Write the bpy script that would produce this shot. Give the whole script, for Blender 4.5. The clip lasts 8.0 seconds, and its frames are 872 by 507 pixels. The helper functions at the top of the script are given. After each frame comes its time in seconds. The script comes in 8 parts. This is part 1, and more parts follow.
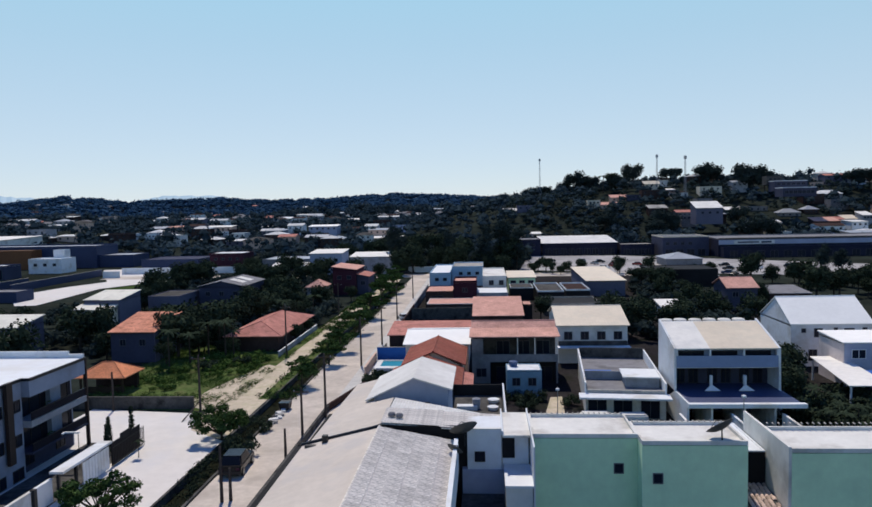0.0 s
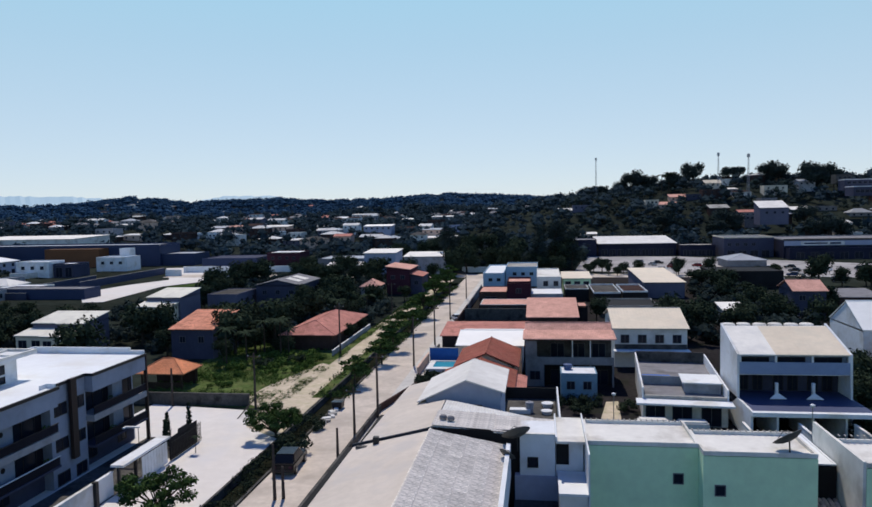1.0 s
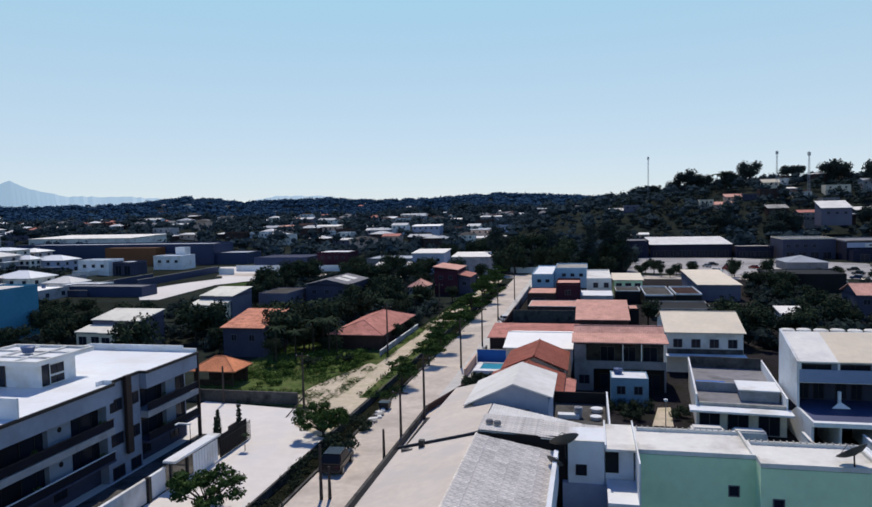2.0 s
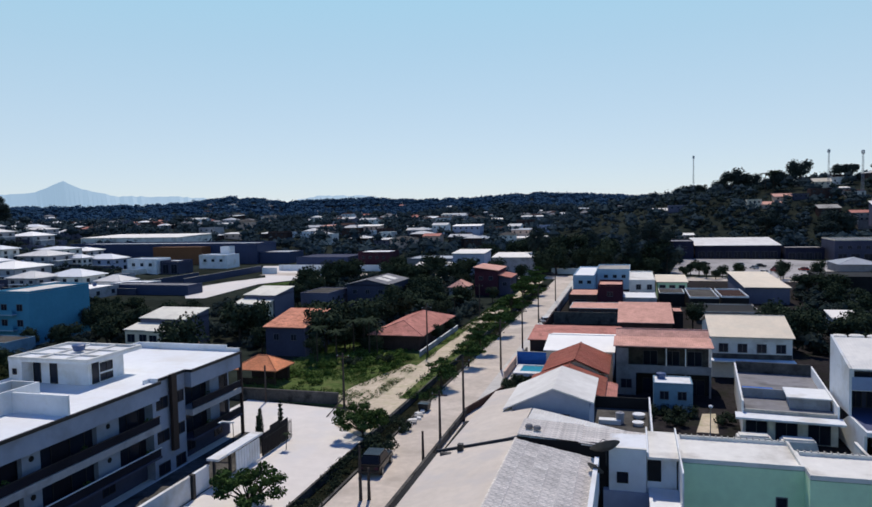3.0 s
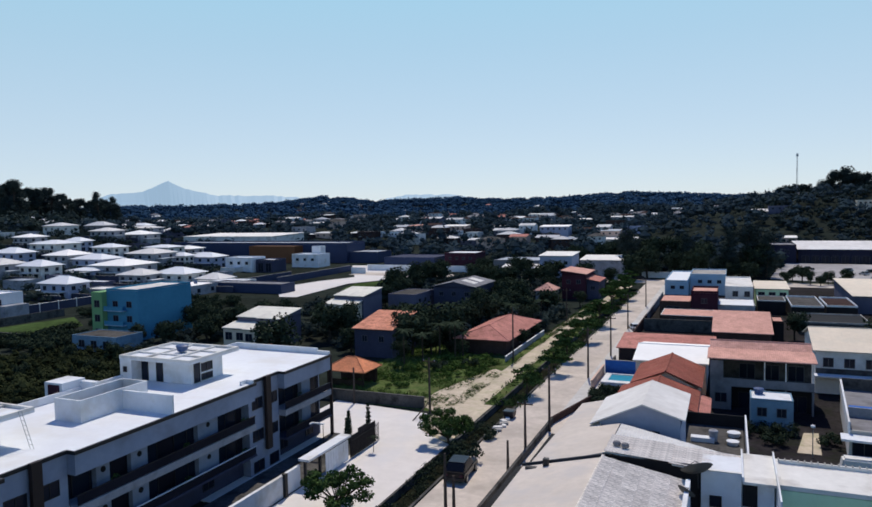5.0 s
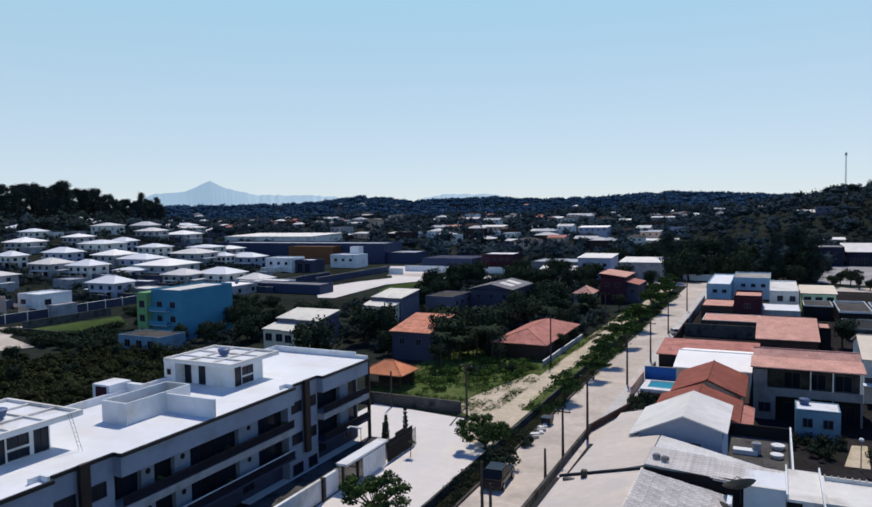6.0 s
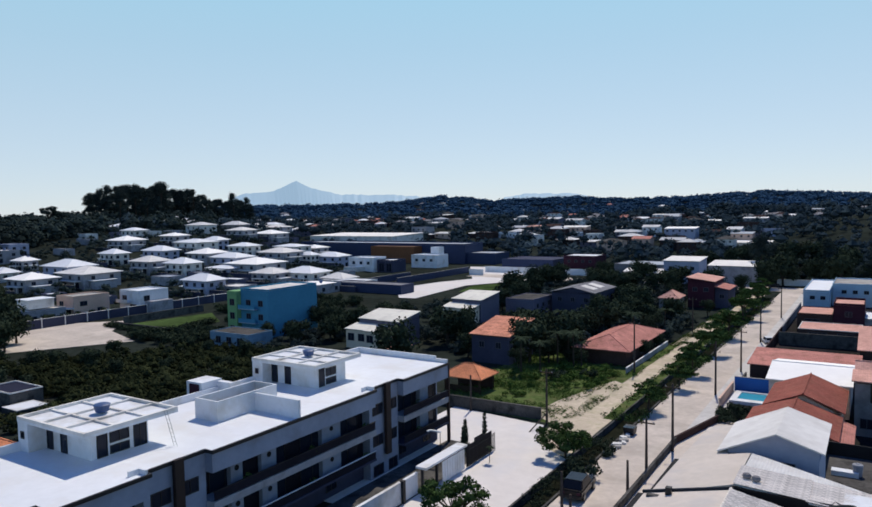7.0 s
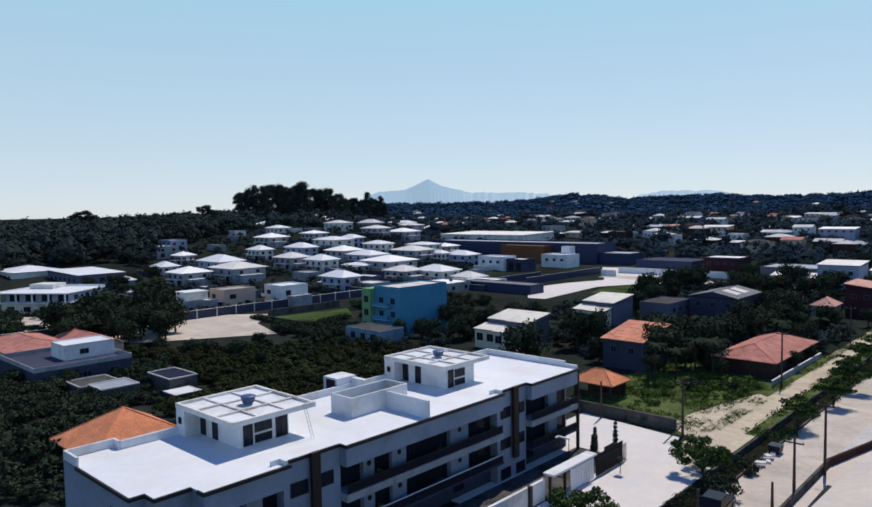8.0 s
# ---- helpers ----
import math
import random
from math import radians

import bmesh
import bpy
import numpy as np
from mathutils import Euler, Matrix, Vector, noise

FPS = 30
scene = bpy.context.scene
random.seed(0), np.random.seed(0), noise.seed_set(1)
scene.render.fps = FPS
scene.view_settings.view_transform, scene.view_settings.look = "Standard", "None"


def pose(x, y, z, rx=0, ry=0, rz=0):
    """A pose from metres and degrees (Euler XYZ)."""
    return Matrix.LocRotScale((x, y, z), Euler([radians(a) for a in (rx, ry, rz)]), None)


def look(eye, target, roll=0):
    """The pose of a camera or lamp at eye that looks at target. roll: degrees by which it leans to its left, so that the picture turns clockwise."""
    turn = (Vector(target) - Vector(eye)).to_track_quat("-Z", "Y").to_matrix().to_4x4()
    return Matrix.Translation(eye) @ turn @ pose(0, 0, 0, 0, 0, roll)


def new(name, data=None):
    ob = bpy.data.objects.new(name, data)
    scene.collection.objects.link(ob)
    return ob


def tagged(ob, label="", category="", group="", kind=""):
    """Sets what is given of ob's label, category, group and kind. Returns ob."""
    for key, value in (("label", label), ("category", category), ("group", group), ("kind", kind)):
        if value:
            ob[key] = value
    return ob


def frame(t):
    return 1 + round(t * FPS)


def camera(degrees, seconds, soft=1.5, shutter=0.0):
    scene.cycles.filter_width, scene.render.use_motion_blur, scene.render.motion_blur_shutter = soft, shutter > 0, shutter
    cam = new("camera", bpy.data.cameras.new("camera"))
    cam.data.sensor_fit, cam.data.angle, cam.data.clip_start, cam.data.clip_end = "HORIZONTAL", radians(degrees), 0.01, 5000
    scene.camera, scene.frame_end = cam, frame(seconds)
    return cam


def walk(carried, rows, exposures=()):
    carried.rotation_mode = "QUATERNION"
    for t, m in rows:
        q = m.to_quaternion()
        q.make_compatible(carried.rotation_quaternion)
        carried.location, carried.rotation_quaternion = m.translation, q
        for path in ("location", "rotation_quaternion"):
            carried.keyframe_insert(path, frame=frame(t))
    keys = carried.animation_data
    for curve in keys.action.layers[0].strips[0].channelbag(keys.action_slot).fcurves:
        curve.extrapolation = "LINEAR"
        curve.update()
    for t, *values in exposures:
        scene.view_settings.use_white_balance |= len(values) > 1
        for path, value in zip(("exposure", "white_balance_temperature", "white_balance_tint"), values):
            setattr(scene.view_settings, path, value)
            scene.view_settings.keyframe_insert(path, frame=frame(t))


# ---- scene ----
cam = camera(63.7, 8.0, soft=1.6)
PATH = [
    (0.0, look((0.223, -1.063, 26.085), (-6.719, 98.466, 19.306), -1.20)),
    (0.5, look((0.194, -0.622, 26.077), (-10.976, 98.526, 19.380), -1.20)),
    (1.0, look((0.261, -0.251, 26.098), (-14.314, 98.458, 19.457), -1.23)),
    (1.5, look((0.272, 0.091, 26.138), (-17.859, 98.214, 19.567), -1.23)),
    (3.0, look((0.328, 0.466, 26.520), (-26.626, 96.547, 20.049), -1.21)),
    (3.5, look((0.330, 0.428, 26.641), (-29.356, 95.702, 20.198), -1.22)),
    (4.0, look((0.345, 0.348, 26.834), (-32.203, 94.685, 20.413), -1.21)),
    (4.5, look((0.361, 0.307, 27.193), (-35.508, 93.434, 20.805), -1.15)),
    (6.0, look((0.340, 0.208, 28.331), (-43.024, 90.090, 21.956), -1.08)),
    (6.5, look((0.371, 0.237, 28.700), (-46.735, 88.222, 22.408), -1.03)),
    (7.0, look((0.306, 0.202, 29.001), (-53.045, 84.549, 22.734), -1.01)),
    (7.5, look((0.222, 0.206, 29.334), (-61.082, 78.962, 23.071), -0.97)),
    (8.0, look((0.319, 0.180, 29.621), (-67.604, 73.304, 23.348), -0.99)),
]
walk(cam, PATH)

# ---- sky and sun ----
SUN = Vector((-0.15, 0.62, 1.0)).normalized()
world = bpy.data.worlds.new("sky")
scene.world = world
world.use_nodes = True
wn = world.node_tree
sky = wn.nodes.new("ShaderNodeTexSky")
sky.sky_type = "NISHITA"
sky.sun_disc = False
sky.sun_elevation = math.asin(SUN.z)
sky.sun_rotation = math.atan2(SUN.x, SUN.y)
sky.altitude = 0
sky.air_density = 0.75
sky.dust_density = 0.1
sky.ozone_density = 5.0
sky_tint = wn.nodes.new("ShaderNodeMix")  # hand-tuned colour ramp mixed over the clear sky
sky_tint.data_type = "RGBA"
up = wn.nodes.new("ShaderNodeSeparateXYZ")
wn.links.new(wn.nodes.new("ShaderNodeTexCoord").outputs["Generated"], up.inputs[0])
thin = wn.nodes.new("ShaderNodeMapRange")  # the ramp's share grows towards the zenith, dimming the fill light
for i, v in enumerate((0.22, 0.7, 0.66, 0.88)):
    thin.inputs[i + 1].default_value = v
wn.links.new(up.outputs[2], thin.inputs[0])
wn.links.new(thin.outputs[0], sky_tint.inputs[0])
pale = wn.nodes.new("ShaderNodeValToRGB")  # milky at the horizon, cyan-blue higher up, darkened overhead to deepen shadows
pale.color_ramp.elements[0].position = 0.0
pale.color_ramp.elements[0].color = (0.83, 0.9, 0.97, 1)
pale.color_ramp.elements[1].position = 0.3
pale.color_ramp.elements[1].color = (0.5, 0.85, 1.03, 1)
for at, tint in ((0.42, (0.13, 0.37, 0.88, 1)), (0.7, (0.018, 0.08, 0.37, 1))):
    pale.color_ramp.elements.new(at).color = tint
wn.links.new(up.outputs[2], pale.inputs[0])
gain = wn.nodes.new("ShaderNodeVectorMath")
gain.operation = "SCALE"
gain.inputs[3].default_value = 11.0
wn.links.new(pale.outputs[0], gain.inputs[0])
wn.links.new(gain.outputs[0], sky_tint.inputs[7])
wn.links.new(sky.outputs[0], sky_tint.inputs[6])
wn.links.new(sky_tint.outputs[2], wn.nodes["Background"].inputs[0])
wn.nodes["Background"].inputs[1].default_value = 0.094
lamp = bpy.data.lights.new("sun", "SUN")
lamp.energy = 4.1
lamp.angle = radians(0.5)
lamp.color = (1.0, 0.905, 0.775)
sun = new("sun", lamp)
sun.matrix_world = look(SUN * 300, (0, 0, 0))
scene.view_settings.exposure = -0.15

# ---- materials ----


def material(name, colour, rough=0.8, spread=0.25, grain=0.0, scale=1.0, stain=None, bump=0.02,
             ridges=None, island=0.0, metal=0.0, pieces=0.0):
    """A procedural surface. spread: large-scale value change; grain: fine value change; stain: colour of
    dirt with its own shape; ridges: (axis, metres) of corrugation or tile rows; island and pieces: change
    from leaf to leaf, and from piece to piece."""
    m = bpy.data.materials.new(name)
    m.use_nodes = True
    t = m.node_tree
    b = t.nodes["Principled BSDF"]
    b.inputs["Roughness"].default_value = rough
    b.inputs["Metallic"].default_value = metal
    b.inputs["Specular IOR Level"].default_value = 0.25 if rough < 0.65 else (0.06 if rough < 0.9 else 0.0)
    co = t.nodes.new("ShaderNodeTexCoord").outputs["Object"]

    def noise_tex(sc, detail):
        n = t.nodes.new("ShaderNodeTexNoise")
        n.inputs["Scale"].default_value = sc
        n.inputs["Detail"].default_value = detail
        n.inputs["Roughness"].default_value = 0.6
        t.links.new(co, n.inputs["Vector"])
        return n.outputs["Fac"]

    def ramp(fac, lo, hi, a, c):
        r = t.nodes.new("ShaderNodeMapRange")
        for i, v in enumerate((lo, hi, a, c)):
            r.inputs[i + 1].default_value = v
        t.links.new(fac, r.inputs[0])
        return r.outputs[0]

    def math_node(op, a, c):
        n = t.nodes.new("ShaderNodeMath")
        n.operation = op
        for i, v in enumerate((a, c)):
            if isinstance(v, float):
                n.inputs[i].default_value = v
            else:
                t.links.new(v, n.inputs[i])
        return n.outputs[0]

    fine = noise_tex(3.0 / scale, 6)
    big = noise_tex(0.25 / scale, 3)
    value = ramp(big, 0.3, 0.7, 1.0 - spread, 1.0 + spread)
    value = math_node("MULTIPLY", value, ramp(fine, 0.3, 0.7, 1.0 - grain, 1.0 + grain))
    if island:
        geo = t.nodes.new("ShaderNodeNewGeometry")
        value = math_node("MULTIPLY", value, ramp(geo.outputs["Random Per Island"], 0, 1, 1 - island, 1 + island))
    if pieces:
        info = t.nodes.new("ShaderNodeObjectInfo")
        value = math_node("MULTIPLY", value, ramp(info.outputs["Random"], 0, 1, 1 - pieces, 1 + pieces))
    mix = t.nodes.new("ShaderNodeMix")
    mix.data_type = "RGBA"
    mix.blend_type = "MULTIPLY"
    mix.inputs[0].default_value = 1.0
    mix.inputs[6].default_value = (*colour, 1)
    comb = t.nodes.new("ShaderNodeCombineColor")
    for i in range(3):
        t.links.new(value, comb.inputs[i])
    t.links.new(comb.outputs[0], mix.inputs[7])
    out = mix.outputs[2]
    if stain:
        dirt = noise_tex(0.6 / scale, 5)
        m2 = t.nodes.new("ShaderNodeMix")
        m2.data_type = "RGBA"
        t.links.new(ramp(dirt, 0.5, 0.68, 0.0, 0.85), m2.inputs[0])
        t.links.new(out, m2.inputs[6])
        m2.inputs[7].default_value = (*stain, 1)
        out = m2.outputs[2]
    t.links.new(out, b.inputs["Base Color"])
    height = fine
    if ridges:
        w = t.nodes.new("ShaderNodeTexWave")
        w.bands_direction = ridges[0]
        w.inputs["Scale"].default_value = 0.314 / ridges[1]
        w.inputs["Distortion"].default_value = 0.4
        t.links.new(co, w.inputs["Vector"])
        height = math_node("ADD", math_node("MULTIPLY", fine, 0.4), w.outputs["Fac"])
    bp = t.nodes.new("ShaderNodeBump")
    bp.inputs["Strength"].default_value = 0.6
    bp.inputs["Distance"].default_value = bump
    t.links.new(height, bp.inputs["Height"])
    t.links.new(bp.outputs[0], b.inputs["Normal"])
    return m


def glass_material():
    m = bpy.data.materials.new("window_glass")
    m.use_nodes = True
    b = m.node_tree.nodes["Principled BSDF"]
    b.inputs["Base Color"].default_value = (0.012, 0.017, 0.03, 1)
    b.inputs["Roughness"].default_value = 0.2
    b.inputs["Specular IOR Level"].default_value = 0.18
    return m


WHITE = material("white_paint", (0.6624, 0.6876, 0.72), 0.75, 0.06, 0.05, 2, (0.5, 0.49, 0.46))
WHITE2 = material("off_white_paint", (0.66, 0.65, 0.62), 0.8, 0.1, 0.06, 2, (0.4, 0.38, 0.35))
# white facade darkened and blued so its colour carries the shade
FACADE = material("facade_white_with_shade", (0.235, 0.275, 0.36), 0.8, 0.12, 0.06, 2, (0.19, 0.21, 0.26))
OLDROOF = material("weathered_pale_roof_tiles", (0.58, 0.58, 0.58), 0.8, 0.15, 0.1, 3, (0.4, 0.4, 0.41), 0.03, ("X", 0.35))
DECK = material("white_roof_coating", (0.6734, 0.6993, 0.73), 0.6, 0.07, 0.04, 3, (0.62, 0.62, 0.61))
GREYW = material("grey_render", (0.3, 0.31, 0.34), 0.85, 0.15, 0.1, 2, (0.18, 0.18, 0.19))
LILAC = material("grey_lilac_paint", (0.12, 0.12, 0.17), 0.85, 0.12, 0.06, 2)
CONC = material("weathered_concrete", (0.36, 0.35, 0.33), 0.9, 0.2, 0.15, 1.5, (0.17, 0.165, 0.16))
DARKC = material("dark_concrete_mould_and_shade", (0.09, 0.088, 0.085), 0.9, 0.3, 0.2, 1, (0.03, 0.03, 0.03))
GREEN = material("mint_green_paint", (0.6, 0.8, 0.54), 0.8, 0.08, 0.05, 2, (0.52, 0.7, 0.48))
BLUE = material("bright_blue_paint", (0.065, 0.235, 0.36), 0.8, 0.1, 0.06, 2)
LBLUE = material("pale_blue_paint", (0.3, 0.43, 0.55), 0.8, 0.1, 0.06, 2)
LIME = material("lime_green_paint", (0.17, 0.34, 0.16), 0.8, 0.1, 0.06, 2)
NAVY = material("navy_cladding", (0.02, 0.034, 0.085), 0.6, 0.12, 0.06, 4)
MALLO = material("orange_brown_cladding", (0.15, 0.062, 0.026), 0.6, 0.15, 0.06, 4)
MAROON = material("dark_red_paint", (0.045, 0.018, 0.03), 0.8, 0.2, 0.1, 2)
BROWNW = material("brown_brickwork", (0.055, 0.038, 0.036), 0.9, 0.25, 0.15, 1)
CREAM = material("cream_paint", (0.62, 0.55, 0.44), 0.8, 0.1, 0.06, 2)
PINKW = material("pale_pink_paint", (0.66, 0.58, 0.56), 0.8, 0.1, 0.06, 2, (0.5, 0.43, 0.41))
HUTB = material("dull_teal_blue_paint", (0.16, 0.27, 0.37), 0.8, 0.12, 0.08, 1.5, (0.11, 0.18, 0.25))
PEACH = material("peach_paint", (0.6, 0.42, 0.33), 0.8, 0.12, 0.06, 2)
BLACKW = material("black_paint_and_shade", (0.018, 0.018, 0.02), 0.7, 0.3, 0.1, 2)
TILE = material("orange_clay_tiles", (0.58, 0.25, 0.165), 0.8, 0.25, 0.3, 0.7, (0.3, 0.12, 0.07), 0.05, ("X", 0.25))
TILEB = material("bright_orange_tiles", (0.66, 0.25, 0.125), 0.8, 0.2, 0.25, 0.7, (0.5, 0.2, 0.11), 0.05, ("X", 0.25))
TILEP = material("salmon_clay_tiles", (0.58, 0.32, 0.26), 0.8, 0.15, 0.2, 0.8, (0.46, 0.25, 0.2), 0.03, ("X", 0.25))
TILER = material("dull_red_tiles", (0.46, 0.2, 0.165), 0.8, 0.2, 0.2, 0.8, (0.28, 0.13, 0.1), 0.05, ("X", 0.25))
SHEETW = material("white_metal_sheet", (0.77, 0.745, 0.7), 0.75, 0.08, 0.05, 2, (0.62, 0.61, 0.59), 0.012, ("X", 0.3))
SHEETN = material("fresh_white_sheet", (0.86, 0.85, 0.82), 0.7, 0.05, 0.03, 2, None, 0.02)
SHEETD = material("weathered_white_sheet", (0.66, 0.637, 0.558), 0.6, 0.1, 0.06, 2, (0.5, 0.48, 0.43), 0.015, ("X", 0.4))
SHEETC = material("cream_roof_sheet", (0.66, 0.57, 0.45), 0.6, 0.08, 0.06, 2, (0.58, 0.52, 0.42), 0.012, ("X", 0.5))
FIBRE = material("fibre_cement_sheet", (0.72, 0.67, 0.61), 0.9, 0.12, 0.4, 0.6, (0.5, 0.46, 0.42), 0.03, pieces=0.12)
SMOOTHW = material("pale_painted_sheet", (0.66, 0.65, 0.63), 0.8, 0.1, 0.06, 2, (0.54, 0.52, 0.5), 0.02)
PALET = material("broken_pale_tiles", (0.5, 0.38, 0.32), 0.85, 0.2, 0.2, 0.5, (0.3, 0.22, 0.18), 0.03, pieces=0.35)
FIBREW = material("pale_fibre_cement", (0.62, 0.62, 0.61), 0.85, 0.1, 0.08, 1.5, (0.46, 0.45, 0.44), 0.04, ("X", 0.25))
GREYR = material("grey_metal_roof", (0.3, 0.32, 0.36), 0.45, 0.12, 0.08, 2, None, 0.04, ("X", 0.4))
GLASS = glass_material()
FRAME = material("window_frame_paint", (0.09, 0.095, 0.11), 0.5, 0.05)
DARKM = material("dark_metal", (0.02, 0.02, 0.022), 0.5, 0.1)
STEEL = material("galvanised_steel", (0.35, 0.36, 0.37), 0.4, 0.1, metal=0.7)
DARKWOOD = material("dark_timber", (0.05, 0.035, 0.025), 0.7, 0.2, 0.2, 0.5)
ROADM = material("dusty_pale_paving", (0.51, 0.455, 0.4), 0.95, 0.16, 0.1, 2.5, (0.4, 0.355, 0.31), 0.01)
DIRT = material("sandy_dirt", (0.5, 0.43, 0.33), 0.95, 0.15, 0.15, 2, (0.33, 0.32, 0.2), 0.02)
LOTM = material("pale_concrete_yard", (0.64, 0.61, 0.58), 0.9, 0.05, 0.05, 4, (0.6, 0.59, 0.59), 0.01)
KERB = material("kerb_concrete", (0.5, 0.49, 0.47), 0.9, 0.15, 0.1, 1)
MUD = material("ditch_mud", (0.016, 0.018, 0.012), 0.95, 0.3, 0.3, 1)
GRASS = material("rough_grass", (0.075, 0.108, 0.036), 0.95, 0.4, 0.35, 2, (0.13, 0.13, 0.06), 0.06)
LAWN = material("mown_lawn", (0.05, 0.08, 0.028), 0.95, 0.4, 0.3, 5, (0.028, 0.042, 0.018), 0.03)
LAND = material("land", (0.022, 0.028, 0.024), 0.95, 0.35, 0.3, 8, (0.032, 0.035, 0.028), 0.1)
LEAF = material("leaves", (0.045, 0.078, 0.026), 0.95, 0.2, 0.0, 2, None, 0.0, island=0.5)
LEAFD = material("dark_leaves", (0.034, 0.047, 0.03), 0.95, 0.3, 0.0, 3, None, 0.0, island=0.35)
# leaf colour shifted to blue for distance haze
LEAFF = material("far_leaves_hazed", (0.0381, 0.056, 0.065), 0.95, 0.3, 0.0, 24, None, 0.0, island=0.15)
LEAFW = material("wood_leaves", (0.0336, 0.047, 0.0437), 0.95, 0.35, 0.0, 14, None, 0.0, island=0.15)
# bluer still: the ridges' haze is in this base colour
LEAFR = material("ridge_leaves_hazed", (0.03, 0.066, 0.118), 0.95, 0.25, 0.0, 60, None, 0.0, island=0.1)
BARK = material("bark", (0.06, 0.05, 0.042), 0.9, 0.2, 0.2, 0.5)
SLOPE = material("pale_cement_coating", (0.55, 0.495, 0.44), 0.85, 0.08, 0.06, 2, (0.48, 0.45, 0.43), 0.015)
TILERY = material("red_brown_tiles", (0.25, 0.08, 0.06), 0.8, 0.25, 0.25, 0.8, (0.26, 0.1, 0.07), 0.05, ("Y", 0.25))
BLUEP = material("deep_blue_paint", (0.04, 0.13, 0.42), 0.7, 0.1, 0.06, 2)
CARPARK = material("worn_car_park_concrete", (0.34, 0.33, 0.33), 0.9, 0.25, 0.1, 6, (0.22, 0.21, 0.21), 0.01)
NAVYD = material("dark_navy_cladding", (0.02, 0.022, 0.042), 0.85, 0.2, 0.08, 2)
NAVYG = material("blue_grey_render_and_shade", (0.05, 0.055, 0.09), 0.85, 0.15, 0.08, 2)
LBLUEG = material("blue_grey_paint_and_shade", (0.33, 0.36, 0.47), 0.85, 0.12, 0.06, 2)
GALLERY = material("gallery_wall_with_shade", (0.22, 0.28, 0.42), 0.8, 0.1, 0.06, 2)
TERR = material("terrace_tiles_with_shade", (0.045, 0.06, 0.13), 0.6, 0.1, 0.05, 1)
GREYD = material("dark_grey_render", (0.2, 0.2, 0.215), 0.85, 0.15, 0.1, 2, (0.12, 0.12, 0.125))
PLOT = material("dark_plot_soil", (0.028, 0.026, 0.028), 0.95, 0.35, 0.3, 2, (0.02, 0.024, 0.016), 0.04)
POOLB = material("pool_water", (0.05, 0.32, 0.45), 0.08, 0.08, 0, 1, None, 0.01)
TANKB = material("blue_plastic_tank", (0.05, 0.09, 0.2), 0.45, 0.05)
# distance haze put into the mountains as blue colour and a glow
MOUNT = bpy.data.materials.new("hazed_mountain_glow")
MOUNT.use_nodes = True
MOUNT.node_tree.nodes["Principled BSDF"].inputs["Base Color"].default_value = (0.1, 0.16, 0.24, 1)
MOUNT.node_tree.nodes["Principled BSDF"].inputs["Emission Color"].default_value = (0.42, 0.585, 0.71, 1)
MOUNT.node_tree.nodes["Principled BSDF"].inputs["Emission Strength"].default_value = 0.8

# ---- building helpers ----


def mesh_of(bm, name, mat):
    bm.normal_update()
    me = bpy.data.meshes.new(name)
    bm.to_mesh(me)
    bm.free()
    for m in (mat if isinstance(mat, (list, tuple)) else (mat,)):
        me.materials.append(m)
    return me


def part(name, bm, mat, parent, label=""):
    ob = new(name, mesh_of(bm, name, mat))
    ob.parent = parent
    return tagged(ob, label)


def shared(name, me, parent, m):
    """One more piece on a mesh that its like already use."""
    ob = new(name, me)
    ob.parent = parent
    ob.matrix_basis = m
    return ob


def thing(name, x, y, z, label, category, group="", kind="", turn=0.0):
    ob = new(name)
    ob.matrix_basis = pose(x, y, z, 0, 0, turn)
    ob.empty_display_size = 0.5
    return tagged(ob, label, category, group, kind)


def hexa(bm, pts):
    """A closed block from its four lower and four upper corners, both counter-clockwise."""
    v = [bm.verts.new(p) for p in pts]
    for f in ((3, 2, 1, 0), (4, 5, 6, 7), (0, 1, 5, 4), (1, 2, 6, 5), (2, 3, 7, 6), (3, 0, 4, 7)):
        bm.faces.new([v[i] for i in f])


def box(bm, x0, x1, y0, y1, z0, z1):
    hexa(bm, [(x0, y0, z0), (x1, y0, z0), (x1, y1, z0), (x0, y1, z0),
              (x0, y0, z1), (x1, y0, z1), (x1, y1, z1), (x0, y1, z1)])


def boxes(*rows):
    bm = bmesh.new()
    for r in rows:
        box(bm, *r)
    return bm


def slab(bm, pts, thick):
    """A sheet with the given upper corners (counter-clockwise from above) and a thickness."""
    top = [bm.verts.new(p) for p in pts]
    low = [bm.verts.new((p[0], p[1], p[2] - thick)) for p in pts]
    bm.faces.new(top)
    bm.faces.new(low[::-1])
    n = len(pts)
    for i in range(n):
        bm.faces.new((low[i], low[(i + 1) % n], top[(i + 1) % n], top[i]))


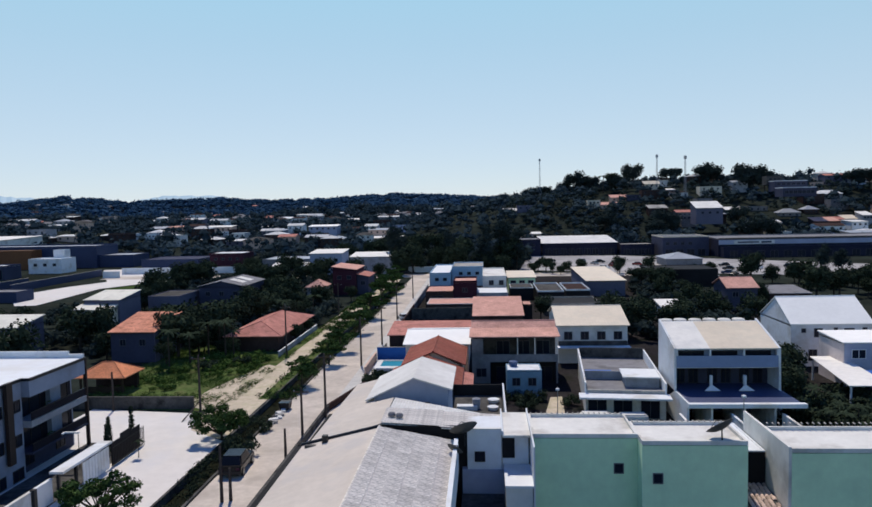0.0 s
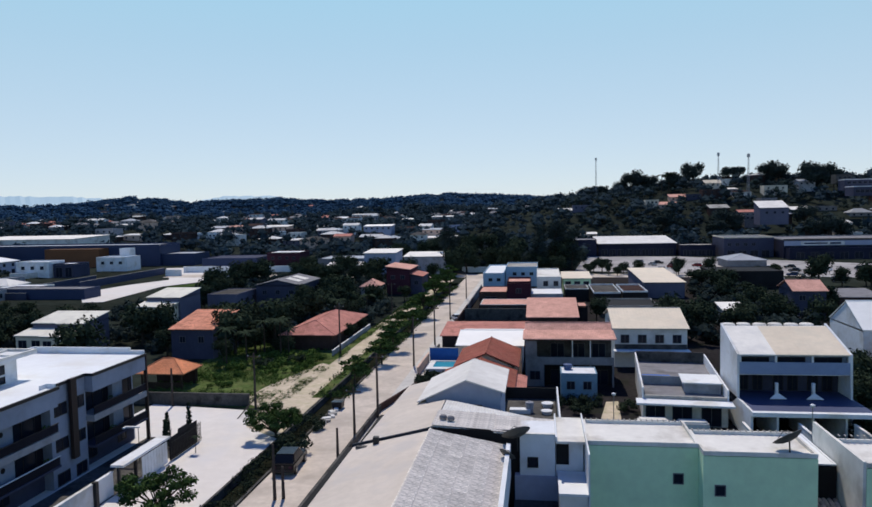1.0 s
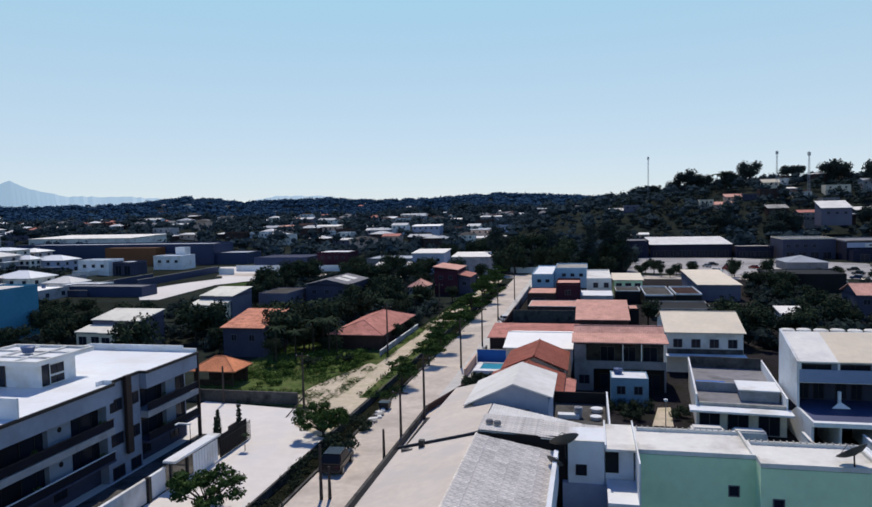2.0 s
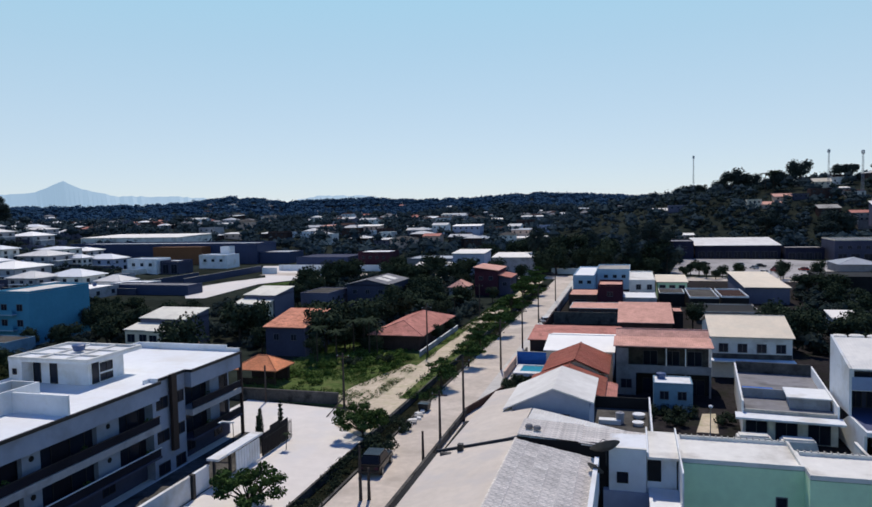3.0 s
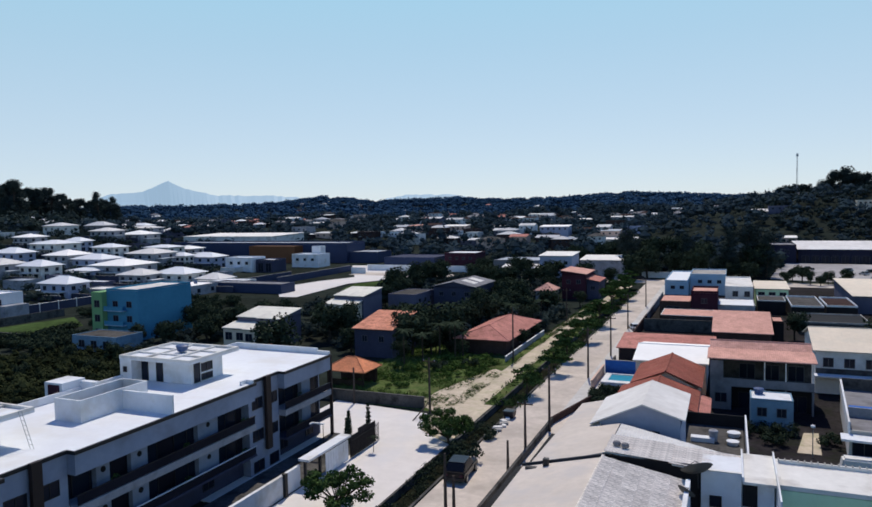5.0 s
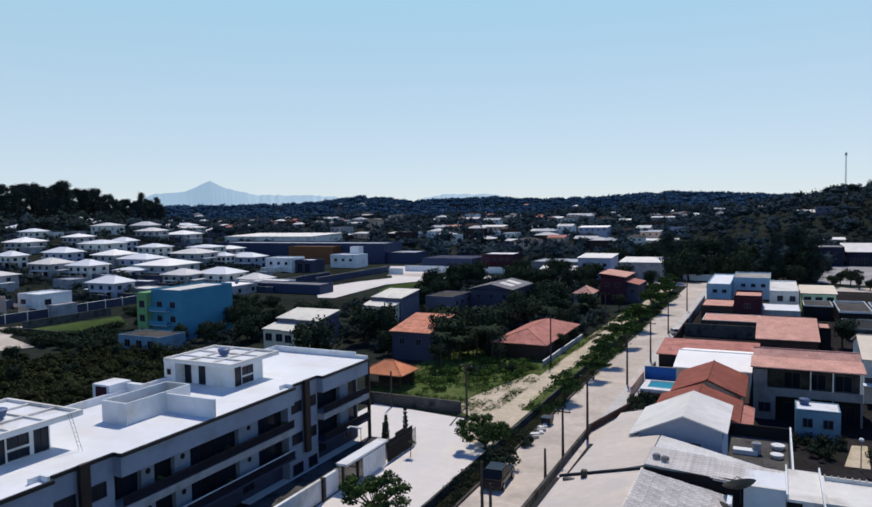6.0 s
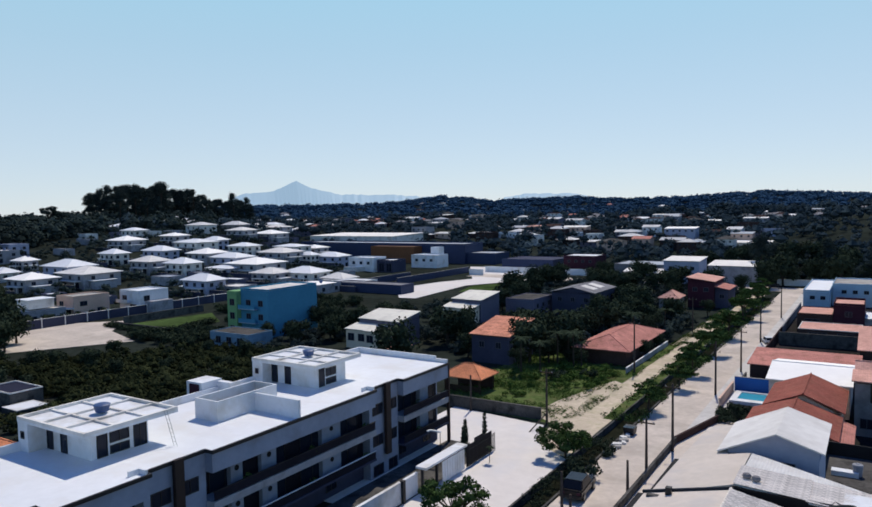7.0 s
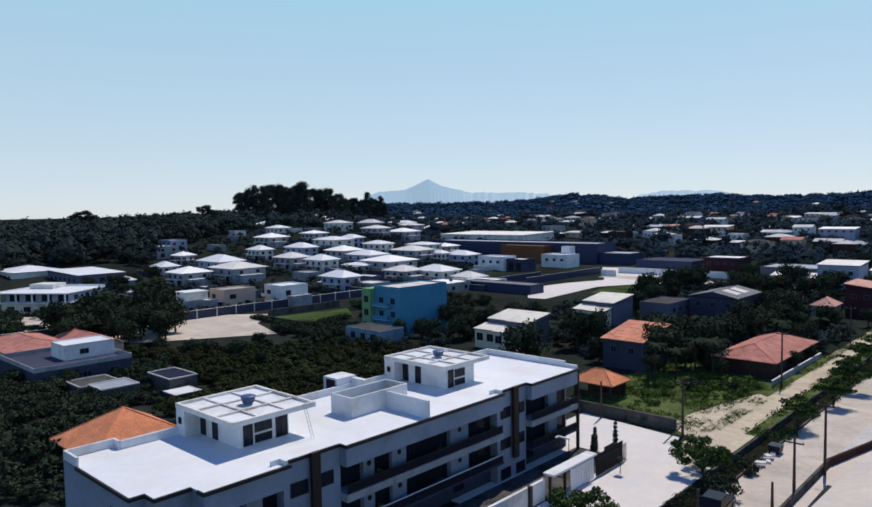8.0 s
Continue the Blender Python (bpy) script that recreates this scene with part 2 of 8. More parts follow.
def tube(bm, a, b, ra, rb, n=8):
    a, b = Vector(a), Vector(b)
    q = (b - a).to_track_quat("Z", "Y").to_matrix()
    ring = [[bm.verts.new(p + q @ Vector((r * math.cos(k * math.tau / n), r * math.sin(k * math.tau / n), 0)))
             for k in range(n)] for p, r in ((a, ra), (b, rb))]
    for k in range(n):
        bm.faces.new((ring[0][k], ring[0][(k + 1) % n], ring[1][(k + 1) % n], ring[1][k]))
    bm.faces.new(ring[0][::-1])
    bm.faces.new(ring[1])


def lathe(bm, profile, n=16, at=(0, 0, 0)):
    """Turns (radius, height) pairs round the upright axis."""
    rings = [[bm.verts.new((at[0] + r * math.cos(k * math.tau / n), at[1] + r * math.sin(k * math.tau / n), at[2] + z))
              for k in range(n)] for r, z in profile]
    for a, b in zip(rings, rings[1:]):
        for k in range(n):
            bm.faces.new((a[k], a[(k + 1) % n], b[(k + 1) % n], b[k]))
    bm.faces.new(rings[0][::-1])
    bm.faces.new(rings[-1])


FACE_TURN = {"S": 0, "E": 90, "N": 180, "W": 270}
WINDOWS = {}


def window(parent, face, x, y, z, w, h, name="window", frame_mat=None):
    """A window or door on a wall: frame with a mullion, and a dark pane set into it. x, y, z: middle of its foot."""
    frame_mat = frame_mat or FRAME
    key = (round(w, 2), round(h, 2), frame_mat.name)
    if key not in WINDOWS:
        f = 0.07
        bm = boxes((-w / 2, -w / 2 + f, -0.07, 0.02, 0, h), (w / 2 - f, w / 2, -0.07, 0.02, 0, h),
                   (-w / 2 + f, w / 2 - f, -0.07, 0.02, h - f, h), (-w / 2 + f, w / 2 - f, -0.07, 0.02, 0, f))
        if w > 0.9:
            box(bm, -f / 2, f / 2, -0.06, 0.02, f, h - f)
        WINDOWS[key] = (mesh_of(bm, "window", frame_mat),
                        mesh_of(boxes((-w / 2 + f, w / 2 - f, -0.02, 0.02, f, h - f)), "pane", GLASS))
    ob = shared(name, WINDOWS[key][0], parent, pose(x, y, z, 0, 0, FACE_TURN[face]))
    shared("pane", WINDOWS[key][1], ob, Matrix())
    return ob


def roof_on(parent, kind, hx, hy, z, mat, rise=1.5, over=0.4, axis="x", thick=0.14, wall=None, low="S"):
    """A roof over the rectangle of half sizes hx, hy whose eaves stand at z."""
    bm = bmesh.new()
    X, Y = hx + over, hy + over
    if kind == "hip":
        k = min(X, Y)
        rx, ry = max(X - k, 0.05), max(Y - k, 0.05)
        c = [(-X, -Y, z), (X, -Y, z), (X, Y, z), (-X, Y, z)]
        a, b = ((-rx, 0, z + rise), (rx, 0, z + rise)) if X >= Y else ((0, -ry, z + rise), (0, ry, z + rise))
        low_pts = [(p[0], p[1], p[2] - thick) for p in c]
        v = [bm.verts.new(p) for p in c + [a, b] + low_pts]
        if X >= Y:
            fs = ((0, 1, 5, 4), (1, 2, 5), (2, 3, 4, 5), (3, 0, 4))
        else:
            fs = ((0, 1, 4), (1, 2, 5, 4), (2, 3, 5), (3, 0, 4, 5))
        for f in fs + ((6, 7, 1, 0), (7, 8, 2, 1), (8, 9, 3, 2), (9, 6, 0, 3), (9, 8, 7, 6)):
            bm.faces.new([v[i] for i in f])
        ob = part("roof", bm, mat, parent)
        rb = bmesh.new()
        for p, q in ((c[0], a), (c[3], a), (c[1], b), (c[2], b)) if X >= Y else ((c[0], a), (c[1], a), (c[2], b), (c[3], b)):
            tube(rb, p, q, 0.09, 0.09, 6)
        tube(rb, a, b, 0.1, 0.1, 6)
        part("ridge_cap", rb, mat, ob)
        return ob
    if kind == "gable":
        if axis == "x":
            slab(bm, [(-X, -Y, z), (X, -Y, z), (X, 0, z + rise), (-X, 0, z + rise)], thick)
            slab(bm, [(-X, 0, z + rise), (X, 0, z + rise), (X, Y, z), (-X, Y, z)], thick)
            ends = ((-X, 0, z + rise), (X, 0, z + rise))
        else:
            slab(bm, [(-X, -Y, z), (0, -Y, z + rise), (0, Y, z + rise), (-X, Y, z)], thick)
            slab(bm, [(0, -Y, z + rise), (X, -Y, z), (X, Y, z), (0, Y, z + rise)], thick)
            ends = ((0, -Y, z + rise), (0, Y, z + rise))
        ob = part("roof", bm, mat, parent)
        rb = bmesh.new()
        tube(rb, ends[0], ends[1], 0.11, 0.11, 6)
        part("ridge_cap", rb, mat, ob)
        if wall:
            f = rise * (hy if axis == "x" else hx) / (Y if axis == "x" else X)
            zz = z - thick
            for s in (-1, 1):
                gb = bmesh.new()
                if axis == "x":
                    x0, x1 = sorted((s * hx, s * (hx - 0.2)))
                    hexa(gb, [(x0, -hy, zz - 0.2), (x1, -hy, zz - 0.2), (x1, hy, zz - 0.2), (x0, hy, zz - 0.2),
                              (x0, -0.02, zz + f), (x1, -0.02, zz + f), (x1, 0.02, zz + f), (x0, 0.02, zz + f)])
                else:
                    y0, y1 = sorted((s * hy, s * (hy - 0.2)))
                    hexa(gb, [(-hx, y0, zz - 0.2), (hx, y0, zz - 0.2), (hx, y1, zz - 0.2), (-hx, y1, zz - 0.2),
                              (-0.02, y0, zz + f), (0.02, y0, zz + f), (0.02, y1, zz + f), (-0.02, y1, zz + f)])
                part("gable_wall", gb, wall, parent)
        return ob
    if kind == "pent":
        hgt = {"S": (0, 0, 1, 1), "N": (1, 1, 0, 0), "W": (0, 1, 1, 0), "E": (1, 0, 0, 1)}[low]
        c = [(-X, -Y), (X, -Y), (X, Y), (-X, Y)]
        slab(bm, [(p[0], p[1], z + rise * g) for p, g in zip(c, hgt)], thick)
        ob = part("roof", bm, mat, parent)
        if wall and rise > 0.3:
            wb = bmesh.new()
            c = [(-hx, -hy), (hx, -hy), (hx, hy), (-hx, hy)]
            hexa(wb, [(*p, z - thick - 0.2) for p in c] + [(*p, z - thick + max(rise * g * 0.94, 0.01)) for p, g in zip(c, hgt)])
            part("upper_wall", wb, wall, parent)
        return ob
    # flat: deck with a parapet of height rise
    deck = part("roof", boxes((-hx + 0.15, hx - 0.15, -hy + 0.15, hy - 0.15, z - 0.05, z + 0.05)), mat, parent)
    if rise:
        part("parapet", boxes((-hx, hx, -hy, -hy + 0.15, z, z + rise), (-hx, hx, hy - 0.15, hy, z, z + rise),
                              (-hx, -hx + 0.15, -hy + 0.15, hy - 0.15, z, z + rise),
                              (hx - 0.15, hx, -hy + 0.15, hy - 0.15, z, z + rise)), wall or mat, parent)
    return deck


FOOTPRINTS = []


def house(name, label, category, x0, x1, y0, y1, h, wall, kind, roof, wins=(), group="", base=0.0, **kw):
    """A building on an upright block of walls. wins: (face, place along the wall, sill height, width, height)."""
    cx, cy = (x0 + x1) / 2, (y0 + y1) / 2
    hx, hy = (x1 - x0) / 2, (y1 - y0) / 2
    ob = thing(name, cx, cy, base, label, category, group)
    FOOTPRINTS.append((x0, x1, y0, y1))
    thick = kw.get("thick", 0.14)
    part("wall", boxes((-hx, hx, -hy, hy, -0.3, h - (thick if kind != "flat" else 0.05))), wall, ob)
    roof_on(ob, kind, hx, hy, h, roof, wall=kw.pop("top", wall), **kw)
    for face, along, sill, w, hh in wins:
        x, y = {"S": (along - cx, -hy), "N": (along - cx, hy), "E": (hx, along - cy), "W": (-hx, along - cy)}[face]
        window(ob, face, x, y, sill, w, hh, "door" if sill < 0.2 else "window")
    return ob


def row(face, a, b, n, sill, w, h):
    return [(face, a + (b - a) * (i + 0.5) / n, sill, w, h) for i in range(n)]


def flat_sheet(name, label, category, pts, z, mat, thick=0.3):
    bm = bmesh.new()
    slab(bm, [(x, y, z) for x, y in pts], thick)
    return tagged(new(name, mesh_of(bm, name, mat)), label, category, kind="structure")


def wall_run(name, label, x0, x1, y0, y1, h, mat, z=0.0, coping=None):
    ob = thing(name, (x0 + x1) / 2, (y0 + y1) / 2, z, label, "wall")
    hx, hy = (x1 - x0) / 2, (y1 - y0) / 2
    part("wall", boxes((-hx, hx, -hy, hy, -0.2, h)), mat, ob)
    part("coping", boxes((-hx - 0.04, hx + 0.04, -hy - 0.04, hy + 0.04, h, h + 0.07)), coping or mat, ob)
    return ob


# ---- land ----


def step(a, b, x):
    t = min(max((x - a) / (b - a), 0.0), 1.0)  # also falls, where b < a
    return t * t * (3 - 2 * t)


def land_height(x, y):
    if -29.4 < x < -26.8 and 36 < y < 236:
        return -1.1
    d = math.hypot(x, y)
    az = math.degrees(math.atan2(x, y))
    n = noise.noise((x / 420, y / 420, 0.3))
    ridge = 36 + 3 * n + 11 * math.exp(-((az + 32) / 3.4) ** 2) + 5 * math.exp(-((az + 22) / 2.8) ** 2) + 10 * math.exp(-((az + 7) / 4.5) ** 2)
    far = ridge * (0.22 * step(430, 560, d) + 0.16 * step(560, 900, d) + 0.62 * step(980, 1480, d)) * step(-66, -46, az)
    west = 15 * step(255, 470, d) * step(-38, -50, az) + 8 * math.exp(-((x + 560) ** 2 + (y - 400) ** 2) / 150 ** 2)
    far = max(far, west)
    hill = 31 * step(385, 590, y) * step(-170, 110, x) * (1 + 0.12 * n) + 7 * step(400, 540, y) * step(60, 160, x)
    return max(far, hill) if y > 200 else far * step(-200, 200, y)


def build_land():
    xs = sorted(set([-4200, -3600, -3000, -2500, -2100, -1800, -1500, -1300, -1100, -950] + list(range(-800, 801, 40)) +
                    [-29.6, -29.39, -26.81, -26.6] + [950, 1100, 1300, 1500, 1800, 2200, 3000, 4200]))
    ys = sorted(set([-900, -500] + list(range(-280, 1001, 40)) + [35.8, 36.01, 235.99, 236.2] +
                    [1100, 1200, 1300, 1400, 1500, 1600, 1700, 1850, 2000, 2300, 2800, 3500, 4300]))
    bm = bmesh.new()
    grid = [[bm.verts.new((x, y, land_height(x, y))) for x in xs] for y in ys]
    for j in range(len(ys) - 1):
        for i in range(len(xs) - 1):
            bm.faces.new((grid[j][i], grid[j][i + 1], grid[j + 1][i + 1], grid[j + 1][i]))
    tagged(new("ground", mesh_of(bm, "ground", LAND)), "dark green land rising to low wooded hills", "ground", kind="structure")


build_land()

# ---- street, yards and paved ground ----
flat_sheet("road", "pale dusty paved street between plots", "road", [(-26.4, 20), (-20.2, 20), (-20.2, 262), (-26.4, 262)], 0.05, ROADM)
flat_sheet("cross_road", "pale paved street crossing at the far end", "road", [(-150, 262), (60, 250), (60, 262), (-150, 274)], 0.06, ROADM)
flat_sheet("pavement", "worn concrete pavement along the plots", "pavement", [(-20.2, 86.2), (-17.4, 98.8), (-17.6, 250), (-20.2, 250)], 0.17, KERB, 0.4)
flat_sheet("dirt_lane", "sandy unpaved lane with patches of grass", "lane", [(-36, 78), (-29.9, 75.5), (-29.9, 250), (-35.2, 250)], 0.05, DIRT)
flat_sheet("verge", "grassy verge along the ditch", "verge", [(-31.2, 92), (-29.5, 92), (-29.5, 236), (-31.2, 236)], 0.1, GRASS)
flat_sheet("yard", "white sunlit concrete yard", "yard", [(-52, 52), (-29.6, 52), (-29.6, 74.7), (-35, 78.6), (-37, 85.3), (-52, 87.2)], 0.08, LOTM)
flat_sheet("grass_plot", "overgrown green plot", "grass", [(-58, 88.2), (-35.0, 86.4), (-34.4, 128), (-58, 130)], 0.035, GRASS)
flat_sheet("meadow", "mown green strip between walls", "lawn", [(-168, 112), (-147, 109), (-149, 127), (-164, 137)], 0.06, LAWN)
flat_sheet("sand_yard", "bare sandy ground", "yard", [(-196, 60), (-160, 70), (-144, 98), (-162, 104), (-173, 117), (-190, 100)], 0.05, ROADM)
flat_sheet("sand_lane", "pale sandy lane behind the trees", "lane", [(-212, 56), (-196, 61), (-196.5, 69), (-188, 82), (-189.5, 89), (-214, 77), (-231, 66)], 0.055, ROADM)
flat_sheet("back_street", "pale street past walled plots", "road", [(-151, 212), (-134, 189), (-128, 190), (-132, 230), (-123, 248), (-104, 256), (-127, 311), (-153, 310), (-173, 306), (-142, 253), (-148, 236)], 0.05, LOTM)
flat_sheet("green_strip", "green verge beside the pale street", "lawn", [(-124, 211), (-129, 230), (-121, 245), (-104, 212), (-116, 216)], 0.09, LAWN)
flat_sheet("car_park", "wide pale forecourt full of parked cars", "car park", [(14, 278), (38, 268), (92, 250), (150, 232), (160, 275), (66, 346), (22, 352)], 0.05, CARPARK)
flat_sheet("side_yard", "pale cement-paved side yard behind the street wall", "yard", [(-19.95, 50), (-14.2, 50), (-12.2, 62), (-12.2, 84), (-12.4, 98.4), (-17.2, 98.4), (-19.95, 86)], 0.19, SLOPE)
flat_sheet("plot_ground", "dark bare soil of the plots", "ground", [(-17.2, 30), (62, 30), (62, 255), (-17.2, 255)], 0.03, PLOT)
for nm, xa, xb in (("ditch_wall_west", -29.62, -29.38), ("ditch_wall_east", -26.82, -26.55)):
    tagged(new(nm, mesh_of(boxes((xa, xb, 36, 236, -1.3, 0.14)), nm, DARKC)), "concrete edge of the ditch", "kerb", kind="structure")
tagged(new("ditch_bed", mesh_of(boxes((-29.38, -26.82, 36, 236, -1.3, -0.75)), "ditch_bed", MUD)), "dark muddy ditch water", "water", kind="structure")

flat_sheet("garden_path", "peach-coloured paved garden path", "path", [(7.4, 85.0), (9.8, 85.0), (10.3, 93.0), (8.7, 92.6)], 0.07, DIRT)
flat_sheet("sand_patch", "bare sandy corner of the overgrown plot", "ground", [(-41.8, 89.2), (-38.2, 87.9), (-36.2, 86.4), (-34.9, 88), (-34.9, 115), (-36.6, 112.5), (-38.4, 104.8), (-40.0, 97.2), (-40.3, 93.0)], 0.06, DIRT)
flat_sheet("bungalow_verge", "green verge below the bungalow wall", "verge", [(-36.1, 113), (-34.8, 112), (-34.3, 148), (-36.1, 148)], 0.08, GRASS)
# ---- east side of the street ----
H = house
H("green_building", "mint green block with white parapet roof", "building", 3.5, 11.1, 49.9, 55, 8.9, GREEN, "flat", WHITE2, [("S", 9.75, 6.25, 0.72, 0.78), ("S", 6.5, 0.1, 3.2, 3)], rise=0.3, top=WHITE2)
H("green_building", "mint green block with white parapet roof and dish", "building", 11.1, 18.4, 48.4, 53, 8.9, GREEN, "flat", WHITE2, [("S", 12.2, 6.1, 0.72, 0.78)], rise=0.3, top=WHITE2)
H("green_building", "mint green block with white roof and grey side wall", "building", 21, 34, 47.5, 52.4, 8.7, GREEN, "flat", WHITE2, (), rise=0.3, top=WHITE2)
gh = thing("gabled_house", -6.32, 64.4, 0, "pale-roofed gabled house with a long west slope and blue-grey front gable", "house")
FOOTPRINTS.append((-11, -2.5, 60, 69))
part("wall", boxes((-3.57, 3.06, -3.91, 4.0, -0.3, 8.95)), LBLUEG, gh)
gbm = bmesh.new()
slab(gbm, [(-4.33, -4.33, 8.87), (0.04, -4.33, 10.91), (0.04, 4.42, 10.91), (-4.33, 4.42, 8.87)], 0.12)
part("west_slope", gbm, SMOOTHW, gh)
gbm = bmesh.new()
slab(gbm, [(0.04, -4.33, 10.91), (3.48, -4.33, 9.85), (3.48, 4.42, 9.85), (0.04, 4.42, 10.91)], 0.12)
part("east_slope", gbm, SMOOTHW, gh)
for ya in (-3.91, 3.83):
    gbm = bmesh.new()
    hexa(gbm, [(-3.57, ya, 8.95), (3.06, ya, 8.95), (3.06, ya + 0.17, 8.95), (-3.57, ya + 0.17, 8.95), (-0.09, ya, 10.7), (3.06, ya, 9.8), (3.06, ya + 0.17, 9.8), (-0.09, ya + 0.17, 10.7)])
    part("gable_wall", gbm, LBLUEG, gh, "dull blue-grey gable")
for xx in (-1.9, 0.5):
    window(gh, "S", xx, -3.91, 7.9, 1.85, 0.7)
H("white_roofed_house", "low house under a bright white sheet roof", "house", -12.4, -2.6, 107, 121, 4.6, WHITE2, "gable", SHEETN, (), axis="x", rise=1.1)
H("red_roofed_outbuilding", "long low building with a dull red tile roof", "house", -17, -2, 122, 132, 3.3, BROWNW, "pent", TILER, (), rise=0.8, low="S")
H("pink_roofed_house", "house with a faded pink tile roof", "house", -2, 7.2, 133.5, 146, 4.8, BROWNW, "pent", TILEP, (), rise=2.0, low="S")
H("maroon_house", "dark red two-storey house with a terrace", "house", -7.9, -2, 176, 187, 6.5, MAROON, "flat", TILEP, [("S", -5, 4, 1.4, 1.2)], rise=0.5)
H("pink_house", "low house with a pale pink roof", "house", -15, -8.0, 176, 188, 4.2, BROWNW, "flat", TILEP, [("S", -12, 1.2, 3, 2)], rise=0.2)
H("pink_terrace", "low dark walled part with a pink roof slab", "house", -13.6, -2.2, 162, 172, 3.0, BROWNW, "flat", TILEP, [("S", -10, 0.3, 3.4, 2.2), ("S", -5, 0.3, 3.0, 2.2)], rise=0.15, top=WHITE2)
wall_run("court_wall", "dark mouldy wall round the pink house", -16.8, -2, 158.6, 158.9, 2.6, DARKC)
H("maroon_annex", "small black-walled block with a pink roof", "house", 8.2, 10.2, 150, 157, 4.2, BLACKW, "flat", TILEP, (), rise=0.3, top=BLACKW)
H("dark_annex", "dark low block behind the faded pink roof", "house", -1.2, 7.8, 150, 170, 3.2, DARKC, "flat", DARKC, (), rise=0.3)
H("blue_building", "pale blue two-storey building with small windows", "building", -10.5, -0.4, 225, 243, 6, LBLUE, "flat", CONC, row("S", -9, -1, 3, 3.6, 1.2, 1.0), rise=0.4)
H("pale_blue_building", "pale blue two-storey building", "building", -17, -10.7, 215, 246, 5, LBLUE, "flat", DECK, row("S", -16, -11, 2, 2.8, 1.2, 1.0), rise=0.4)
H("pale_green_house", "pale green two-storey house with dark windows", "house", -0.5, 6, 193, 219, 6, WHITE2, "flat", WHITE2, row("S", 0.5, 6, 2, 3.8, 1.3, 1.4), rise=0.4)
H("white_roofed_green_house", "green-walled house under a white sheet roof", "house", 7.0, 14.6, 202, 216, 5.0, GREEN, "pent", SHEETC, row("S", 7, 14.6, 3, 3.0, 1.6, 1.1), rise=0.6, low="S")
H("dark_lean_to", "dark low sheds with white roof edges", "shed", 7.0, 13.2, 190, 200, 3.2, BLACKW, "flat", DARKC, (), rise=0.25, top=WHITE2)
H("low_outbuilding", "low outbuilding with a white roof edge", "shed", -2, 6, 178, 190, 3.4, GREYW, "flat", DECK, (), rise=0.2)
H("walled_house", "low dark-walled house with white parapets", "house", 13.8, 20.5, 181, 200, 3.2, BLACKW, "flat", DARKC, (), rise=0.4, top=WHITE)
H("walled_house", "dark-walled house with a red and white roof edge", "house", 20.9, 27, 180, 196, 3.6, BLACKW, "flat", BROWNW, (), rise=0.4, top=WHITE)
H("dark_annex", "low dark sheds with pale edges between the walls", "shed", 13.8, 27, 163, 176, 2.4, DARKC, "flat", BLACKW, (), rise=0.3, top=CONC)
H("beige_roofed_shed", "shed with a beige sheet roof", "shed", 28.5, 39, 196, 231, 4.4, LILAC, "pent", SHEETC, (), rise=0.8, low="S")
H("blue_hut", "small light blue hut with a white roof", "hut", 2.9, 7.6, 92.8, 96.8, 3.6, HUTB, "flat", WHITE, row("S", 3.1, 7.4, 2, 1.6, 1.1, 1.1), rise=0.15)
H("white_hall", "tall white gabled hall with small windows", "hall", 47.3, 59.6, 110, 122, 6.7, WHITE, "gable", SHEETN, [("S", 49.2, 5.3, 0.7, 0.7), ("S", 51.4, 4.6, 1.3, 1.4), ("S", 54, 5.3, 0.6, 0.8), ("S", 56, 4.7, 1.5, 1.3), ("S", 58.3, 5.2, 0.7, 0.9), ("S", 50.6, 0.9, 1.3, 1.8), ("S", 52.6, 0.9, 1.3, 1.8)], axis="x", rise=3.5, over=0.12)
H("white_house", "pale pink house with a white roof and shaded windows", "house", 49.3, 62, 98, 105.2, 6.2, PINKW, "pent", SHEETN, (), rise=0.35, low="S", over=0.2)
H("garden_shed", "small shed with a white sheet roof among trees", "shed", 38.2, 42.6, 152, 158, 3.4, GREYW, "pent", SHEETW, (), rise=0.8, low="S")
wh_ = bpy.data.objects["white_house"]
# the pink house's shaded front is coloured into this thin face
part("front_face", boxes((-6.3, 6.3, -3.68, -3.61, -0.2, 6.0)), LBLUEG, wh_, "front face toned blue-grey for shade")
for xx in (-4.4, -0.4, 3.6):
    window(wh_, "S", xx, -3.68, 3.9, 1.9, 1.3, "window", WHITE)
    window(wh_, "S", xx, -3.68, 0.9, 1.9, 1.5, "window", WHITE)
H("orange_roofed_house", "two-storey blue-grey house with a dull red tile roof", "house", 56.6, 63.4, 166, 176, 5.6, NAVYG, "gable", TILEP, row("S", 56.8, 63.2, 2, 3.4, 1.4, 1.2), axis="x", rise=2.0)
H("red_roofed_shed", "low brown shed with a dark grey roof", "shed", 68.5, 78, 172, 182, 3.4, BROWNW, "pent", GREYD, (), rise=0.8, low="S")
H("grey_roofed_hut", "hut with a grey metal hipped roof", "hut", 72, 86, 282, 298, 3.2, GREYD, "hip", GREYR, (), rise=2.0)
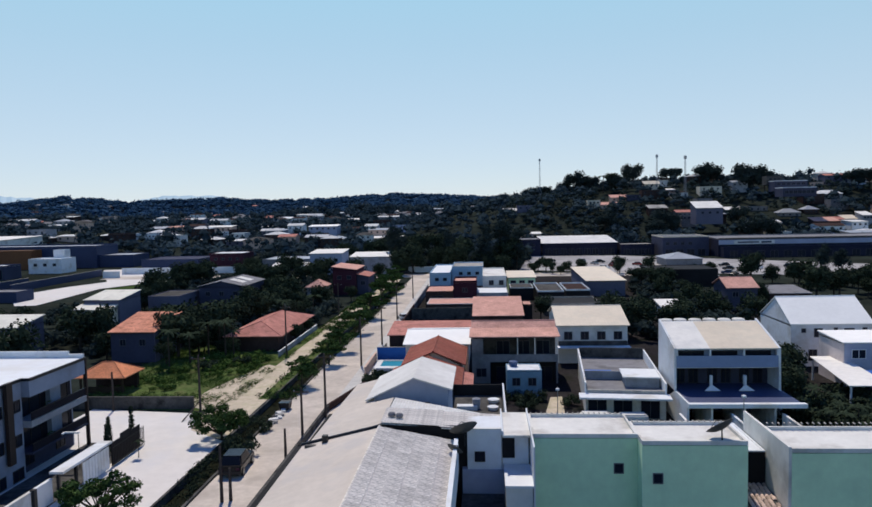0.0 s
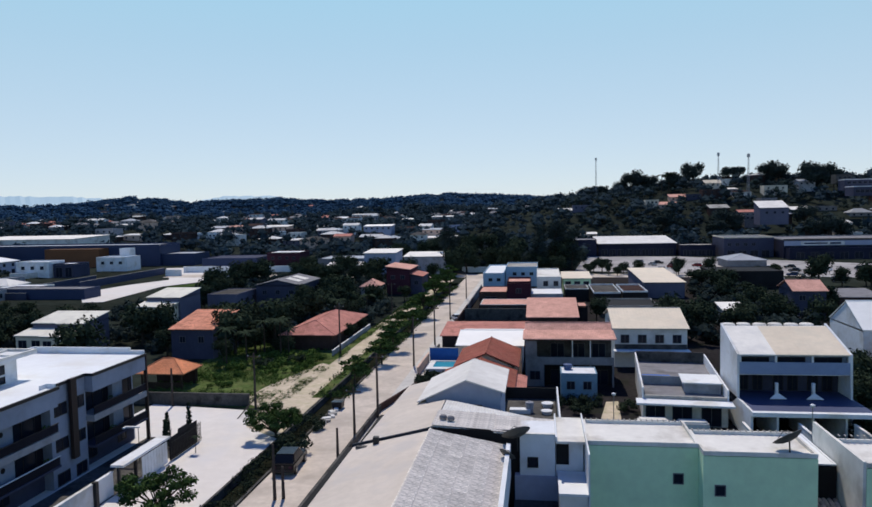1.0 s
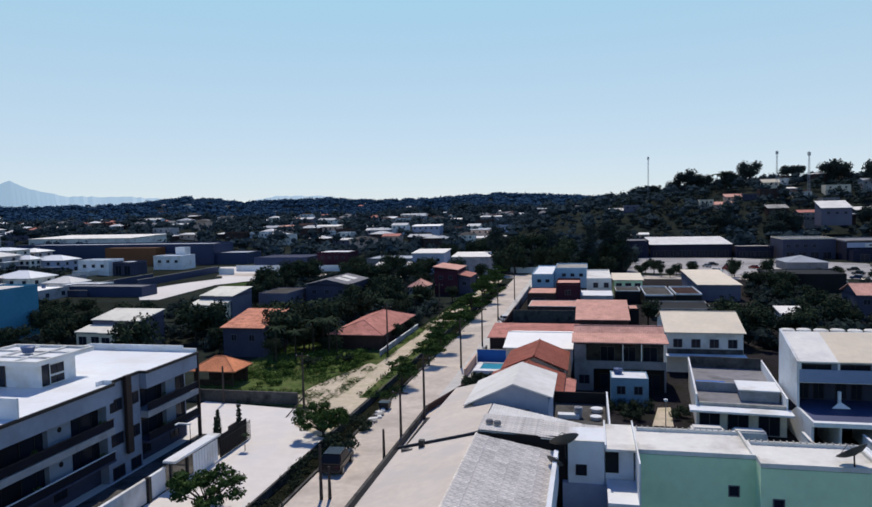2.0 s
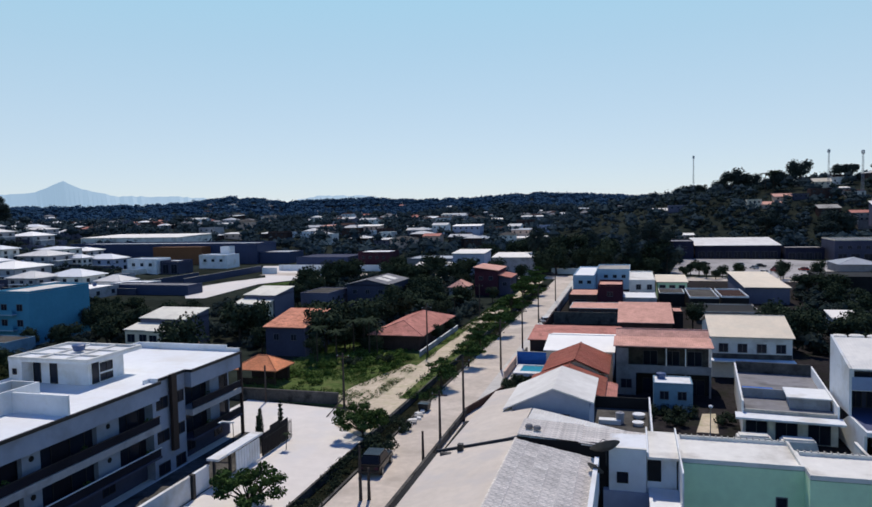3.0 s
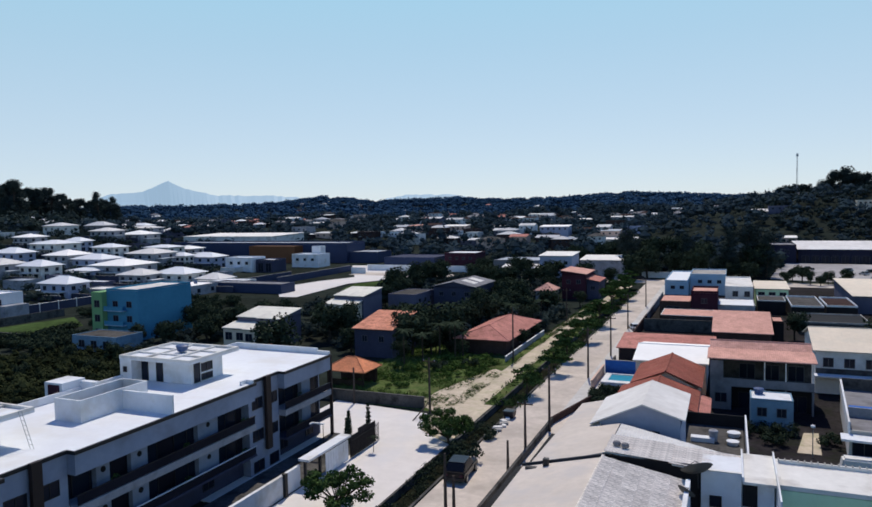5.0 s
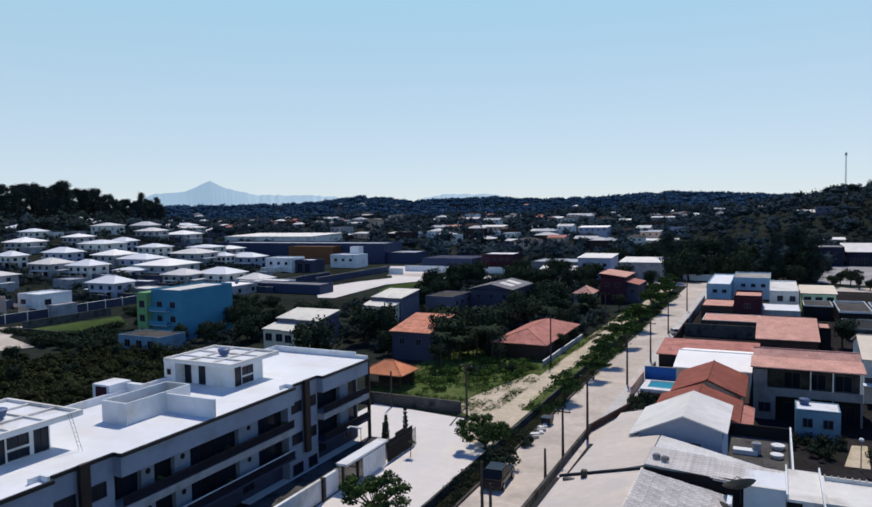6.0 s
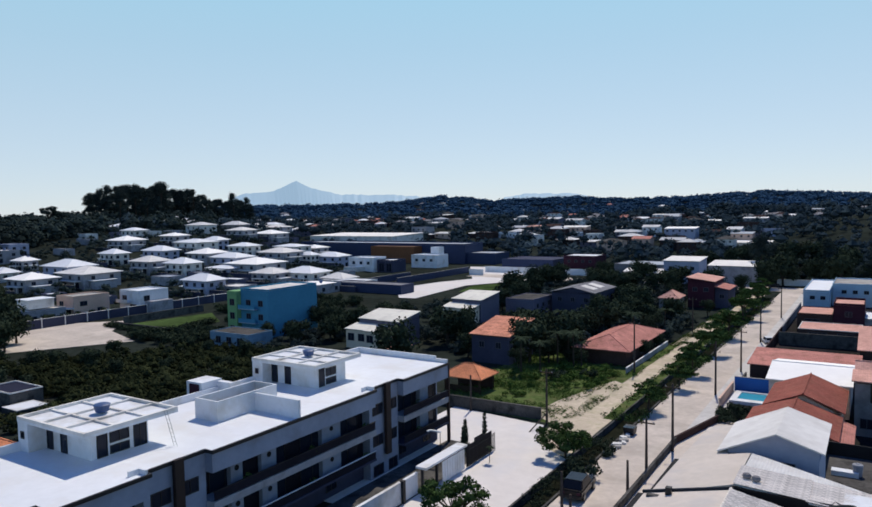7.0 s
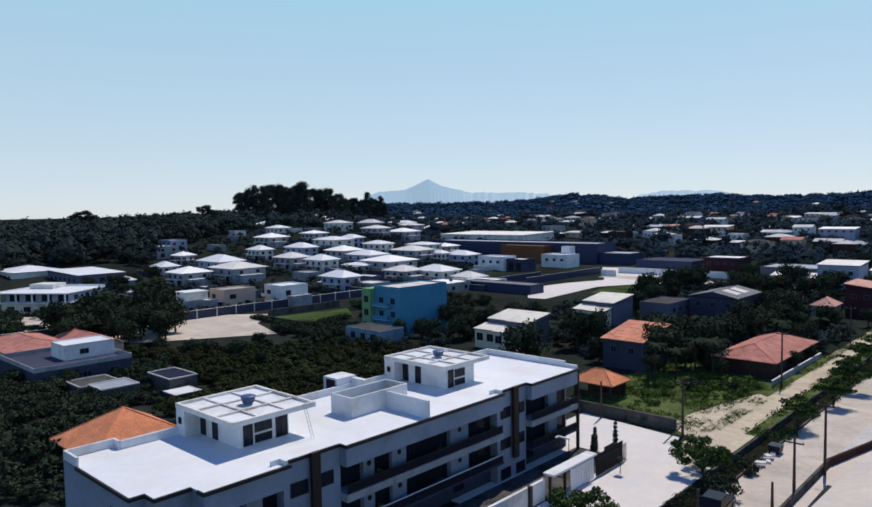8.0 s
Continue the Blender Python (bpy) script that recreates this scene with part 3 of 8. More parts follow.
H("dark_hut", "low black workshop shed", "shed", 51, 71, 217, 232, 5, BLACKW, "flat", BLACKW, (), rise=0.2)
H("shop_strip", "long dark blue commercial building with a pale roof edge", "shop", 29, 66, 353, 385, 6.2, NAVYD, "pent", SMOOTHW, row("S", 30, 65, 9, 0.1, 3.0, 3.2), rise=2.2, low="S")
H("shop_annex", "blue-grey building with a dark window beside the shops", "shop", 15, 28, 350, 370, 8.0, NAVYD, "flat", GREYD, row("S", 16, 27, 2, 4.8, 1.8, 1.2), rise=0.4)
H("low_shop", "low dark shop row with grey shutters", "shop", 67, 83, 348, 360, 5.0, NAVYD, "flat", CONC, row("S", 68, 82, 4, 0.1, 2.8, 2.8), rise=0.4)
H("shop_strip", "grey-blue two-storey commercial building", "shop", 84.4, 106, 338, 360, 8.8, NAVYG, "flat", GREYD, row("S", 85, 99, 4, 5.2, 1.6, 1.4) + row("S", 85, 105, 4, 0.1, 3.4, 3.0), rise=0.5, top=CREAM)
H("shop_strip", "long low commercial building with a pale upper wall", "shop", 107, 205, 328, 360, 8.0, NAVYD, "flat", GREYD, row("S", 108, 204, 14, 4.9, 3.0, 0.9), rise=0.5, top=GREYD)
strip = bpy.data.objects["shop_strip.002"]
part("upper_band", boxes((-48.9, 48.9, -16.1, -16.02, 5.6, 7.7)), LBLUEG, strip, "pale blue-grey upper wall band")
part("sign_board", boxes((-42, -24, -16.22, -16.12, 5.8, 7.4)), WHITE2, strip, "long pale shop sign board")
part("sign_bar", boxes((-40.5, -31, -16.3, -16.24, 6.3, 6.9), (-30, -25.5, -16.3, -16.24, 6.2, 7.0)), NAVY, strip, "dark blue bars on the sign")
part("roof_line", boxes((-49, 49, -16.3, -15.9, 8.3, 8.6)), BLACKW, strip)
H("shop_row", "low dark blue shop row with shutters", "shop", 107.5, 204, 322, 327.6, 4.6, NAVYD, "flat", NAVY, row("S", 109, 203, 16, 0.1, 3.4, 3.0), rise=0.3)



def tilted_panel(x0, x1, y0, y1):
    """A thin sheet lying on the east slope of the grey gable roof."""
    bm = bmesh.new()
    za, zb = 6.2 + 1.4 - 1.4 * x0 / 6.0 + 0.16, 6.2 + 1.4 - 1.4 * x1 / 6.0 + 0.16
    slab(bm, [(x0, y0, za), (x1, y0, zb), (x1, y1, zb), (x0, y1, za)], 0.05)
    return bm


# ---- west side of the street ----
H("terracotta_roofed_house", "two-storey grey house with an orange tile roof", "house", -64.9, -57.1, 115.5, 126, 5.4, NAVYG, "pent", TILE, row("S", -64.5, -57.5, 2, 2.9, 1.1, 1.2), rise=1.9, low="S")
H("bungalow", "dark-walled bungalow with a dull red hipped tile roof", "bungalow", -47, -37.8, 124, 147, 3, BROWNW, "hip", TILER, row("E", 126, 146, 4, 0.9, 1.4, 1.2), rise=1.9, over=0.9)
for xa, xb, ya, deep in ((-95.4, -84.5, 115.1, 11.2), (-94.2, -85.4, 152.4, 13.6)):
    w = (xb - xa) / 2
    for k in range(2):
        x0, x1, f = xa + k * w, xa + (k + 1) * w - 0.03, 0.6 * k
        H("duplex", "cream house front under a stepped pale sheet roof", "house", x0, x1, ya - f, ya + 3.8, 4.1, CREAM, "pent", SHEETD, row("S", x0, x1, 2, 1.6, 1.7, 1.6), rise=0.7, low="S", over=0.25, group="duplex houses")
        H("rear_house", "taller rear house with lilac walls and pale sheet roof", "house", x0 + 0.5, x1 + 0.5, ya + 4.1 - f, ya + deep, 5.8, LILAC, "pent", SHEETD, (), rise=1.2, low="S", over=0.25, group="duplex houses")
H("pink_lean_to", "small lean-to with a faded pink tile roof", "shed", -79.5, -75.5, 105, 110, 2.4, BROWNW, "pent", TILEP, (), rise=0.8, low="S")
H("grey_roofed_house", "grey house with a shiny grey metal roof", "house", -75, -63, 178, 195, 6.2, NAVYG, "gable", GREYD, row("S", -74.5, -63.5, 3, 3.6, 1.2, 1.2) + row("E", 180, 194, 4, 3.4, 1.2, 1.2), axis="y", rise=1.4)
H("dark_block", "dark brown two-storey block with a white roof edge", "building", -120, -105, 298, 312, 7, MAROON, "flat", WHITE, row("S", -119, -106, 4, 4.2, 1.4, 1.2), rise=0.3, top=MAROON)
H("white_bungalow", "low white house with roof tanks beside the pale street", "house", -124, -112, 264, 272, 3.4, WHITE, "flat", DECK, row("S", -123, -113, 3, 1.0, 1.4, 1.3), rise=0.4)
H("navy_plot", "dark blue-grey workshop yard building", "building", -152, -126, 300, 322, 4.6, NAVY, "flat", NAVYG, (), rise=0.3)
H("long_dark_building", "long low dark building with pale roof edge", "building", -94, -66, 290, 310, 4.6, GREYD, "flat", GREYR, (), rise=0.3)
H("blue_grey_building", "blue-grey three-storey building with a white roof", "building", -64.6, -52.6, 255, 268, 9.4, LBLUEG, "pent", SHEETW, row("S", -64, -53, 3, 6.2, 1.3, 1.2) + row("S", -64, -53, 3, 3.2, 1.3, 1.2), rise=0.8, low="S")
H("white_roofed_shed", "long shed with a broad white roof behind the houses", "shed", -52, -36, 268, 282, 7.0, GREYW, "pent", SHEETW, (), rise=1.0, low="S")
H("dark_red_house", "two-storey dark red house with a pale sloping roof", "house", -45.4, -38.4, 206, 220, 7.6, MAROON, "pent", TILEP, row("S", -45, -39, 2, 4.6, 1.3, 1.2), rise=1.0, low="E")
H("dark_red_wing", "lower dark wing with a pink sloping roof", "house", -38.3, -34.8, 207, 218, 5.4, NAVYG, "pent", TILER, [("S", -36.5, 2.8, 1.3, 1.2)], rise=0.9, low="E")
H("small_orange_house", "small house with an orange hipped roof", "house", -50.8, -45.8, 196, 203.5, 3.6, GREYD, "hip", TILEP, (), rise=1.8)
H("garden_shed", "small shed with a bright white roof among trees", "shed", -84.5, -79.5, 273, 279, 3.4, GREYW, "pent", SHEETW, (), rise=1.0, low="S")
H("garden_shed", "small white-roofed shed beside the dark house", "shed", -72.5, -68.5, 270, 275, 3.4, GREYW, "pent", SHEETW, (), rise=1.2, low="S")
H("grey_lodge", "weathered grey two-storey lodge", "house", -84, -76, 168, 181, 4.8, LILAC, "flat", DARKC, row("E", 169, 180, 3, 2.4, 1.2, 1.2), rise=0.2)
H("shopping_hall", "long navy shopping hall", "hall", -300, -184, 320, 340, 10, NAVY, "flat", GREYR, (), rise=0.6)
H("hall_wing", "lower navy wing of the shopping hall", "hall", -183.9, -167, 322, 338, 5.6, NAVY, "flat", GREYR, (), rise=0.3)
H("orange_hall", "orange-brown clad hall front", "hall", -240, -211, 312, 320, 9, MALLO, "flat", MALLO, (), rise=0.2)
H("white_roofed_hall", "hall with a broad white roof", "hall", -340, -268, 372, 408, 10.5, WHITE2, "pent", SHEETW, (), rise=1, low="S", base=1.5)
grh = bpy.data.objects["grey_roofed_house"]
for yy in (-5.0, 0.5):
    part("roof_panel", tilted_panel(0.9, 4.6, yy, yy + 3.6), WHITE2, grh, "white translucent roof sheet")
terra = bpy.data.objects["terracotta_roofed_house"]
# dim side light put into this face as a lighter blue-grey
part("east_face", boxes((3.9, 3.98, -5.2, 5.2, -0.2, 5.2)), LILAC, terra, "side wall face toned lighter than the front")
for yy in (-3.2, -0.4, 2.6):
    window(terra, "E", 3.98, yy, 2.8, 1.0, 1.3)
# ---- mountains ----


def mountain():
    bm = bmesh.new()
    prof = []
    for i in range(321):
        az = -62 + i * 0.3
        hgt = 12 * noise.noise((az / 1.1, 3, 0)) + 8 * noise.noise((az / 0.4, 5, 0))
        hgt += 150 * math.exp(-((az + 39.5) / 11) ** 4) + 10 * noise.noise((az / 2.3, 8, 0)) + 45 * math.exp(-((az + 47.5) / 1.6) ** 2) + 100 * math.exp(-abs((az + 43.5) / 2.0) ** 1.3)
        hgt += 140 * math.exp(-((az + 23) / 4.5) ** 4) - 20
        prof.append((az, hgt))
    rows_ = []
    for az, hgt in prof:
        a = radians(az)
        rows_.append([bm.verts.new((math.sin(a) * r, math.cos(a) * r, z)) for r, z in ((4550, -20), (4680, hgt), (4790, -20))])
    for p, q in zip(rows_, rows_[1:]):
        bm.faces.new((q[0], q[1], p[1], p[0]))
        bm.faces.new((q[1], q[2], p[2], p[1]))
    tagged(new("backdrop", mesh_of(bm, "backdrop", MOUNT)), "mountains on the horizon with glowing blue haze colour", "mountains", kind="structure")


mountain()

# ---- leaves ----


def leaf_cloud(verts, faces, rng, centre, radius, flat, count, size, core=0.0, ruffle=0.6):
    """Leaf clumps over an uneven lobe, round its twiggy dark inside."""
    if core:
        i = len(verts)
        for ax, ay, az in ((1, 0, 0), (0, 1, 0), (-1, 0, 0), (0, -1, 0), (0, 0, 1), (0, 0, -1)):
            q = radius * core * rng.uniform(0.75, 1.1)
            verts.append(Vector(centre) + Vector((ax * q, ay * q, az * q * flat)))
        for a in range(4):
            faces.append((i + a, i + (a + 1) % 4, i + 4))
            faces.append((i + (a + 1) % 4, i + a, i + 5))
    for _ in range(count):
        d = Vector((rng.gauss(0, 1), rng.gauss(0, 1), rng.gauss(0, 1))).normalized()
        r = radius * rng.uniform(0.55, 1.08)
        p = Vector(centre) + Vector((d.x * r, d.y * r, d.z * r * flat))
        n = (d + Vector((rng.gauss(0, ruffle), rng.gauss(0, ruffle), rng.gauss(0.3, ruffle)))).normalized()
        a = Matrix.Rotation(rng.uniform(0, 6.28), 3, n) @ n.orthogonal().normalized()
        b = n.cross(a)
        s, q = size * rng.uniform(0.6, 1.3), size * rng.uniform(0.35, 0.8)
        i = len(verts)
        verts.extend((p - a * s, p - b * q + n * 0.1 * s, p + a * s, p + b * q - n * 0.1 * s))
        faces.append((i, i + 1, i + 2, i + 3))


# ---- apartment block ----


def apartment_block():
    ob = thing("apartment_block", -51, 46, 0, "three-storey apartment block with shade-toned facade, dark balconies and white roof rooms", "building")
    ox, oy = -51, 46

    def bx(*rows_):
        return boxes(*[(a - ox, b - ox, c - oy, d - oy, e, f) for a, b, c, d, e, f in rows_])

    FOOTPRINTS.append((-61, -42, 19, 74))
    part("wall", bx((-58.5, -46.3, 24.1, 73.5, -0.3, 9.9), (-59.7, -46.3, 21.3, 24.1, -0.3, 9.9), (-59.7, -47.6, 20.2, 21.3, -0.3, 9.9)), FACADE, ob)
    part("roof", bx((-58.4, -46.3, 24.1, 73.4, 9.9, 10.02), (-59.6, -46.2, 21.3, 24.1, 9.9, 10.02), (-59.6, -47.6, 20.3, 21.3, 9.9, 10.02)), DECK, ob)
    bays = ((24.1, 31.3), (37.0, 58.5), (63.7, 73.3))
    setbacks = ((31.3, 37.0, 34.15), (58.5, 63.7, 61.3))
    for i, (y0, y1) in enumerate(bays):
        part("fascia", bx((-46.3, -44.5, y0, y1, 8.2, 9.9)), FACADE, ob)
        part("roof_edge", bx((-46.3, -44.5, y0, y1, 9.9, 10.02)), DECK, ob)
        part("coping", bx((-44.5, -44.3, y0 - 0.1, y1 + 0.1, 9.82, 10.1), (-45.3, -44.5, y0 - 0.12, y0, 9.82, 10.1), (-45.3, -44.5, y1, y1 + 0.12, 9.82, 10.1)), DARKM, ob, "dark metal roof edge")
        if i < 2:
            part("kerb", bx((-45.5, -44.52, y1 - 0.3, y1 - 0.1, 10.02, 10.42), (-45.5, -45.3, y1 - 1.1, y1 - 0.3, 10.02, 10.42)), WHITE, ob, "low white roof kerb")
        for z in (2.6, 5.75):
            slab_ = part("balcony", bx((-46.3, -44.45, y0, y1, z - (0.6 if z > 5 else 0.15), z + 0.05)), GREYW if z > 5 else NAVYG, ob)
            part("railing", bx((-44.56, -44.5, y0 + 0.1, y1 - 0.1, z + 0.12, z + 0.86)), RAILD, slab_, "dark tinted railing panel")
            part("handrail", bx((-44.6, -44.46, y0, y1, z + 0.86, z + 0.92)), WHITE if z < 5 and i == 1 else DARKM, slab_)
            # balcony recess shade put into a near-black back wall
            part("recess_wall", bx((-46.3, -46.27, y0 + 0.05, y1 - 0.05, z + 0.06, z + 2.3)), RAILD, ob, "balcony back wall darkened for recess shade")
            top_ = 8.2 if z > 5 else 5.15
            for ya, yb in ((24.3, 25.6), (28.2, 29.6), (39.9, 41.2), (43.4, 45.2), (51.4, 54.2), (68.8, 70.6)):
                if y0 < ya < y1:
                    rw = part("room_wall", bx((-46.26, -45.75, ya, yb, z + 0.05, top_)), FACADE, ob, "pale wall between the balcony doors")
                    if i == 1:
                        disc = bmesh.new()
                        bmesh.ops.create_cone(disc, cap_ends=True, segments=18, radius1=0.24, radius2=0.24, depth=0.06,
                                              matrix=Matrix.Translation((-45.73 - ox, (ya + yb) / 2 - oy, z + 1.55)) @ Matrix.Rotation(math.pi / 2, 4, "Y"))
                        part("porthole", disc, BLACKW, rw, "round dark window")
            n = max(1, round((y1 - y0) / 5.9))
            w = (y1 - y0) / n
            for k in range(n):
                yy = y0 + (k + 0.5) * w
                window(ob, "E", -46.27 - ox, yy - oy, z + 0.08, 3.4, 2.2, "door", DARKM)
            for k in range(2 * n):
                yy = y0 + (k + 0.5) * w / 2
                if (k * 7 + int(z)) % 3 == 0:
                    pb = bmesh.new()
                    lathe(pb, ((0.18, 0), (0.26, 0.35), (0.24, 0.36)), 8, (-44.9 - ox, yy - oy, z + 0.06))
                    pot = part("planter", pb, TILE, ob)
                    vs, fs = [], []
                    leaf_cloud(vs, fs, RNG_P, (-44.9 - ox, yy - oy, z + 0.75), 0.42, 0.9, 40, 0.13)
                    me = bpy.data.meshes.new("plant")
                    me.from_pydata([tuple(v) for v in vs], [], fs)
                    me.materials.append(LEAFP)
                    shared("plant", me, pot, Matrix())
        for yy in (y0 + 0.2 * (y1 - y0), y0 + 0.75 * (y1 - y0)):
            window(ob, "E", -46.27 - ox, yy - oy, 0.7, 1.6, 1.3, "window", DARKM)
        # dark overlay stands for the shade on the ground floor
        part("ground_floor", bx((-46.3, -46.27, y0 + 0.05, y1 - 0.05, -0.2, 2.4)), NAVYG, ob, "ground floor overlay darkened for shade")
    for y0, y1, yc in setbacks:
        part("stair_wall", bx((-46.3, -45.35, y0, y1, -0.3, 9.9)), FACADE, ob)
        part("roof_edge", bx((-46.3, -45.35, y0, y1, 9.9, 10.02)), DECK, ob)
        part("coping", bx((-45.35, -45.15, y0 + 0.12, y1 - 0.12, 9.82, 10.1)), DARKM, ob, "dark metal roof edge")
        part("pilaster", bx((-45.15, -44.8, yc - 0.42, yc + 0.42, 2.3, 10.2)), COLUMN, ob, "dark brown clad pilaster")
        for z in (0.2, 3.5, 6.9):
            for ya, yb in ((yc - 2.25, yc - 0.5), (yc + 0.5, yc + 2.1)):
                window(ob, "E", -45.35 - ox, (ya + yb) / 2 - oy, z, yb - ya, 1.2, "window", DARKM)
    part("end_post", bx((-44.75, -44.4, 73.3, 73.55, 0, 9.8)), COLUMN, ob, "dark brown corner post")
    part("coping", bx((-46.2, -46.0, 21.2, 24.0, 9.82, 10.1), (-47.6, -46.2, 21.18, 21.3, 9.82, 10.1), (-47.6, -47.4, 20.1, 21.18, 9.82, 10.1), (-57.0, -47.6, 20.05, 20.2, 9.82, 10.1)), DARKM, ob, "dark metal roof edge")
    for z in (0.9, 4.2, 7.5):
        window(ob, "E", -46.2 - ox, 22.7 - oy, z, 1.6, 1.3, "window", DARKM)
        window(ob, "S", -50 - ox, 20.2 - oy, z, 1.4, 1.2, "window", DARKM)
        window(ob, "N", -50 - ox, 73.5 - oy, z, 1.4, 1.2, "window", DARKM)
    part("parapet", bx((-58.6, -58.4, 24.3, 73.5, 10.02, 10.75), (-58.4, -46.3, 73.3, 73.5, 10.02, 10.75), (-59.7, -58.6, 24.1, 24.3, 10.02, 10.75), (-59.7, -59.5, 20.2, 24.1, 10.02, 10.75), (-59.5, -57.0, 20.2, 20.4, 10.02, 10.75), (-46.3, -44.6, 73.2, 73.48, 10.02, 10.45)), WHITE, ob)
    # roof rooms under slabs that overhang to the south and east, with a closet flush at the west end
    for x0, x1, y0, y1, rx0, rx1, ry0, ry1 in ((-57.2, -50.9, 30.8, 35.8, -58.7, -49.3, 29.3, 37.6), (-57.2, -50.5, 56.0, 60.9, -58.8, -49.4, 54.7, 62.4)):
        room = part("roof_room", bx((x0, x1, y0, y1, 10.02, 12.4)), WHITE, ob)
        closet = part("closet", bx((rx0 + 0.03, x0, ry0 + 0.03, y1, 10.02, 12.4)), WHITE, ob)
        window(closet, "S", rx0 + 0.75 - ox, ry0 + 0.03 - oy, 11.1, 0.5, 0.6, "window", DARKM)
        part("canopy", bx((rx0, rx1, ry0, ry1, 12.4, 12.6)), WHITE, room)
        part("canopy_rim", bx((rx0, rx1, ry0, ry0 + 0.25, 12.6, 12.85), (rx0, rx1, ry1 - 0.25, ry1, 12.6, 12.85), (rx0, rx0 + 0.25, ry0 + 0.25, ry1 - 0.25, 12.6, 12.85),
                              (rx1 - 0.25, rx1, ry0 + 0.25, ry1 - 0.25, 12.6, 12.85)), WHITE2, room)
        for k in (1, 2):
            xx, yy = rx0 + (rx1 - rx0) * k / 3, ry0 + (ry1 - ry0) * k / 3
            part("beam", bx((xx - 0.12, xx + 0.12, ry0 + 0.25, ry1 - 0.25, 12.6, 12.78)), WHITE2, room)
            part("beam", bx((rx0 + 0.25, rx1 - 0.25, yy - 0.12, yy + 0.12, 12.6, 12.76)), WHITE2, room)
        tb = bmesh.new()
        cx, cy = (rx0 + rx1) / 2 - ox, (ry0 + ry1) / 2 + 0.3 - oy
        lathe(tb, ((0.5, 12.76), (0.66, 13.3), (0.7, 13.34), (0.55, 13.42), (0.2, 13.5)), 14, (cx, cy, 0))
        part("water_tank", tb, TANKB, room, "dark blue plastic water tank")
        window(ob, "S", x0 + 0.6 - ox, y0 - oy, 10.05, 0.9, 2.1, "door", DARKM)
        window(ob, "S", x0 + 2.6 - ox, y0 - oy, 10.05, 0.9, 2.1, "door", DARKM)
        window(ob, "E", x1 - ox, y0 + 0.9 - oy, 10.05, 0.9, 2.1, "door", DARKM)
        window(ob, "E", x1 - ox, y0 + 2.4 - oy, 11.0, 1.7, 0.9, "window", DARKM)
        window(ob, "E", x1 - ox, y0 + 2.4 - oy, 10.1, 1.7, 0.7, "window", DARKM)
        if y0 > 40:
            continue
        window(ob, "E", x1 - ox, y1 - 0.75 - oy, 10.05, 1.2, 2.1, "door", DARKM)
        lb = bmesh.new()
        for dx in (0.0, 0.4):
            tube(lb, (rx1 - ox + 0.9 + dx, ry1 - oy - 1.2, 10.02), (rx1 - ox + 0.06 + dx, ry1 - oy - 1.4, 12.9), 0.02, 0.02, 5)
        for k in range(1, 8):
            u = k / 8
            tube(lb, (rx1 - ox + 0.9 - 0.84 * u, ry1 - oy - 1.2 - 0.2 * u, 10.02 + 2.88 * u), (rx1 - ox + 1.3 - 0.84 * u, ry1 - oy - 1.2 - 0.2 * u, 10.02 + 2.88 * u), 0.014, 0.014, 5)
        part("ladder", lb, STEEL, room, "thin steel ladder")
    # hollow light wells
    x0, x1, y0, y1, z, t = -53.2, -50.1, 42.4, 49.8, 11.95, 0.16
    part("light_well", bx((x0, x1, y0, y0 + t, 10.02, z), (x0, x1, y1 - t, y1, 10.02, z), (x0, x0 + t, y0 + t, y1 - t, 10.02, z), (x1 - t, x1, y0 + t, y1 - t, 10.02, z)), WHITE, ob)
    part("well_floor", bx((x0 + t, x1 - t, y0 + t, y1 - t, 10.02, 10.1)), CONC, ob)
    part("wing_wall", bx((-50.1, -44.4, 46.9, 47.12, 10.02, 11.75)), WHITE, ob, "white screen wall on the roof")
    part("chimney_block", bx((-61, -58.6, 47.6, 50.2, -0.2, 11.5), (-58.6, -56.6, 49.6, 50.2, 10.02, 11.3)), WHITE, ob)
    part("planter_box", bx((-60.4, -59.0, 47.45, 47.6, 10.2, 11.3)), MAROON, ob)


RNG_P = random.Random(4)
LEAFP = material("balcony_plants", (0.06, 0.1, 0.03), 0.7, 0.2, island=0.4)
RAILD = material("dark_railing_and_recess_shade", (0.014, 0.014, 0.022), 0.7, 0.2, 0.1, 1)
COLUMN = material("brown_black_cladding", (0.03, 0.02, 0.018), 0.6, 0.15, 0.1, 1)


apartment_block()


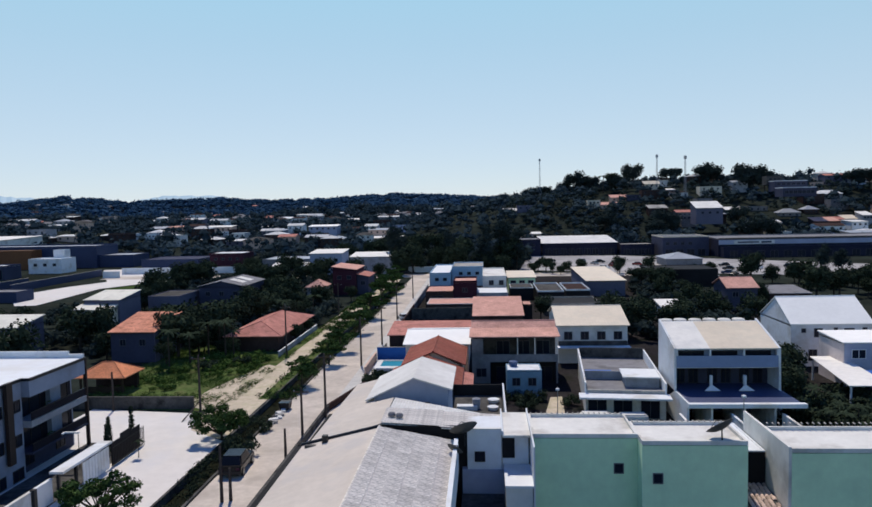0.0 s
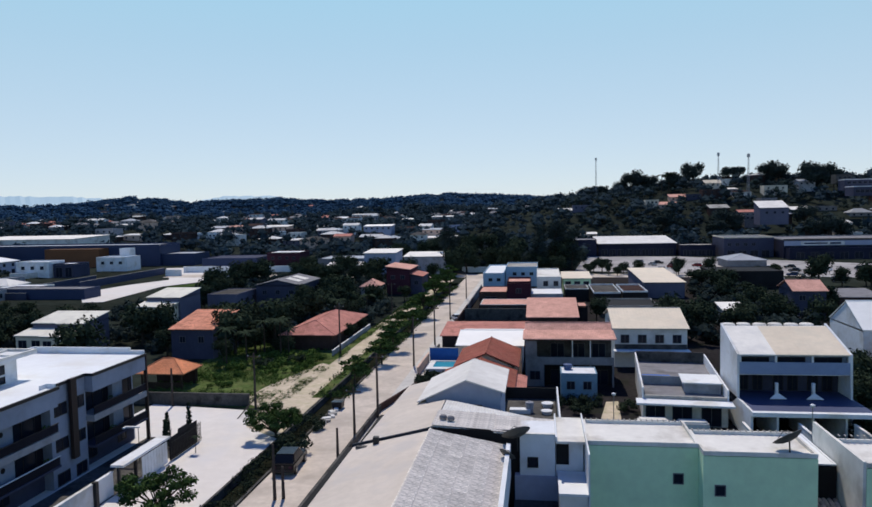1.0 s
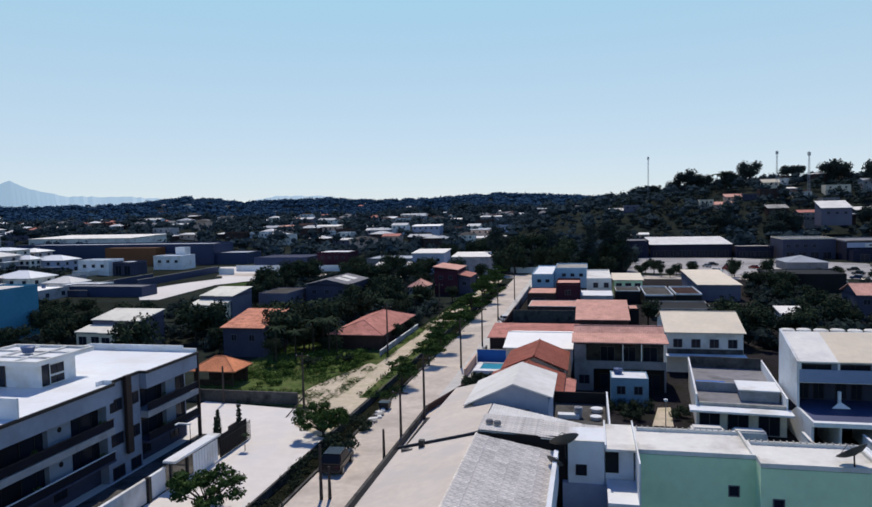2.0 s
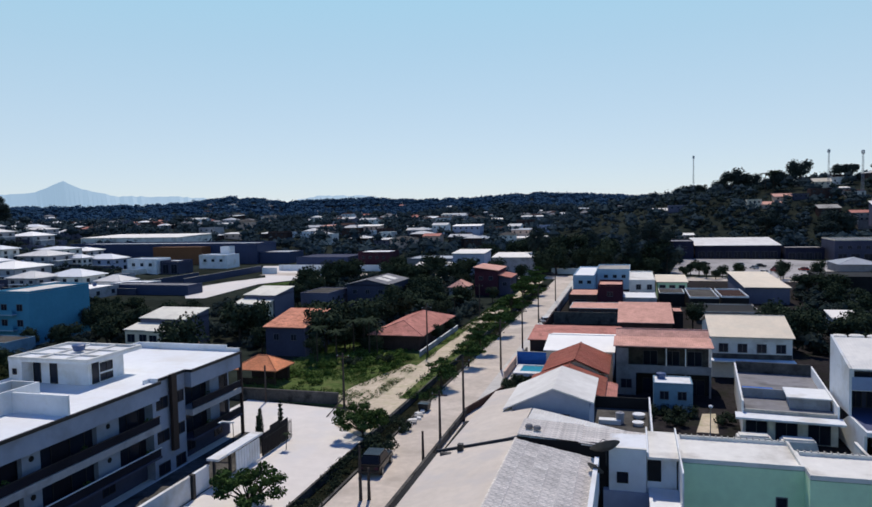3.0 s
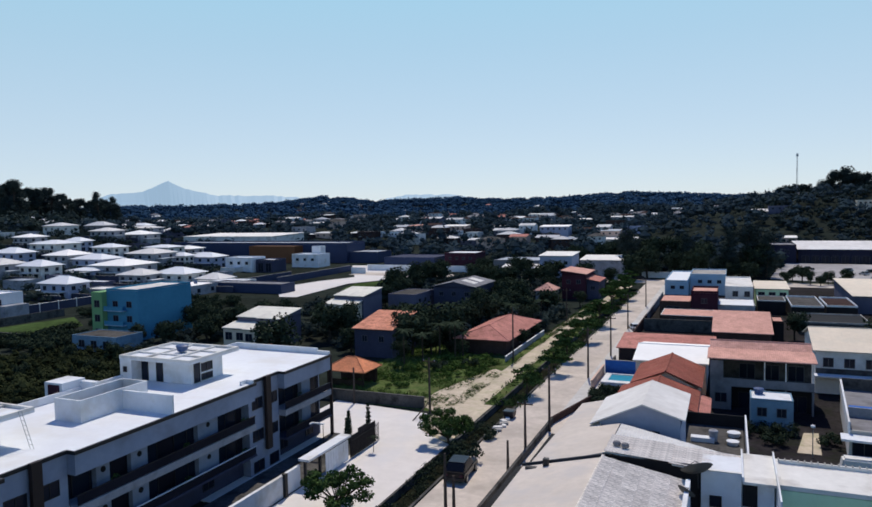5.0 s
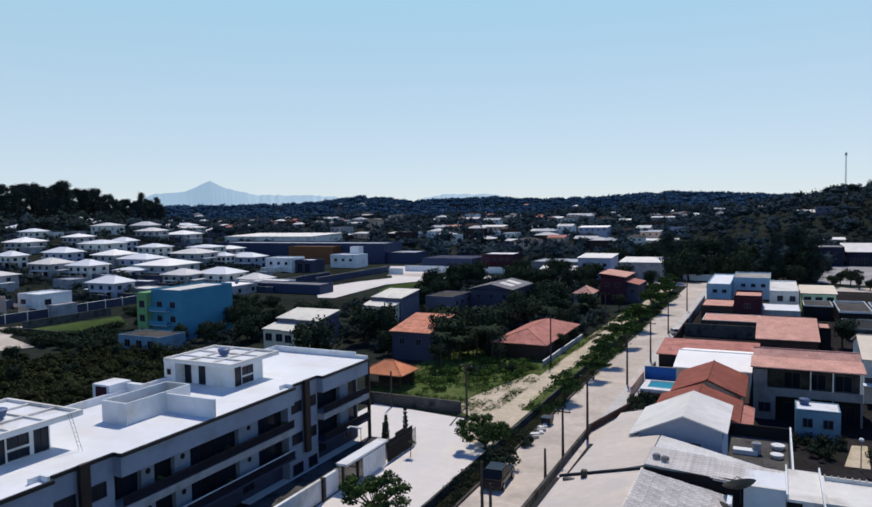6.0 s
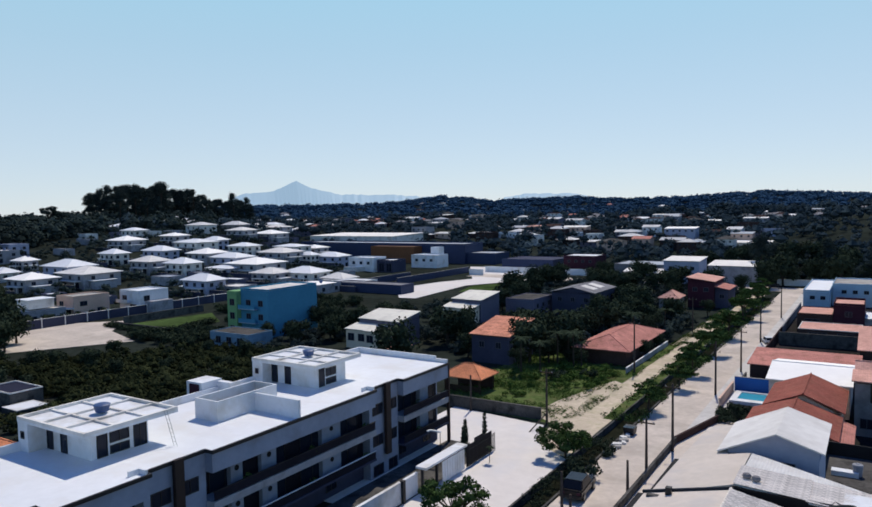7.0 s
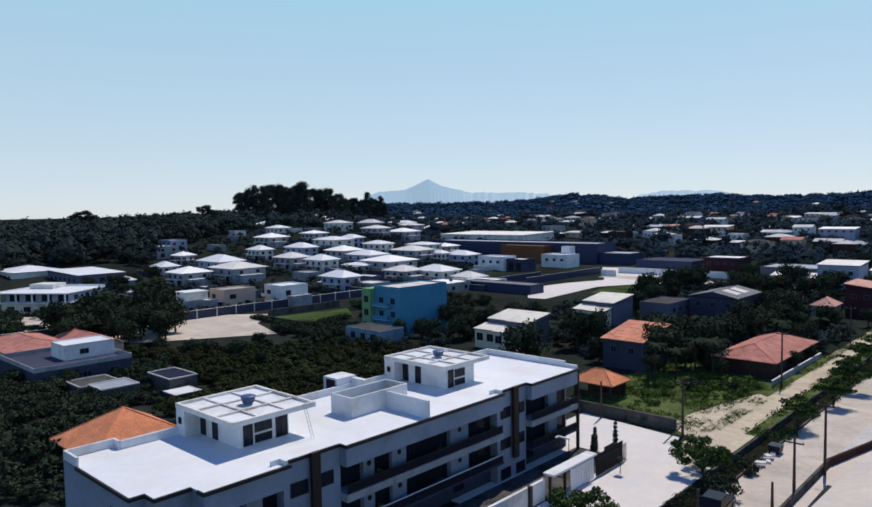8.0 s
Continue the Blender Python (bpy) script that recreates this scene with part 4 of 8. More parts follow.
def fence_posts(name, label, pts, h, mat, gap=0.14, thick=0.035):
    """A fence of upright bars with two rails along a straight line."""
    (xa, ya), (xb, yb) = pts
    ob = thing(name, xa, ya, 0.05, label, "fence")
    d = Vector((xb - xa, yb - ya, 0))
    n = int(d.length / gap)
    me = mesh_of(boxes((-thick / 2, thick / 2, -thick / 2, thick / 2, 0.05, h)), "bar", mat)
    for i in range(n + 1):
        p = d * (i / n)
        shared("bar", me, ob, pose(p.x, p.y, 0))
    for z in (0.3, h - 0.25):
        rb = bmesh.new()
        tube(rb, (0, 0, z), (d.x, d.y, z), 0.03, 0.03, 6)
        part("rail", rb, mat, ob)
    return ob


# forecourt of the apartment block
wall_run("court_wall", "white rendered wall round the apartment court", -39.3, -39.05, 40, 58.2, 2.2, WHITE)
for k in range(2):
    yy = 47 + 8.4 * k
    part("pier", boxes((-0.2, 0.2, -0.2, 0.2, 0, 2.35)), DARKM, thing("wall_pier", -38.95, yy, 0.05, "dark pier against the court wall", "pier", "court wall piers"))
gate = thing("gate_house", -38.6, 62.4, 0.05, "gate canopy with a white flat roof over the entrance", "gate")
part("canopy", boxes((-0.7, 0.6, -4.2, 4.2, 2.6, 2.82)), WHITE, gate)
for y0, y1, h in ((4.4, 6.2, 2.5), (6.26, 8.4, 2.9), (8.46, 10.4, 2.6)):
    part("screen", boxes((0.3, 0.36, y0, y1, 0.1, h)), BLACKW, gate, "black metal screen panel")
for yy in (-4.0, -1.3, 1.3, 4.0):
    part("post", boxes((-0.12, 0.12, yy - 0.12, yy + 0.12, 0, 2.6)), DARKM, gate)
for k in range(9):
    y_ = -0.9 + k * 0.52
    part("gate_panel", boxes((0.42, 0.48, y_, y_ + 0.46, 0.15, 2.4)), WHITE, gate)
fence_posts("railing_fence", "dark metal railing beside the white yard", ((-38.2, 67), (-38.2, 73.5)), 2.2, DARKM, 0.3, 0.06)
for x, y, h in ((-40.6, 70.2, 3.2), (-39.4, 73.2, 4.4), (-42.2, 73.4, 3.0)):
    ob = thing("conifer", x, y, 0.05, "slim dark conifer beside the gate", "tree", "conifers by the gate")
    vs, fs = [], []
    for k in range(9):
        leaf_cloud(vs, fs, RNG_P, (0, 0, 0.4 + h * k / 9), 0.5 * (1 - 0.7 * k / 9), 1.0, 90, 0.12)
    me = bpy.data.meshes.new("crown")
    me.from_pydata([tuple(v) for v in vs], [], fs)
    me.materials.append(LEAFD)
    shared("crown", me, ob, Matrix())
    tb = bmesh.new()
    tube(tb, (0, 0, -0.1), (0, 0, h * 0.8), 0.06, 0.03, 6)
    part("trunk", tb, BARK, ob)
# the block's shadow over the court is put into this floor colour
flat_sheet("court", "grey apartment court with the block's shade in its colour", "yard", [(-45, 30), (-38.9, 30), (-38.9, 74), (-45, 74)], 0.12, DARKC)
lamp_post = thing("court_lamp", -41.5, 66.5, 0.12, "white arm lamp over the court", "lamp")
lb = bmesh.new()
tube(lb, (0, 0, 0), (0, 0, 3.6), 0.05, 0.04, 6)
part("pole", lb, DARKM, lamp_post)
part("lamp_head", boxes((-1.4, 0.1, -0.12, 0.12, 3.55, 3.7), (-1.5, -1.3, -0.5, 0.12, 3.55, 3.68)), WHITE, lamp_post)


# ---- kiosk and blue house ----


def kiosk():
    ob = thing("kiosk", -55.0, 97.0, 0, "open shelter with an orange hipped tile roof on dark posts", "shelter")
    FOOTPRINTS.append((-58, -50, 94, 100))
    roof_on(ob, "hip", 3.4, 2.6, 2.6, TILEB, rise=1.7, over=0.4)
    for sx in (-3.1, 3.1):
        for sy in (-2.3, 2.3):
            part("post", boxes((sx - 0.12, sx + 0.12, sy - 0.12, sy + 0.12, -0.1, 2.5)), DARKWOOD, ob)
    part("back_wall", boxes((-3.2, 3.2, 1.8, 2.0, -0.1, 2.5)), BROWNW, ob)
    part("counter", boxes((-3.0, 3.0, -1.8, -1.6, -0.1, 1.0)), DARKWOOD, ob)


kiosk()
bh = H("blue_apartment_house", "bright blue three-storey house with a lime green front part", "house", -127.2, -118.2, 115, 131.5, 10.9, BLUE, "flat", WHITE2,
       row("S", -126.7, -118.7, 2, 7.2, 1.5, 1.4) + row("S", -126.7, -118.7, 2, 4.0, 1.5, 1.4), rise=0.4)
part("side_wing", boxes((-7.6, -4.5, -9.6, 3.0, -0.2, 10.6)), LIME, bh, "lime green stair wing")
for z in (0.9, 4.0, 7.2):
    window(bh, "S", -6.0, -9.6, z, 1.6, 1.6)
for z in (3.2, 6.4):
    slab_ = part("balcony", boxes((-4.3, 1.2, -9.4, -8.3, z, z + 0.18)), LBLUE, bh)
    part("railing", boxes((-4.3, 1.2, -9.4, -9.32, z + 0.18, z + 1.1)), BLUE, slab_)
H("blue_annex", "low dull teal building with a dark weathered roof", "building", -124, -112, 103, 110, 3, HUTB, "flat", DARKC, row("S", -123, -113, 3, 0.8, 1.6, 1.5), rise=0.2, top=HUTB)

H("dark_hall", "dark blue-walled hall with a dark roof", "hall", -168, -138, 196, 204, 3.0, NAVY, "flat", GREYD, (), rise=0.3)

# ---- shed and neighbours east of the street ----


def corrugated_sheet(w, l, waves, depth=0.07):
    """One roofing sheet: waves across its width, laid in its own plane."""
    bm = bmesh.new()
    n = waves * 2
    a = [bm.verts.new((w * i / n, 0, depth * (i % 2))) for i in range(n + 1)]
    b = [bm.verts.new((w * i / n, l, depth * (i % 2))) for i in range(n + 1)]
    for i in range(n):
        bm.faces.new((a[i], a[i + 1], b[i + 1], b[i]))
    return mesh_of(bm, "sheet", FIBRE)


def sheet_slope(parent, origin, along, up, n_along, n_up, waves=5, lap=1.04):
    """Lays overlapping sheets: along and up are the whole edge vectors of the slope."""
    o, e, u = Vector(origin), Vector(along), Vector(up)
    w, l = e.length / n_along, u.length / n_up
    me = corrugated_sheet(w * 1.02, l * lap, waves)
    ex, ux = e.normalized(), u.normalized()
    nz = ex.cross(ux)
    for j in range(n_up):
        for i in range(n_along):
            p = o + e * (i / n_along) + u * (j / n_up) + nz * (0.03 + 0.02 * (j % 2) + 0.004 * (i % 2))
            m = Matrix((ex, ux, nz)).transposed().to_4x4()
            m.translation = p + nz * 0.05
            shared("sheet", me, parent, m @ pose(0, 0, 0, -0.15 - 0.2 * ((i * 7 + j * 3) % 3)))


shed = thing("shed", -8, 38, 0, "large shed with a weathered fibre-cement gable roof", "shed")
FOOTPRINTS.append((-15, -1.5, 24, 51))
part("wall", boxes((-5.6, 5.5, -13.7, 12.4, -0.3, 7.6)), WHITE2, shed)
fr = bmesh.new()
slab(fr, [(-6.0, -14, 7.9), (0, -14, 9.35), (0, 12.9, 9.35), (-6.0, 12.9, 7.9)], 0.12)
part("west_slope", fr, SLOPE, shed, "smooth pale west roof slope")
fr = bmesh.new()
slab(fr, [(0, -14, 9.35), (5.7, -14, 8.3), (5.7, 12.6, 8.3), (0, 12.9, 9.35)], 0.12)
part("east_slope", fr, FIBRE, shed)
sheet_slope(shed, (5.7, -8, 8.33), (0, 20.7, 0), (-5.7, 0, 1.05), 23, 6, 4)
rb = bmesh.new()
tube(rb, (0, -14, 9.4), (0, 12.9, 9.4), 0.13, 0.13, 8)
part("ridge_cap", rb, FIBRE, shed)
part("gable_wall", boxes((-5.6, 5.5, 12.0, 12.4, 7.6, 8.2)), DARKC, shed)
gb = bmesh.new()
tube(gb, (-6.1, 13.0, 7.95), (0, 13.0, 9.42), 0.14, 0.14, 6)
part("gutter", gb, DARKM, shed, "black gutter at the roof end")
part("eave_gutter", boxes((-6.45, -6.0, -14, 12.9, 7.6, 7.85)), BLACKW, shed, "black gutter along the eave")
part("vent_stub", boxes((-4.3, -3.9, 12.2, 12.6, 8.2, 8.9)), DARKM, shed)
part("side_parapet", boxes((5.75, 6.05, -14, 11.6, 6.5, 8.95)), WHITE, shed, "white parapet wall beside the roof")

twin = thing("workshop", -8, 58, 0, "workshop under a pale corrugated roof with two vents", "workshop")
FOOTPRINTS.append((-14, 1.5, 51, 69))
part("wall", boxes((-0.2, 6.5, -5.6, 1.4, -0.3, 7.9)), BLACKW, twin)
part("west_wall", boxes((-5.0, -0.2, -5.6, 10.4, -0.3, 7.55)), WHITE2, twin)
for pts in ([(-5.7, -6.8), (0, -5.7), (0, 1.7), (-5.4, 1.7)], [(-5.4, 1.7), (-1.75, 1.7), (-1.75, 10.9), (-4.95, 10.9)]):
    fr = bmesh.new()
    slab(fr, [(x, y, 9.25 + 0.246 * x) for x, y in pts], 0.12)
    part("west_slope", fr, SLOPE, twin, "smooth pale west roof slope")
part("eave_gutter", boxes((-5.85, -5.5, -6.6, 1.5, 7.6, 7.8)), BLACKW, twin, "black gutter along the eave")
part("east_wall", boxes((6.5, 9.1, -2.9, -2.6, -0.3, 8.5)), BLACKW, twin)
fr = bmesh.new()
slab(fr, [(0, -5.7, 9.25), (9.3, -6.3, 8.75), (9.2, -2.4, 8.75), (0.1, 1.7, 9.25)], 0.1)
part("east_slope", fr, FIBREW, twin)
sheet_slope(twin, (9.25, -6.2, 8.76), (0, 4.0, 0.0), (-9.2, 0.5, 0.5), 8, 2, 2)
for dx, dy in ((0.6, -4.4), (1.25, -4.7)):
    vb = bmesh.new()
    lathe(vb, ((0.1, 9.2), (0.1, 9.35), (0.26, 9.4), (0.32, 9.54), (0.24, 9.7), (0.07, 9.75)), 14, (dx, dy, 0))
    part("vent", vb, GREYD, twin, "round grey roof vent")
# south wall blackened to hold the shade between the two roofs
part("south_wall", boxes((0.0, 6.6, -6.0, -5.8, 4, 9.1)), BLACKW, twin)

wh = thing("white_house", 0, 50, 0, "white house with a small square window and a low shaded roof", "house")
FOOTPRINTS.append((-2, 3.5, 44, 57))
part("upper_wall", boxes((-1.35, 1.25, 1.5, 5.0, 5.9, 9.0)), WHITE, wh)
part("coping", boxes((-1.4, 1.3, 1.45, 1.7, 9.0, 9.08)), WHITE2, wh)
part("lower_wall", boxes((1.45, 3.35, -2.6, 1.5, -0.3, 6.15)), WHITE2, wh)
part("blue_wall", boxes((-1.75, 1.44, 1.36, 5.0, -0.3, 5.9)), LBLUEG, wh, "blue-grey painted lower wall")
part("lit_roof", boxes((1.4, 3.4, -2.7, 1.5, 6.15, 6.31)), DECK, wh)
part("front_wall", boxes((-1.75, 3.35, -8, -2.9, -0.3, 4.6)), WHITE2, wh)
part("front_roof", boxes((-1.8, 3.4, -8, -2.8, 4.6, 4.72)), DARKC, wh)
part("yard_roof", boxes((-1.8, 1.4, -2.8, 1.34, 3.9, 4.05)), DARKC, wh)
part("annex_wall", boxes((1.3, 3.3, 1.6, 6.6, -0.3, 8.6)), WHITE, wh)
part("annex_roof", boxes((1.3, 3.4, 0.8, 6.7, 8.6, 8.78)), WHITE2, wh)
part("annex_parapet", boxes((1.26, 1.38, 0.8, 6.7, 8.78, 9.1)), WHITE, wh)
part("side_wall", boxes((3.4, 3.5, -2.8, 6.7, 4.6, 9.15)), WHITE, wh)
# solid black block in place of the doorway's inner shade
part("opening", boxes((1.32, 2.25, 1.5, 1.6, 6.8, 8.5)), BLACKW, wh, "doorway shade as a black block")
window(wh, "S", -0.4, 1.5, 6.5, 0.8, 0.8, "window", DARKM)


def dish(x, y, z, r, tilt, turn, label):
    ob = thing("satellite_dish", x, y, z, label, "dish", turn=turn)
    bm = bmesh.new()
    lathe(bm, ((0.05, 0.0), (r * 0.5, 0.07 * r), (r * 0.8, 0.2 * r), (r, 0.34 * r), (r * 0.98, 0.37 * r), (r * 0.78, 0.235 * r), (r * 0.5, 0.11 * r), (0.06, 0.03)), 20)
    bmesh.ops.transform(bm, matrix=pose(0, 0, 1.0, tilt), verts=bm.verts)
    part("reflector", bm, DISHM, ob, "dark mesh reflector")
    sb = bmesh.new()
    tube(sb, (0, 0, -0.1), (0, 0.05, 1.0), 0.06, 0.05, 7)
    part("mast", sb, DARKM, ob)
    fb = bmesh.new()
    m = pose(0, 0, 1.0, tilt)
    tip = m @ Vector((0, 0, 0.75 * r))
    for a in (0.5, 2.6, 4.7):
        tube(fb, m @ Vector((math.cos(a) * r * 0.9, math.sin(a) * r * 0.9, 0.28 * r)), tip, 0.02, 0.02, 5)
    part("feed_arm", fb, DARKM, ob)
    return ob


DISHM = material("dark_grey_mesh_dish", (0.09, 0.09, 0.088), 0.7, 0.15, 0.1, 1)
dish(-1.5, 50.6, 8.1, 1.1, -36, 30, "large dark satellite dish beside the shed roof")
dish(-2.2, 47.6, 7.7, 0.62, -45, -40, "small dark satellite dish at the roof edge")
dish(16.9, 49.2, 8.75, 1.05, -38, 40, "large grey satellite dish on the green block")

# ---- walled terrace, red roofs, pool ----
tb_ = thing("black_terrace", -1, 68.5, 0, "black-walled roof terrace with white edges", "terrace")
FOOTPRINTS.append((-4, 2, 62, 76))
part("wall", boxes((-2.6, 2.9, -6.0, 7.0, -0.3, 5.0)), BLACKW, tb_)
part("floor", boxes((-2.5, 2.75, -5.9, 6.9, 5.0, 5.08)), DARKC, tb_)
part("parapet", boxes((-2.6, 2.9, 6.85, 7.0, 5.0, 6.3), (-2.6, -2.45, -6.0, 6.85, 5.0, 6.3)), BLACKW, tb_)
part("white_edge", boxes((2.9, 3.05, -6.0, 7.1, 3.0, 6.4)), WHITE, tb_, "white end wall")
part("bench", boxes((-1.9, 0.2, 1.2, 2.1, 5.08, 5.5)), WHITE, tb_)


def plastic_tank(x, y, z, r, h, mat, label):
    ob = thing("water_tank", x, y, z, label, "tank", "water tanks")
    bm = bmesh.new()
    lathe(bm, ((r * 0.82, 0), (r, h * 0.8), (r * 1.04, h * 0.82), (r * 1.04, h * 0.88)), 16)
    part("tub", bm, mat, ob)
    bm = bmesh.new()
    lathe(bm, ((r * 1.06, h * 0.88), (r * 0.95, h * 0.95), (r * 0.4, h), (r * 0.3, h * 1.05), (0.05, h * 1.06)), 16)
    part("lid", bm, mat, ob)
    return ob


plastic_tank(0.9, 72.5, 5.08, 0.6, 0.45, WHITE, "round white water tank on the black terrace")
plastic_tank(0.8, 69.9, 5.08, 0.55, 0.4, WHITE, "round white water tank on the black terrace")
plastic_tank(-0.9, 70.4, 5.08, 0.42, 1.1, GREYW, "grey upright water tank on the black terrace")
plastic_tank(3.9, 95.6, 3.65, 0.6, 0.75, TANKB, "dark water tank on the blue hut")
H("red_roofed_house", "low house with a red-brown gabled tile roof", "house", -12.0, -3.2, 83, 92, 4.2, PEACH, "gable", TILERY, (), axis="y", rise=1.7)
H("red_roofed_house", "house with an orange-red gabled tile roof", "house", -11.0, -3.0, 93.0, 104, 4.6, PEACH, "gable", TILERY, (), axis="y", rise=1.8)
H("red_lean_to", "low lean-to with broken red tiles", "shed", -3.0, -1.9, 80, 92, 3.4, PEACH, "pent", TILER, (), rise=0.6, low="E")
wall_run("pool_wall", "deep blue pool wall", -18.2, -12.8, 115.2, 115.4, 2.4, BLUEP, coping=CONC)
wall_run("pool_side_wall", "low pale wall beside the pool", -18.5, -18.3, 104, 115.2, 1.6, PEACH)
pool = thing("pool", -15.2, 111.4, 0.05, "turquoise swimming pool with a white rim", "pool")
part("rim", boxes((-2.6, 2.6, -3.4, -2.0, 0, 0.5), (-2.6, 2.6, 2.2, 2.8, 0, 0.5), (-2.6, -1.7, -2.0, 2.2, 0, 0.5), (2.1, 2.6, -2.0, 2.2, 0, 0.5)), WHITE, pool)
part("water", boxes((-1.7, 2.1, -2.0, 2.2, 0, 0.36)), POOLB, pool)
for y0, y1, m_, lab in ((116, 121, DARKC, "dark gate wall along the pavement"), (133, 170, BROWNW, "reddish-brown wall along the pavement"), (170, 214, GREYD, "dark grey wall along the pavement")):
    wall_run("street_wall", lab, -17.5, -17.3, y0, y1, 1.9, m_)

wall_run("street_wall", "low dark worn wall along the street", -20.2, -19.98, 52, 86, 0.95, DARKC)
slant = thing("street_wall", -18.6, 92.3, 0, "low reddish-brown wall slanting away from the street", "wall", turn=-13.4)
part("wall", boxes((-0.11, 0.11, -6.5, 6.5, -0.2, 1.0)), BROWNW, slant)
part("coping", boxes((-0.15, 0.15, -6.54, 6.54, 1.0, 1.07)), BROWNW, slant)

# ---- veranda house, cream house, courtyard house, townhouses ----


def veranda_house():
    # back wall colour darkened to hold the veranda's deep shade
    ob = H("veranda_house", "two-storey house with a salmon tile roof and deep dark veranda", "house", -1.9, 10.6, 104.6, 109, 6.9, DARKC, "gable", TILEP,
           [], axis="x", rise=1.3, over=0.15)
    part("front_roof", tilted([(-6.6, -7.0, 7.0), (6.5, -7.0, 7.0), (6.5, -2.1, 7.45), (-6.6, -2.1, 7.45)], 0.14), TILEP, ob)
    part("side_wall", boxes((-6.25, -6.0, -6.6, -2.2, -0.3, 6.6)), GREYD, ob)
    part("corner_wall", boxes((-6.0, -3.6, -6.6, -6.4, -0.3, 4.3), (-6.0, -4.6, -6.6, -6.4, 4.3, 6.6)), GREYD, ob)
    window(ob, "S", -4.9, -6.6, 1.0, 1.5, 1.3)
    part("balcony", boxes((-6.0, 6.2, -6.4, -2.2, 3.1, 3.35)), DARKC, ob)
    part("balustrade", boxes((-3.6, 6.2, -6.6, -6.48, 3.2, 4.3)), GREYD, ob)
    for xx in (0.4, 2.9, 6.05):
        part("column", boxes((xx - 0.07, xx + 0.07, -6.6, -6.46, 4.3, 6.7)), WHITE2, ob)
        part("column", boxes((xx - 0.12, xx + 0.12, -6.6, -6.36, -0.2, 3.1)), GREYD, ob)
    # black here stands for the shade below the balcony
    part("ground_wall", boxes((-3.6, 6.2, -5.2, -5.0, -0.3, 3.1)), BLACKW, ob)
    for xx in (-1.6, 1.4, 4.4):
        window(ob, "S", xx, -2.2, 3.4, 2.0, 2.1, "door")
        window(ob, "S", xx, -5.2, 0.0, 2.2, 2.2, "door", DARKM)


def tilted(pts, thick):
    bm = bmesh.new()
    slab(bm, pts, thick)
    return bm


veranda_house()
ch = H("cream_house", "two-storey house with a cream sheet roof and a row of windows", "house", 11.9, 23.0, 113, 128.5, 6.3, WHITE2, "gable", SHEETC,
       row("S", 12.2, 22.8, 4, 3.9, 1.35, 1.35), axis="x", rise=2.1, over=0.35)
part("awning", boxes((-5.8, 5.8, -9.6, -7.75, 2.75, 2.95)), WHITE, ch, "white awning slab")
part("lower_band", boxes((-5.5, 5.5, -7.85, -7.75, 2.95, 3.7)), DARKC, ch)

cy = thing("courtyard_house", 17.6, 91.2, 0, "low white house with a parapeted roof terrace", "house", turn=-5)
FOOTPRINTS.append((11.5, 23, 78, 104))
part("wall", boxes((-4.8, 4.6, -8.0, 12, -0.3, 3.0)), WHITE2, cy)
part("roof_deck", boxes((-4.7, 4.5, -7.9, 11.9, 3.0, 3.1)), GREYD, cy)
part("front_slab", boxes((-5.6, 5.0, -10.2, -8.0, 2.9, 3.12)), WHITE, cy, "white projecting roof slab")
part("side_parapet", boxes((-4.9, -4.7, -8, 12, 3.1, 4.4)), WHITE, cy)
part("side_parapet", boxes((4.5, 4.7, -8, 12, 3.1, 4.4)), WHITE, cy)
part("back_parapet", boxes((-4.7, 4.5, 11.8, 12, 3.1, 4.6)), DARKC, cy)
part("front_kerb", boxes((-4.7, 4.5, -8.0, -7.75, 3.1, 3.5)), CONC, cy)
part("roof_room", boxes((0.2, 4.3, -5.0, -0.8, 3.1, 4.3)), GREYW, cy)
part("roof_room_slab", boxes((-0.1, 4.4, -5.2, -0.6, 4.3, 4.45)), WHITE, cy)
part("dividing_wall", boxes((-4.7, 0.2, -1.2, -1.0, 3.1, 4.2)), GREYW, cy)
part("tarpaulin", boxes((-4.3, -0.8, -0.6, 3.5, 3.1, 3.25)), BLUEP, cy, "blue tarpaulin on the roof")
for xx in (-3.4, -0.4, 2.8):
    window(cy, "S", xx, -8.0, 0.1, 2.2, 2.2, "door")
for x0, x1, z in ((-6.2, -2.3, 1.75), (-1.9, 2.0, 1.6)):
    cv = thing("covered_car", 17 + (x0 + x1) / 2, 80.2, 0, "car under a pale cover by the white house", "car", "covered cars")
    w_ = (x1 - x0) / 2
    hb = bmesh.new()
    hexa(hb, [(-w_, -0.9, 0), (w_, -0.9, 0), (w_, 0.9, 0), (-w_, 0.9, 0), (-w_ * 0.85, -0.75, z), (w_ * 0.8, -0.75, z), (w_ * 0.8, 0.75, z), (-w_ * 0.85, 0.75, z)])
    bmesh.ops.bevel(hb, geom=hb.edges[:], offset=0.18, segments=2, affect="EDGES")
    part("cover", hb, WHITE2, cv)


